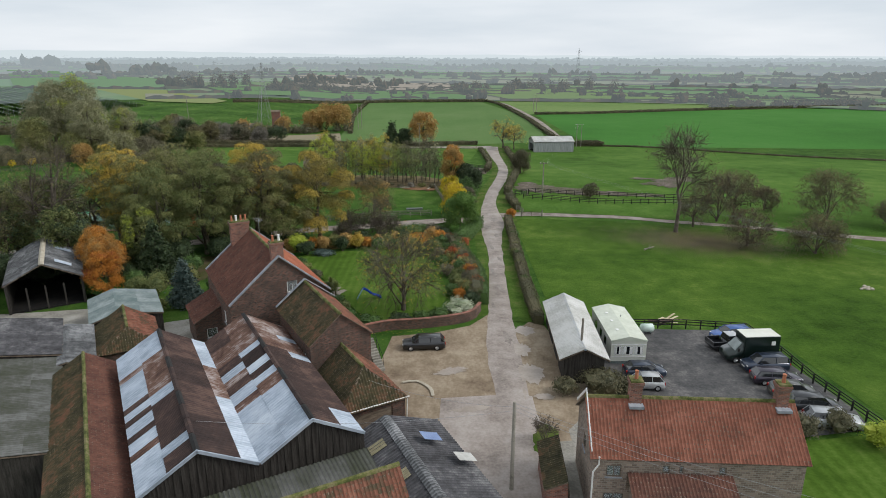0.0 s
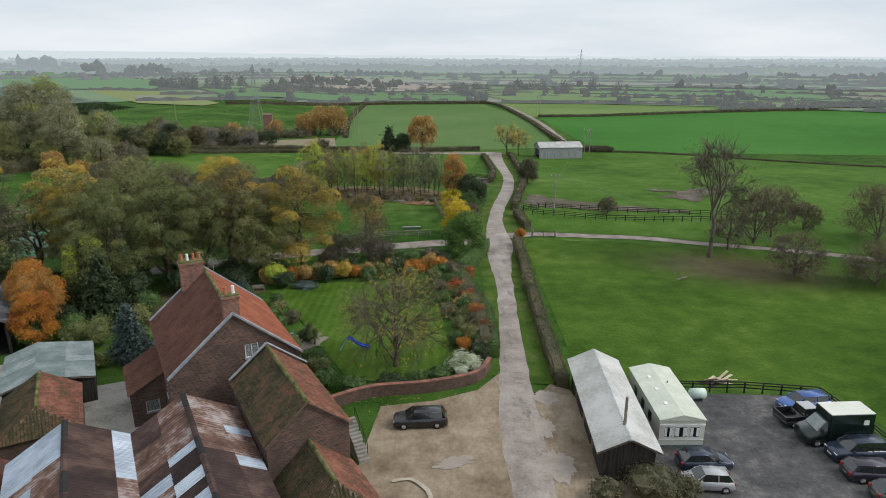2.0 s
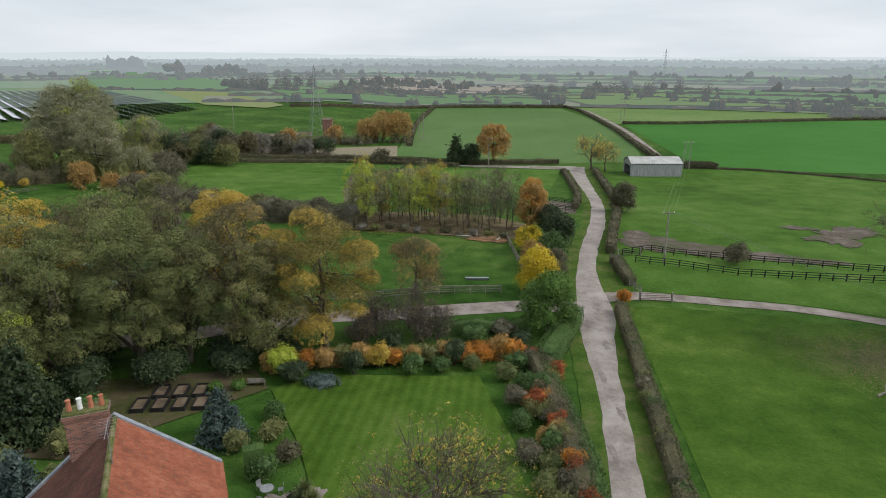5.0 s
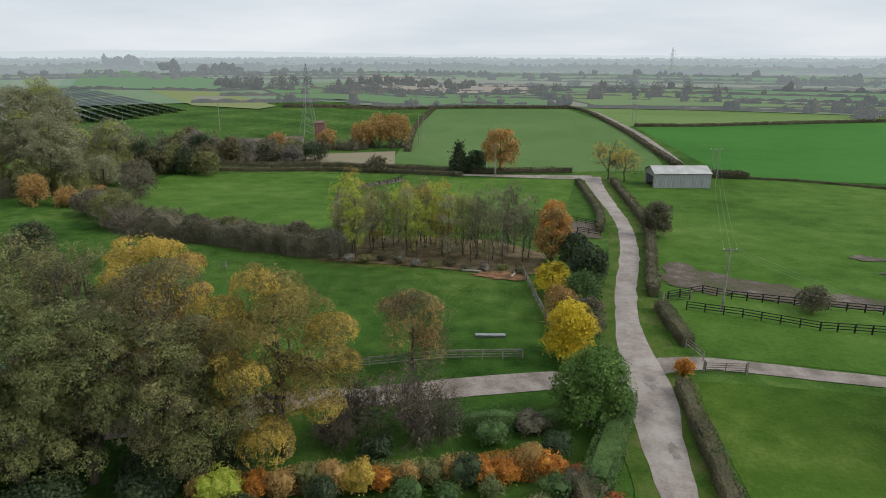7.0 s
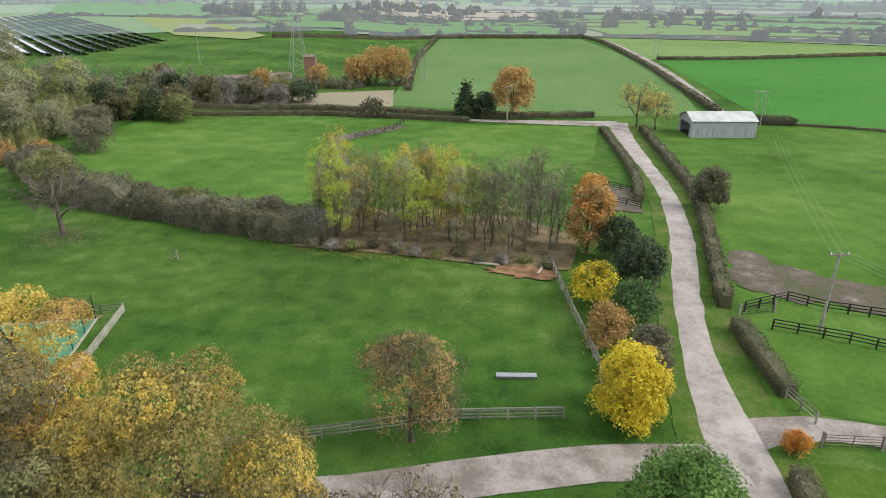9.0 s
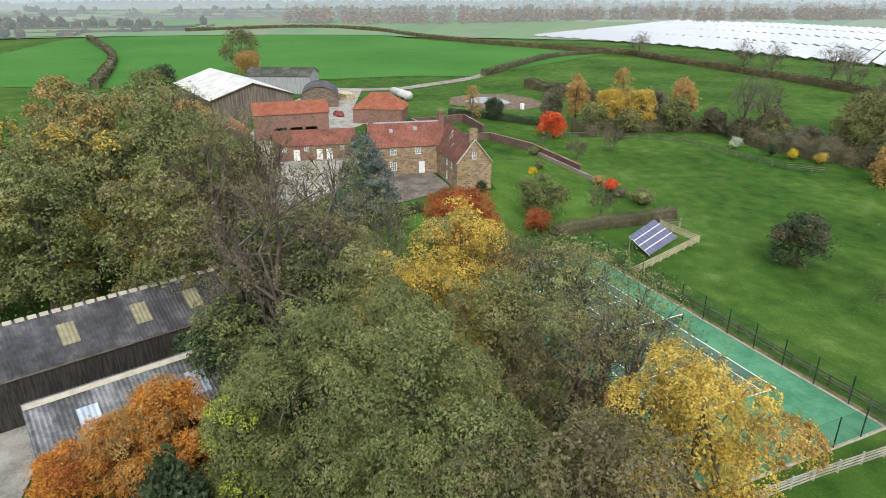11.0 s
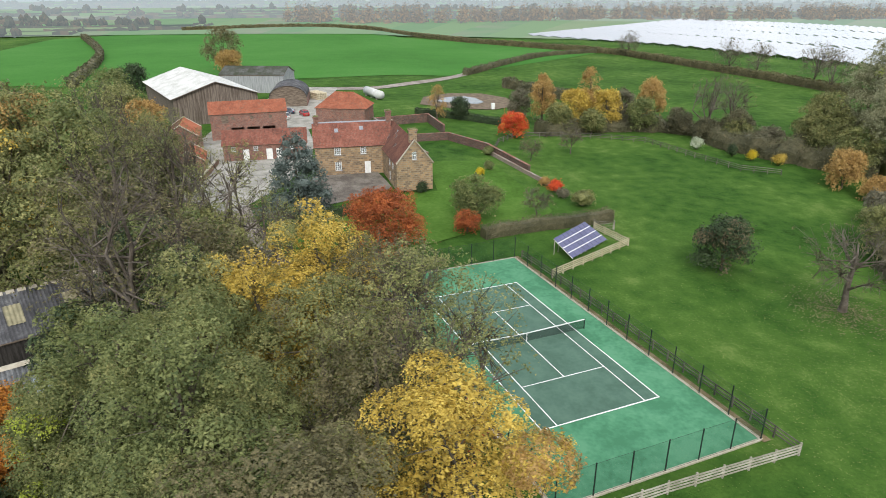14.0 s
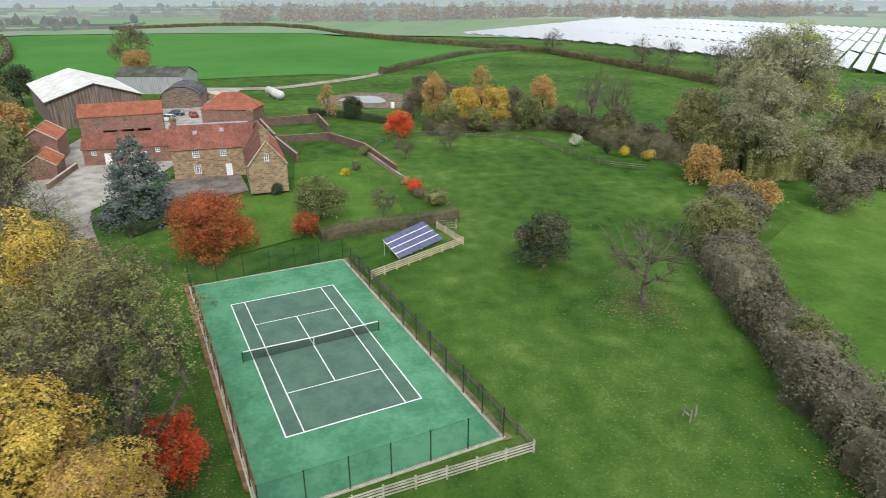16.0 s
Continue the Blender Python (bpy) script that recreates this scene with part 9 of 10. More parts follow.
for (x0, y0), (x1, y1) in zip(ring, ring[1:]):
    n = round(hypot(x1 - x0, y1 - y0) / 3.05)
    for k in range(n):
        me = shared_box("court_post", (0.07, 0.07, 2.75))
        ob = link_mesh("post", me, M["court_post"], cage)
        ob.matrix_basis = pose(x0 + (x1 - x0) * k / n, y0 + (y1 - y0) * k / n, 0.05)
    bm = bmesh.new()
    d = Vector((x1 - x0, y1 - y0, 0)).normalized()
    s = Vector((-d.y, d.x, 0)) * 0.006
    p, q = Vector((x0, y0, 0.12)), Vector((x1, y1, 0.12))
    bm.faces.new([bm.verts.new(c) for c in (p, q, q + Vector((0, 0, 2.6)), p + Vector((0, 0, 2.6)))])
    part("mesh_panel", bm, MESH, cage)
    for z in (0.14, 2.72):
        bm = bmesh.new()
        tube(bm, (x0, y0, z), (x1, y1, z), 0.012, 0.012, 4)
        part("wire", bm, M["court_post"], cage)

net = thing("tennis_net", -63.2, 123.3, 0.1, 14.9, "dark tennis net with a white top band", "tennis net")
for s in (-1, 1):
    bm = bmesh.new()
    tube(bm, (0, s * 6.4, 0), (0, s * 6.4, 1.1), 0.05, 0.05, 8)
    part("post", bm, M["court_post"], net)
bm = bmesh.new()
for s in (-1, 1):
    bm.faces.new([bm.verts.new(c) for c in ((0, 0, 0.03), (0, s * 6.35, 0.03), (0, s * 6.35, 1.02), (0, 0, 0.87))])
part("netting", bm, NET, net)
bm = bmesh.new()
for s in (-1, 1):
    slab(bm, (-0.03, 0, 0.93), (0.06, 0, 0), (0, s * 6.35, 0.13), 0.08)
part("top_band", bm, M["white_paint"], net)
bm = bmesh.new()
box(bm, -0.03, -0.03, 0, 0.03, 0.03, 0.9)
part("centre_strap", bm, M["white_paint"], net)

# ---- ground solar array ----
arr = thing("solar_array", -85.0, 136.0, 0.0, 0, "tilted blue solar array on a timber frame", "solar panels")
tl, tr, bl, br = Vector((-83.9, 132.1, 2.1)), Vector((-89.2, 138.0, 2.2)), Vector((-81.1, 133.8, 0.5)), Vector((-86.5, 140.3, 0.5))
o = Vector((-85.0, 136.0, 0.0))
for r in range(4):
    for c in range(8):
        f0, f1, g0, g1 = c / 8 + 0.004, (c + 1) / 8 - 0.004, r / 4 + 0.012, (r + 1) / 4 - 0.012
        at = lambda f, g: (tl.lerp(tr, f)).lerp(bl.lerp(br, f), g) - o
        bm = bmesh.new()
        slab(bm, at(f0, g0), at(f1, g0) - at(f0, g0), at(f0, g1) - at(f0, g0), 0.04)
        part("panel", bm, M["panel_near"], arr)
for c in range(9):
    at = lambda f, g: (tl.lerp(tr, f)).lerp(bl.lerp(br, f), g) - o
    bm = bmesh.new()
    tube(bm, at(c / 8, 0.08) - Vector((0, 0, 0.06)), Vector((*at(c / 8, 0.08).to_2d(), -0.1)), 0.05, 0.05, 6)
    part("leg", bm, M["timber_grey"], arr)
    bm = bmesh.new()
    tube(bm, at(c / 8, 0.0) - Vector((0, 0, 0.08)), at(c / 8, 1.0) - Vector((0, 0, 0.08)), 0.03, 0.03, 4)
    part("rafter", bm, M["white_paint"], arr)
for g in (0.25, 0.5, 0.75):
    bm = bmesh.new()
    slab(bm, at(0, g - 0.012) + Vector((0, 0, 0.004)), at(1, g) - at(0, g), (at(0, g + 0.012) - at(0, g - 0.012)), 0.03)
    part("clamp_strip", bm, M["white_paint"], arr)

# ---- vehicles ----
def paint(name, c, metal=0.3):
    return mat(name, [tuple(v * 0.85 for v in c), c], rough=0.3, metal=metal, scale=1.0, bump=0, coat=0.8, spec=0.5)


PAINT = {"black": paint("black_car_paint", (0.018, 0.019, 0.022)), "silver": paint("silver_car_paint", (0.50, 0.51, 0.52)), "blue": paint("bright_blue_car_paint", (0.05, 0.13, 0.40)), "navy": paint("dark_blue_car_paint", (0.022, 0.035, 0.065)),
         "grey": paint("grey_brown_car_paint", (0.085, 0.085, 0.08)), "green": paint("dark_green_van_paint", (0.010, 0.022, 0.018)), "plum": paint("dark_plum_car_paint", (0.04, 0.032, 0.05)), "red": paint("red_car_paint", (0.4, 0.02, 0.02)),
         "white": paint("white_car_paint", (0.62, 0.62, 0.60), 0.0)}
CAR_GLASS = mat("dark_car_glass", [(0.012, 0.014, 0.016), (0.02, 0.022, 0.024)], rough=0.08, bump=0, spec=0.6, coat=1.0)
LAMP_RED = mat("red_tail_lamp", [(0.35, 0.015, 0.012), (0.45, 0.02, 0.015)], rough=0.2, bump=0, coat=0.8)
LAMP_CLEAR = mat("clear_headlamp", [(0.6, 0.62, 0.64), (0.75, 0.76, 0.78)], rough=0.15, bump=0, coat=0.8)


def loft(bm, sections):
    """Skin a row of cross sections; each is x and a list of (half width, z) from sill to top."""
    rows = []
    for x, prof in sections:
        row = [bm.verts.new((x, -w, z)) for w, z in prof] + [bm.verts.new((x, w, z)) for w, z in reversed(prof)]
        rows.append(row)
    n = len(rows[0])
    for a, b in zip(rows, rows[1:]):
        for k in range(n):
            bm.faces.new((a[k], a[(k + 1) % n], b[(k + 1) % n], b[k]))
    bm.faces.new(rows[0][::-1])
    bm.faces.new(rows[-1])


def wheel(parent, x, y, r):
    bm = bmesh.new()
    tube(bm, (x, y - 0.11, r), (x, y + 0.11, r), r, r, 16)
    bmesh.ops.bevel(bm, geom=[e for e in bm.edges if len(e.link_faces) == 2 and any(len(f.verts) > 4 for f in e.link_faces)], offset=0.04, segments=1, affect="EDGES")
    w = part("wheel", bm, M["rubber"], parent, "black tyre on a grey rim", flat=False)
    s = 1 if y > 0 else -1
    bm = bmesh.new()
    tube(bm, (x, y + s * 0.08, r), (x, y + s * 0.118, r), r * 0.62, r * 0.58, 12)
    part("rim", bm, M["alloy"], w)
    for k in range(5):
        a = 2 * pi * k / 5
        bm = bmesh.new()
        tube(bm, (x, y + s * 0.122, r), (x + r * 0.55 * cos(a), y + s * 0.122, r + r * 0.55 * sin(a)), 0.035, 0.03, 4)
        part("spoke", bm, M["alloy"], w)


CARS = {  # length, half width, height, bonnet height, windscreen foot, roof start, roof end, tail foot, boot height
    "estate": (4.65, 0.90, 1.48, 0.92, 1.05, 1.75, 4.15, 4.55, 0.98),
    "hatch": (4.15, 0.87, 1.47, 0.93, 0.90, 1.60, 3.45, 4.00, 0.98),
    "suv": (4.60, 0.93, 1.72, 1.05, 1.00, 1.65, 4.20, 4.52, 1.08),
    "mini": (3.60, 0.82, 1.50, 0.95, 0.72, 1.35, 3.10, 3.50, 0.98),
}


def car(kind, x, y, yaw, colour, label, z=None):
    """A car that heads along its own -x: lower body, glazed cabin, roof, wheels, lamps and mirrors."""
    L, w, H, hb, wf, rs, re, tf, ht = CARS[kind]
    c = thing("car", x, y, (ground_z(x, y) + 0.06) if z is None else z, yaw, label, "car", "parked cars")
    m = pose(-L / 2, 0, 0)
    g = 0.2
    secs = []
    for px, top, k in ((0.0, hb * 0.72, 0.80), (0.12, hb * 0.84, 0.92), (0.5, hb * 0.93, 0.985), (wf, hb, 1.0), (L * 0.5, hb + 0.02, 1.0), (tf - 0.2, ht, 1.0), (L - 0.15, ht * 0.97, 0.95), (L, ht * 0.75, 0.85)):
        secs.append((px - L / 2, [(w * k * 0.90, g), (w * k * 0.99, g + 0.18), (w * k, (g + top) / 2 + 0.05), (w * k * 0.96, top - 0.05), (w * k * 0.86, top)]))
    bm = bmesh.new()
    loft(bm, secs)
    body = part("body", bm, PAINT[colour], c, flat=False)
    bm = bmesh.new()
    base = hb - 0.03
    loft(bm, [(wf - L / 2, [(w * 0.86, base), (w * 0.84, base + 0.02)]), (rs - L / 2, [(w * 0.90, base), (w * 0.70, H - 0.045)]), (re - L / 2, [(w * 0.90, base), (w * 0.70, H - 0.05)]), (tf - L / 2, [(w * 0.84, base), (w * 0.80, base + 0.06)])])
    part("window", bm, CAR_GLASS, c, "dark tinted glass cabin")
    bm = bmesh.new()
    loft(bm, [(rs - L / 2 + 0.02, [(w * 0.70, H - 0.06), (w * 0.66, H - 0.02)]), ((rs + re) / 2 - L / 2, [(w * 0.715, H - 0.05), (w * 0.66, H)]), (re - L / 2 - 0.02, [(w * 0.70, H - 0.06), (w * 0.66, H - 0.03)])])
    part("roof", bm, PAINT[colour], c, flat=False)
    for s in (-1, 1):
        for x0, x1 in ((wf, rs), (tf, re)):
            bm = bmesh.new()
            tube(bm, (x0 - L / 2, s * w * 0.85, base + 0.02), (x1 - L / 2, s * w * 0.705, H - 0.05), 0.045, 0.04, 5)
            part("pillar", bm, PAINT[colour], c)
        xm = (rs + re) / 2 - L / 2 + 0.1
        bm = bmesh.new()
        tube(bm, (xm, s * w * 0.905, base), (xm, s * w * 0.715, H - 0.05), 0.035, 0.03, 5)
        part("pillar", bm, PAINT[colour], c)
        bm = bmesh.new()
        box(bm, wf + 0.28 - L / 2, s * (w + 0.02) - 0.09, hb, wf + 0.42 - L / 2, s * (w + 0.02) + 0.09, hb + 0.13)
        part("mirror", bm, PAINT[colour], c)
        bm = bmesh.new()
        box(bm, 0.03 - L / 2, s * w * 0.66 - 0.16, hb * 0.66, 0.26 - L / 2, s * w * 0.66 + 0.16, hb * 0.80)
        part("headlamp", bm, LAMP_CLEAR, c)
        bm = bmesh.new()
        box(bm, L / 2 - 0.16, s * w * 0.74 - 0.10, ht * 0.66, L / 2 + 0.012, s * w * 0.74 + 0.10, ht * 0.92)
        part("tail_lamp", bm, LAMP_RED, c)
        for wx in (0.19 * L, 0.80 * L):
            wheel(c, wx - L / 2, s * (w - 0.10), 0.33)
    for xx, nm in ((-L / 2 - 0.012, "front_plate"), (L / 2 + 0.002, "rear_plate")):
        bm = bmesh.new()
        box(bm, xx, -0.26, 0.46, xx + 0.012, 0.26, 0.57)
        part(nm, bm, M["white_paint"] if nm == "front_plate" else M["skylight"], c)
    return c


car("estate", -2.1, 63.9, 4, "black", "dark grey estate car parked on the gravel yard")
car("hatch", 20.5, 58.7, 182, "navy", "dark blue hatchback parked beside the caravan")
car("mini", 19.8, 56.2, -4, "silver", "small silver hatchback parked beside the bush")
car("estate", 33.2, 67.6, 8, "blue", "bright blue estate car by the rail fence")
car("suv", 33.4, 60.0, 3, "navy", "dark blue off-road car in the row")
car("estate", 33.2, 57.3, 176, "plum", "dark purple estate car in the row")
car("hatch", 33.5, 54.7, 175, "grey", "grey hatchback in the row")
car("suv", 33.9, 52.0, 174, "black", "black crossover car in the row")
car("estate", 34.4, 49.6, 170, "silver", "silver estate car at the row end")
car("hatch", -181.3, 91.4, 80, "navy", "dark blue car in the manor farmyard")
car("hatch", -178.4, 96.0, 20, "red", "red car in the manor farmyard")
car("suv", -174.0, 90.6, 60, "white", "white car in the manor farmyard")

van = thing("horse_lorry", 33.0, 62.4, ground_z(33, 62.4) + 0.06, 3, "dark green horse lorry with a cream roof", "lorry", "parked cars")
bm = bmesh.new()
loft(bm, [(-3.0, [(0.80, 0.35), (0.95, 0.6), (0.92, 1.05)]), (-2.75, [(0.95, 0.3), (1.0, 0.7), (0.92, 1.25)]), (-2.2, [(0.98, 0.3), (1.02, 0.8), (0.94, 1.45)]), (-1.5, [(1.0, 0.3), (1.02, 1.2), (0.82, 2.25)]), (-1.1, [(1.0, 0.3), (1.02, 1.2), (0.82, 2.35)])])
part("cab", bm, PAINT["green"], van, flat=False)
bm = bmesh.new()
loft(bm, [(-2.24, [(0.84, 1.47), (0.80, 1.50)]), (-1.62, [(0.84, 1.48), (0.74, 2.24)]), (-1.55, [(0.84, 1.48), (0.74, 2.27)])])
part("windscreen", bm, mat("pale_windscreen", [(0.18, 0.21, 0.20), (0.26, 0.30, 0.29)], rough=0.1, bump=0, coat=1.0), van)
bm = bmesh.new()
box(bm, -1.35, -1.06, 0.5, 2.45, 1.06, 3.0)
bmesh.ops.bevel(bm, geom=bm.edges[:], offset=0.05, segments=2, affect="EDGES")
part("box_body", bm, PAINT["green"], van)
bm = bmesh.new()
box(bm, -1.32, -1.02, 3.0, 2.42, 1.02, 3.06)
part("roof", bm, M["cream_panel"], van)
for s in (-1, 1):
    bm = bmesh.new()
    box(bm, 1.5, s * 1.065 - 0.01, 2.05, 1.95, s * 1.065 + 0.01, 2.5)
    part("window", bm, M["white_paint"], van)
    for wx in (-2.1, 1.4):
        wheel(van, wx, s * 0.92, 0.38)
    bm = bmesh.new()
    box(bm, -2.98, s * 0.66 - 0.15, 0.72, -2.8, s * 0.66 + 0.15, 0.95)
    part("headlamp", bm, LAMP_CLEAR, van)
    bm = bmesh.new()
    box(bm, -2.0, s * 1.1 - 0.1, 1.45, -1.88, s * 1.1 + 0.1, 1.8)
    part("mirror", bm, M["black"], van)

pick = thing("pickup_truck", 32.0, 65.2, ground_z(32, 65.2) + 0.06, 188, "dark pickup truck with an open load bed", "pickup", "parked cars")
bm = bmesh.new()
loft(bm, [(-2.5, [(0.75, 0.35), (0.88, 0.6), (0.82, 0.9)]), (-2.2, [(0.88, 0.3), (0.92, 0.7), (0.86, 1.05)]), (-1.3, [(0.9, 0.3), (0.93, 0.8), (0.86, 1.1)]), (0.75, [(0.9, 0.3), (0.93, 0.8), (0.88, 1.12)]), (0.8, [(0.9, 0.3), (0.93, 0.6), (0.9, 0.72)]), (2.5, [(0.9, 0.4), (0.93, 0.6), (0.9, 0.72)])])
part("body", bm, PAINT["black"], pick, flat=False)
bm = bmesh.new()
loft(bm, [(-1.3, [(0.82, 1.08), (0.8, 1.1)]), (-0.6, [(0.84, 1.08), (0.66, 1.66)]), (0.6, [(0.84, 1.08), (0.66, 1.66)]), (0.78, [(0.82, 1.08), (0.78, 1.12)])])
part("window", bm, CAR_GLASS, pick)
bm = bmesh.new()
box(bm, -0.6, -0.64, 1.66, 0.6, 0.64, 1.71)
part("roof", bm, PAINT["silver"], pick)
for a in ((0.8, -0.93, 2.5, -0.86), (0.8, 0.86, 2.5, 0.93), (2.43, -0.86, 2.5, 0.86)):
    bm = bmesh.new()
    box(bm, a[0], a[1], 0.72, a[2], a[3], 1.15)
    part("bed_side", bm, PAINT["black"], pick)
for s in (-1, 1):
    for wx in (-1.6, 1.6):
        wheel(pick, wx, s * 0.84, 0.36)

# ---- static caravan ----
cv = thing("static_caravan", 19.45, 65.5, ground_z(19.4, 65.5), -90, "cream static caravan with a bay window end", "caravan")
bm = bmesh.new()
prism(bm, [(-1.85, 0.45), (1.85, 0.45), (1.85, 2.75), (-1.85, 2.75)], -4.5, 4.5, Matrix(((0, 1, 0, 0), (1, 0, 0, 0), (0, 0, 1, 0), (0, 0, 0, 1))))
part("body", bm, M["cream_panel"], cv)
bm = bmesh.new()
prism(bm, [(-1.92, 2.75), (1.92, 2.75), (1.92, 2.85), (0, 3.3), (-1.92, 2.85)], -4.6, 4.6, Matrix(((0, 1, 0, 0), (1, 0, 0, 0), (0, 0, 1, 0), (0, 0, 0, 1))))
part("roof", bm, M["roof_cream"], cv)
for k, (y0, y1) in enumerate(((-1.5, -0.75), (-0.65, 0.5), (0.6, 1.5))):
    bm = bmesh.new()
    box(bm, 4.5, y0, 1.2, 4.53, y1, 2.2)
    w = part("window", bm, M["white_paint"], cv)
    bm = bmesh.new()
    box(bm, 4.53, y0 + 0.06, 1.26, 4.54, y1 - 0.06, 2.14)
    part("pane", bm, CAR_GLASS, w)
    for c0, c1 in ((y0 + 0.08, y0 + 0.36 * (y1 - y0)), (y1 - 0.36 * (y1 - y0), y1 - 0.08)):
        bm = bmesh.new()
        box(bm, 4.541, c0, 1.3, 4.546, c1, 2.1)
        part("curtain", bm, M["white_paint"], w, "pale net curtain behind the glass")
for x0 in (1.6, -0.4, -2.6):
    for s in (-1, 1):
        bm = bmesh.new()
        box(bm, x0, s * 1.86 - 0.015, 1.3, x0 + 0.8, s * 1.86 + 0.015, 2.15)
        part("window", bm, CAR_GLASS, cv)
bm = bmesh.new()
box(bm, -4.45, -1.8, 0.0, 4.45, 1.8, 0.45)
part("skirt", bm, M["tin_green"], cv)
bm = bmesh.new()
tube(bm, (-1.0, 0.5, 3.1), (-1.0, 0.5, 3.4), 0.06, 0.06, 6)
part("flue", bm, M["metal_grey"], cv)
bm = bmesh.new()
box(bm, 4.5, -1.85, 2.3, 4.56, 1.85, 2.42)
box(bm, 4.5, -1.85, 0.95, 4.54, 1.85, 1.02)
part("trim_band", bm, M["white_paint"], cv)
for dx in (-2.4, -0.2, 2.2):
    bm = bmesh.new()
    box(bm, dx, -0.9, 3.06, dx + 0.4, -0.55, 3.16)
    part("roof_vent", bm, M["white_paint"], cv)

# ---- yard and garden things ----
tank = thing("gas_tank", 23.9, 69.0, None, 0, "pale green gas tank on feet by the fence", "tank")
bm = bmesh.new()
tube(bm, (-0.75, 0, 0.75), (0.75, 0, 0.75), 0.5, 0.5, 16)
bmesh.ops.bevel(bm, geom=[e for e in bm.edges if any(len(f.verts) > 4 for f in e.link_faces)], offset=0.12, segments=2, affect="EDGES")
part("vessel", bm, M["pale_mint"], tank, flat=False)
for xx in (-0.5, 0.5):
    bm = bmesh.new()
    box(bm, xx - 0.06, -0.3, 0, xx + 0.06, 0.3, 0.35)
    part("foot", bm, M["metal_grey"], tank)
rubble = thing("timber_pile", 27.2, 72.4, None, 12, "heap of pale boards and rubble in the pasture", "pile")
for k in range(14):
    bm = bmesh.new()
    a, l = random.uniform(-40, 40), random.uniform(1.2, 2.6)
    box(bm, -l / 2, -0.12, 0, l / 2, 0.12, 0.06, pose(random.uniform(-1.2, 1.2), random.uniform(-0.6, 0.6), 0.05 + 0.03 * k, random.uniform(-6, 6), random.uniform(-6, 6), a))
    part("board", bm, M["timber_new"] if k % 3 else M["rust"], rubble)
log = thing("fallen_branch", 34.7, 103.0, None, 30, "bleached fallen branch lying in the pasture", "branch")
bm = bmesh.new()
tube(bm, (-1.1, 0, 0.12), (1.1, 0.1, 0.2), 0.14, 0.08)
tube(bm, (0.1, 0, 0.15), (0.6, 0.5, 0.7), 0.08, 0.03)
tube(bm, (-0.3, 0, 0.15), (-0.5, -0.5, 0.5), 0.07, 0.03)
part("limb", bm, M["timber_grey"], log)
trough = thing("feed_trough", -6.0, 131.4, None, 5, "long low grey feed trough in the paddock", "trough")
bm = bmesh.new()
prism(bm, [(-0.3, 0.35), (0.3, 0.35), (0.24, 0.35), (0.16, 0.08), (-0.16, 0.08), (-0.24, 0.35)][0:2] + [(0.18, 0.0), (-0.18, 0.0)], -1.7, 1.7, Matrix(((0, 1, 0, 0), (1, 0, 0, 0), (0, 0, 1, 0), (0, 0, 0, 1))))
part("bowl", bm, M["metal_grey"], trough)
stump = thing("tree_guard", -46.6, 151.6, None, 10, "small wooden tree guard in the meadow", "tree guard")
for a, b in ((-0.4, -0.4), (0.4, -0.4), (0, 0.45)):
    bm = bmesh.new()
    box(bm, a - 0.05, b - 0.05, 0, a + 0.05, b + 0.05, 1.1)
    part("stake", bm, M["timber_grey"], stump)
for z in (0.5, 0.9):
    bm = bmesh.new()
    box(bm, -0.5, -0.45, z, 0.5, -0.4, z + 0.08)
    part("rail", bm, M["timber_grey"], stump)

slide = thing("garden_slide", -10.6, 78.4, None, 8, "blue plastic slide with a ladder on the lawn", "slide")
bm = bmesh.new()
prev = None
for k in range(9):
    f = k / 8
    x, z = 0.2 + 2.3 * f, 1.35 * (1 - f) ** 1.15 + 0.12 + 0.08 * sin(f * 9)
    row = [bm.verts.new((x, yy, z + dz)) for yy, dz in ((-0.28, 0.16), (-0.24, 0), (0.24, 0), (0.28, 0.16), (0.24, -0.04), (-0.24, -0.04))]
    if prev:
        for i in range(6):
            bm.faces.new((prev[i], prev[(i + 1) % 6], row[(i + 1) % 6], row[i]))
    prev = row
part("chute", bm, M["blue_plastic"], slide)
for s in (-0.24, 0.24):
    bm = bmesh.new()
    tube(bm, (-0.75, s, 0), (0.2, s, 1.6), 0.035, 0.035)
    part("ladder_rail", bm, M["blue_pale"], slide)
for k in range(4):
    bm = bmesh.new()
    tube(bm, (-0.6 + k * 0.22, -0.24, 0.26 + k * 0.37), (-0.6 + k * 0.22, 0.24, 0.26 + k * 0.37), 0.025, 0.025)
    part("rung", bm, M["blue_pale"], slide)

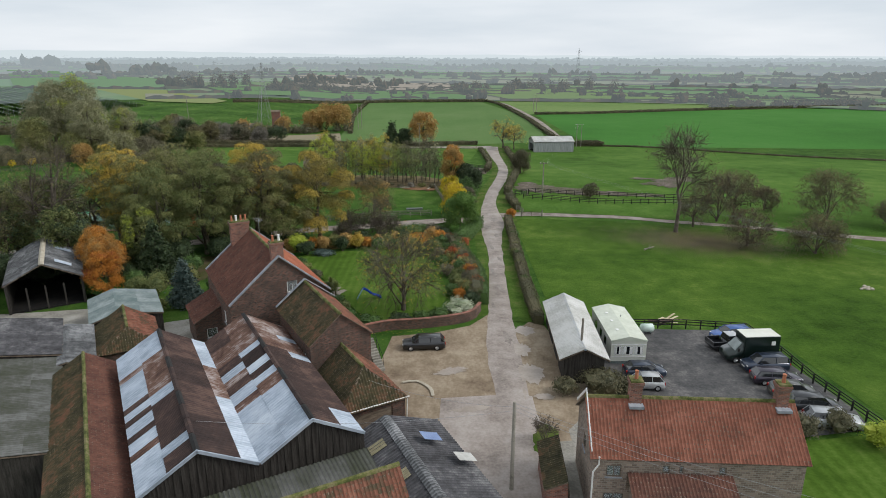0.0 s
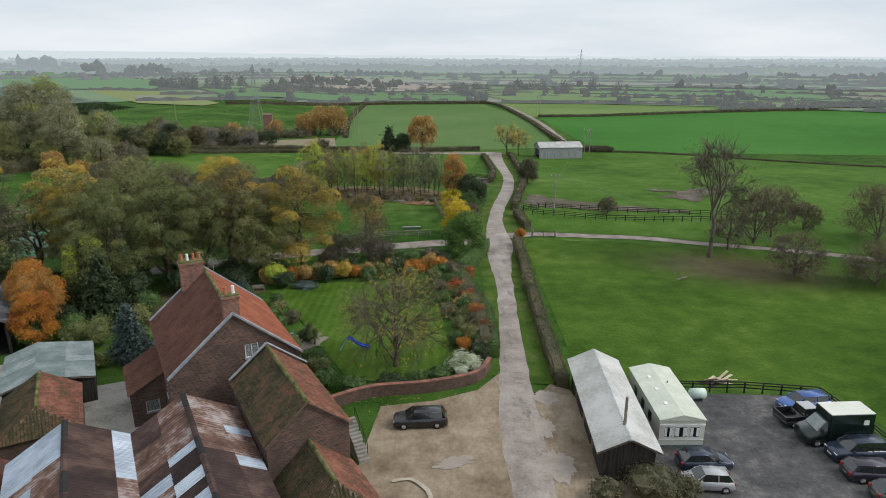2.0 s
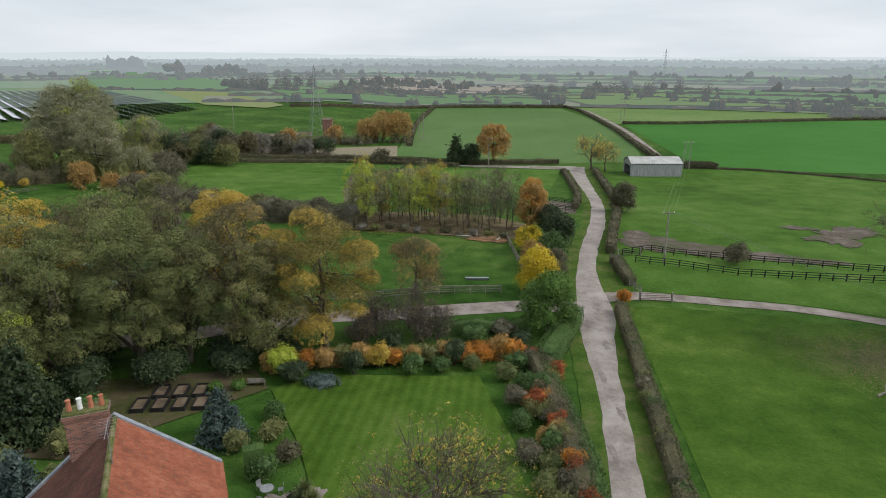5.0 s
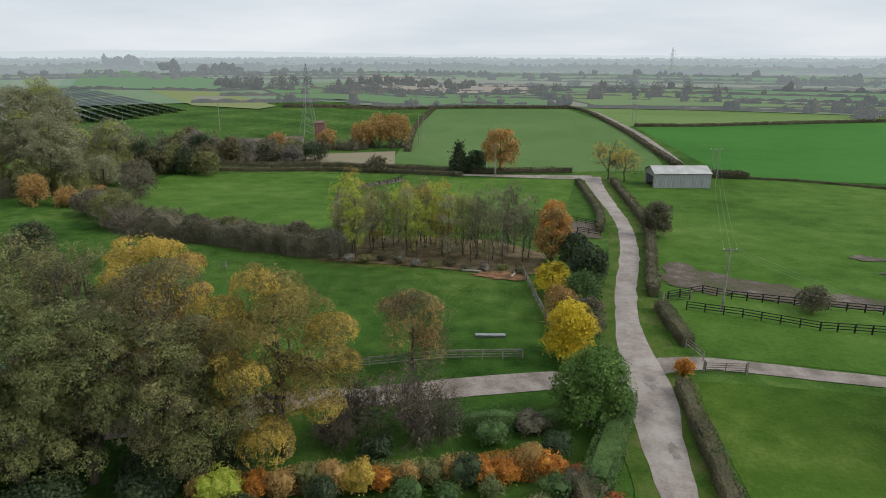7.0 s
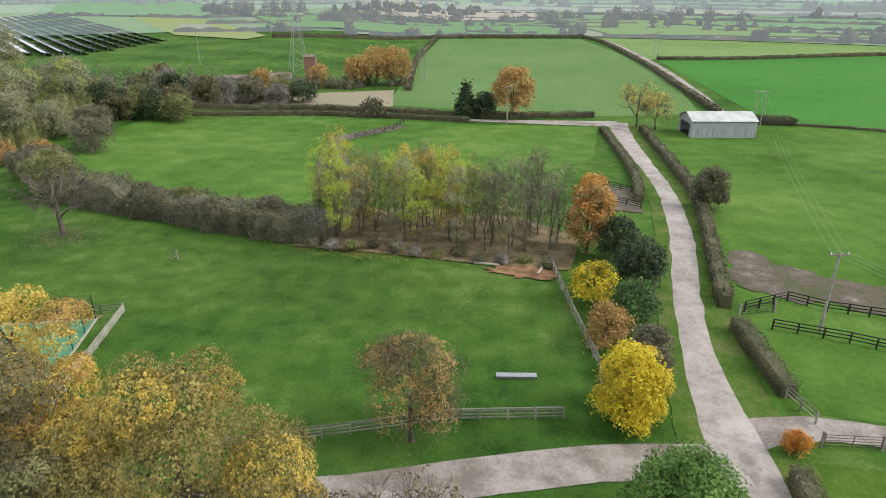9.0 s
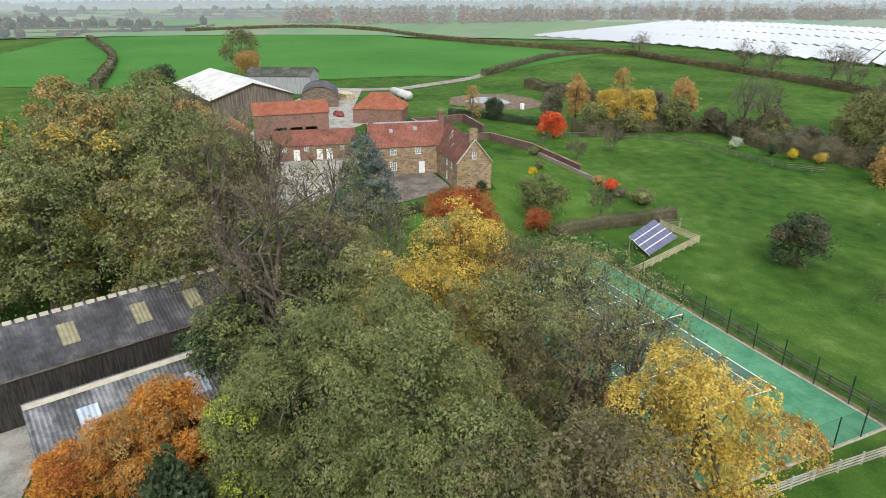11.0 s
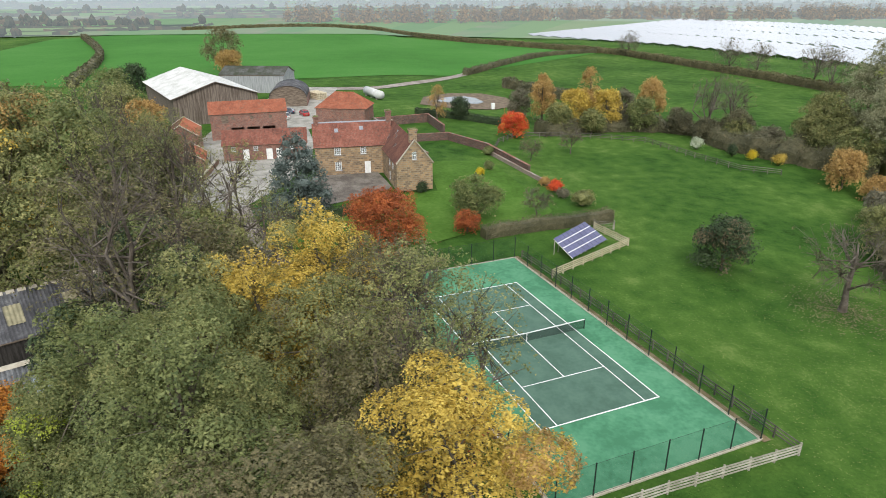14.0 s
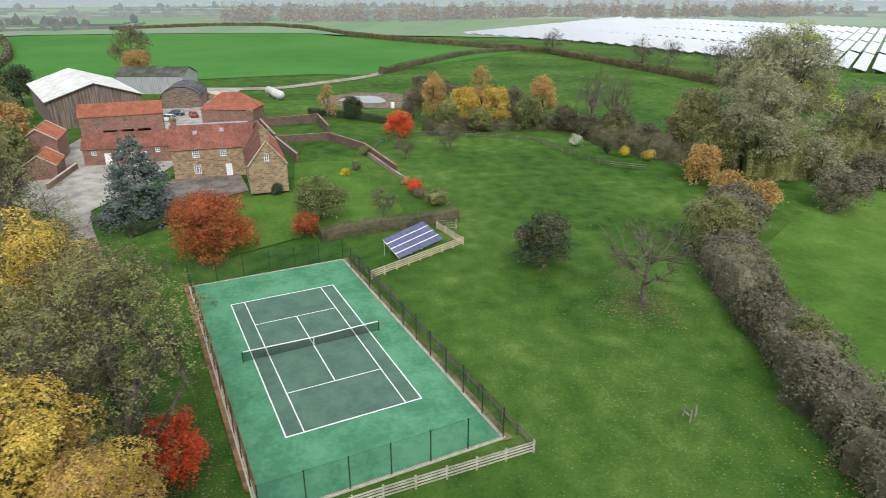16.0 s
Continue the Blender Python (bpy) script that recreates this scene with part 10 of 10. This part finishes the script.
for k, (x, y, h) in enumerate(((-15.1, 80.6, 2.6), (-14.3, 79.8, 2.1))):
    palm = thing("cordyline_palm", x, y, None, 40 * k, "spiky green cabbage palm beside the terrace", "palm")
    bm = bmesh.new()
    tube(bm, (0, 0, -0.1), (0.05, 0, h * 0.55), 0.12, 0.09)
    part("trunk", bm, M["bark"], palm)
    rng_p = np.random.default_rng(900 + k)
    blades = []
    for i in range(170):
        a, el, l = rng_p.uniform(0, 6.28), rng_p.uniform(-0.5, 1.4), rng_p.uniform(0.7, 1.15)
        d = np.array((cos(a) * cos(el), sin(a) * cos(el), sin(el)))
        s = np.array((-sin(a), cos(a), 0)) * 0.035
        p0 = np.array((0.05, 0, h * 0.6))
        mid, tip = p0 + d * l * 0.55, p0 + d * l + np.array((0, 0, -0.28 * l * cos(el)))
        blades.append([p0 - s * 0.5, p0 + s * 0.5, mid + s, mid - s])
        blades.append([mid - s, mid + s, tip + s * 0.1, tip - s * 0.1])
    link_mesh("fronds", quads_mesh("fronds", blades), LEAF["green"], palm, kind="stuff")

top_b = hedge("topiary_block", [(-20.9, 84.0), (-19.5, 84.6)], 1.5, 2.6, "privet", "clipped square topiary with a yellowing top", per_m=420, size=0.08, seed=60, wild=0.02, category="topiary")
for k in range(7):
    x, y = -34.2 + (k % 4) * 1.75 + (0.6 if k > 3 else 0), 92.2 + (k // 4) * 2.6 + (k % 4) * 0.35
    bed = thing("raised_bed", x, y, None, 12, "black timber raised vegetable bed full of dark soil", "planter", "raised beds")
    for a in ((-0.6, -1.05, 0.6, -0.98), (-0.6, 0.98, 0.6, 1.05), (-0.6, -0.98, -0.53, 0.98), (0.53, -0.98, 0.6, 0.98)):
        bm = bmesh.new()
        box(bm, a[0], a[1], 0, a[2], a[3], 0.55)
        part("side", bm, M["black"], bed)
    bm = bmesh.new()
    box(bm, -0.53, -0.98, 0, 0.53, 0.98, 0.38)
    part("soil", bm, M["soil"], bed)
shrub(-29.0, 96.2, 1.8, 1.0, "fresh", 910, n=900, size=0.09, label="bright green leafy vegetables in the plot")
shrub(-26.8, 96.6, 1.8, 1.1, "fresh", 911, n=900, size=0.09, label="bright green leafy vegetables in the plot")
bench = thing("garden_bench", -25.4, 97.6, None, 190, "grey wooden garden bench in the vegetable plot", "bench")
for nm, b in (("seat", (-0.8, -0.25, 0.42, 0.8, 0.25, 0.47)), ("backrest", (-0.8, 0.22, 0.5, 0.8, 0.27, 0.95)), ("leg", (-0.75, -0.2, 0, -0.68, 0.2, 0.42)), ("leg", (0.68, -0.2, 0, 0.75, 0.2, 0.42))):
    bm = bmesh.new()
    box(bm, *b)
    part(nm, bm, M["timber_grey"], bench)
tbl = thing("garden_table", -18.2, 81.6, None, 20, "small round grey garden table on the terrace", "table")
bm = bmesh.new()
tube(bm, (0, 0, 0.7), (0, 0, 0.74), 0.5, 0.5, 16)
part("tabletop", bm, M["metal_grey"], tbl)
bm = bmesh.new()
tube(bm, (0, 0, 0), (0, 0, 0.7), 0.05, 0.04, 8)
part("pedestal", bm, M["metal_grey"], tbl)
for k in range(3):
    a = k * 2.1 + 0.4
    ch = thing("garden_chair", -18.2 + cos(a) * 0.95, 81.6 + sin(a) * 0.95, None, math.degrees(a), "grey metal garden chair on the terrace", "chair", "terrace chairs")
    for nm, b in (("seat", (-0.2, -0.2, 0.42, 0.2, 0.2, 0.45)), ("backrest", (0.18, -0.2, 0.45, 0.21, 0.2, 0.85)), ("leg", (-0.2, -0.2, 0, -0.17, -0.17, 0.42)), ("leg", (-0.2, 0.17, 0, -0.17, 0.2, 0.42)), ("leg", (0.17, -0.2, 0, 0.2, -0.17, 0.42)), ("leg", (0.17, 0.17, 0, 0.2, 0.2, 0.42))):
        bm = bmesh.new()
        box(bm, *b)
        part(nm, bm, M["metal_grey"], ch)
for k, (x, y) in enumerate(((-49.8, 68.2), (-48.6, 67.6), (-50.6, 66.9))):
    bag = thing("white_bulk_bag", x, y, None, 25 * k, "white bulk bag standing in the yard", "bag", "bulk bags")
    bm = bmesh.new()
    box(bm, -0.5, -0.5, 0, 0.5, 0.5, 1.1)
    bmesh.ops.bevel(bm, geom=bm.edges[:], offset=0.14, segments=2, affect="EDGES")
    part("sack", bm, M["white_roof"], bag, flat=False)
for k in range(4):
    bl_ = thing("wrapped_bale", -48.0 + 0.2 * k, 64.8 - 0.1 * k, 0.6 + 1.0 * (k // 2), 30 + 7 * k, "pale blue wrapped bale stacked in the yard", "bale", "wrapped bales")
    bm = bmesh.new()
    box(bm, -0.6 + 1.25 * (k % 2), -0.6, 0, 0.6 + 1.25 * (k % 2), 0.6, 1.0)
    bmesh.ops.bevel(bm, geom=bm.edges[:], offset=0.12, segments=2, affect="EDGES")
    part("wrap", bm, M["white_roof"], bl_, flat=False)
for k, (x, y, c) in enumerate(((12.1, 54.9, "blue_plastic"), (12.8, 54.6, "skylight"), (11.6, 55.2, "white_roof"))):
    bk = thing("feed_bucket", x, y, None, 0, "plastic feed bucket outside the stable", "bucket", "feed buckets")
    bm = bmesh.new()
    tube(bm, (0, 0, 0), (0, 0, 0.7), 0.22, 0.3, 12)
    part("pail", bm, M[c], bk)
tk = thing("oil_tank", -206, 114.5, None, 20, "white cylindrical tank beside the farm track", "tank")
bm = bmesh.new()
tube(bm, (-5.5, 0, 1.4), (5.5, 0, 1.4), 1.2, 1.2, 18)
part("vessel", bm, M["white_roof"], tk, flat=False)
for xx in (-4, 0, 4):
    bm = bmesh.new()
    box(bm, xx - 0.2, -0.9, 0, xx + 0.2, 0.9, 0.5)
    part("cradle", bm, M["concrete"], tk)
logs = thing("log_stack", -205, 97, 1.2, 30, "stack of brown sawn timber in the farmyard", "log pile")
for k in range(24):
    bm = bmesh.new()
    tube(bm, (-3, (k % 6) * 0.55, 0.28 + (k // 6) * 0.5), (3, (k % 6) * 0.55, 0.28 + (k // 6) * 0.5), 0.27, 0.25, 7)
    part("log", bm, M["timber_new"], logs)
cab = thing("white_cabinet", -187.5, 146.6, None, 10, "white metal cabinet beside the pond", "cabinet")
bm = bmesh.new()
box(bm, -0.5, -0.4, 0, 0.5, 0.4, 1.7)
part("case", bm, M["white_paint"], cab)
bm = bmesh.new()
box(bm, 0.5, -0.34, 0.1, 0.52, 0.34, 1.6)
part("door", bm, M["white_paint"], cab)
sheet("pond_bank", [(-191.5, 126.7), (-205.1, 129.2), (-215.3, 138.6), (-216.2, 148.8), (-206.8, 154.8), (-193.2, 155.6), (-186.4, 147.1), (-186.4, 135.2)], M["soil"], 0.06, 5, "bare brown bank round the pond", "bank")
sheet("pond", [(-197.4, 132.1), (-204.0, 134.7), (-207.5, 138.0), (-209.2, 142.5), (-206.7, 145.3), (-198.8, 146.4), (-195.5, 144.0), (-195.0, 138.3)], M["water"], 0.10, 50, "still grey pond reflecting the sky", "water")

# bleached logs and a feeder beneath the young belt
for k, (x, y, l, yaw) in enumerate(((-9.6, 154.0, 3.0, -8), (-3.4, 153.0, 2.2, 70), (-18.5, 166.5, 2.4, 30))):
    lg = thing("bleached_log", x, y, None, yaw, "bleached grey log lying below the young belt", "log", "bleached logs")
    bm = bmesh.new()
    tube(bm, (-l / 2, 0, 0.16), (l / 2, 0.08, 0.2), 0.17, 0.11, 8)
    tube(bm, (0.2, 0, 0.2), (0.7, 0.3, 0.55), 0.06, 0.03)
    part("bole", bm, M["timber_pale"], lg)
stones = thing("stone_heap", 59.1, 83.9, None, 15, "small heap of pale stones in the pasture", "stones")
rng_s = np.random.default_rng(15)
for k in range(9):
    bm = bmesh.new()
    bmesh.ops.create_icosphere(bm, subdivisions=1, radius=rng_s.uniform(0.18, 0.34))
    for v in bm.verts:
        v.co *= 1 + rng_s.normal() * 0.12
        v.co.z *= 0.7
    bmesh.ops.translate(bm, verts=bm.verts, vec=(rng_s.normal() * 0.5, rng_s.normal() * 0.35, 0.14))
    part("stone", bm, M["stone_trim"], stones)
wash = thing("rotary_dryer", -28.2, 80.6, None, 20, "white rotary washing line standing folded out in the garden", "clothes dryer")
bm = bmesh.new()
tube(bm, (0, 0, -0.1), (0, 0, 1.9), 0.03, 0.025, 8)
part("pole", bm, M["metal_grey"], wash)
for k in range(4):
    a = k * pi / 2 + 0.3
    bm = bmesh.new()
    tube(bm, (0, 0, 1.0), (cos(a) * 1.5, sin(a) * 1.5, 1.95), 0.02, 0.015)
    part("arm", bm, M["white_paint"], wash)
for r in (0.7, 1.1, 1.45):
    bm = bmesh.new()
    for k in range(4):
        a, b = k * pi / 2 + 0.3, (k + 1) * pi / 2 + 0.3
        z = 1.0 + 0.95 * r / 1.5
        tube(bm, (cos(a) * r, sin(a) * r, z), (cos(b) * r, sin(b) * r, z), 0.008, 0.008, 4)
    part("line", bm, M["white_paint"], wash)


# fallen leaves strewn below trees and over the meadows
def strewn(name, x, y, sx, sy, n, size, key, label, seed, yaw=0.0):
    rng = np.random.default_rng(seed)
    p = rng.normal(size=(n, 2)) * (sx, sy)
    c, s = cos(radians(yaw)), sin(radians(yaw))
    q = np.stack([x + p[:, 0] * c - p[:, 1] * s, y + p[:, 0] * s + p[:, 1] * c], 1)
    a = rng.uniform(0, 6.28, n)
    sz = size * rng.uniform(0.5, 1.3, n)
    out = []
    for (px, py), t, r in zip(q, a, sz):
        u, v = px + 63.2, py - 123.3
        if abs(u * 0.966 + v * 0.257) < 19.5 and abs(v * 0.966 - u * 0.257) < 9.2:
            continue
        z = ground_z(px, py) + 0.05
        out.append([(px + cos(t + d) * r * f, py + sin(t + d) * r * f, z + 0.02 * f) for d, f in ((0, 1), (1.6, 0.6), (3.1, 1), (4.7, 0.6))])
    return tagged(link_mesh(name, quads_mesh(name, out), LEAF[key]), label, "leaves", kind="stuff")


strewn("fallen_leaves", 45, 107.5, 7.5, 4.0, 42000, 0.075, "umber", "brown fallen leaves beneath the ash tree", 901, -20)
strewn("fallen_leaves", -52, 150, 12, 9, 7000, 0.05, "olive", "pale fallen leaves over the meadow", 902, 15)
strewn("fallen_leaves", -20, 147, 14, 5, 9000, 0.055, "olive", "pale fallen leaves over the paddock", 903, -5)
strewn("fallen_leaves", -47, 113, 8, 2.6, 3500, 0.10, "brown", "brown fallen leaves between trees and court", 904, 15)
strewn("fallen_leaves", -5, 74.5, 3.5, 3.5, 1500, 0.07, "yellow", "yellow fallen leaves under the garden tree", 905)
strewn("fallen_leaves", -64.9, 157.2, 2.6, 2.6, 1400, 0.12, "brown", "brown fallen leaves under the fruit tree", 906)
strewn("fallen_leaves", -24, 158, 7, 2.0, 3000, 0.11, "amber", "amber fallen leaves below the young belt", 907, -5)


# curved kerb of pale stone in the gravel
ribbon("kerb", [(-4.0, 56.1), (-2.6, 56.4), (-1.1, 55.0), (-0.8, 53.4)], [(-3.9, 55.8), (-2.6, 56.1), (-1.4, 54.8), (-1.1, 53.4)], M["stone_trim"], 0.10, 0.5, "curved pale stone kerb in the gravel yard", "kerb", 0.0)
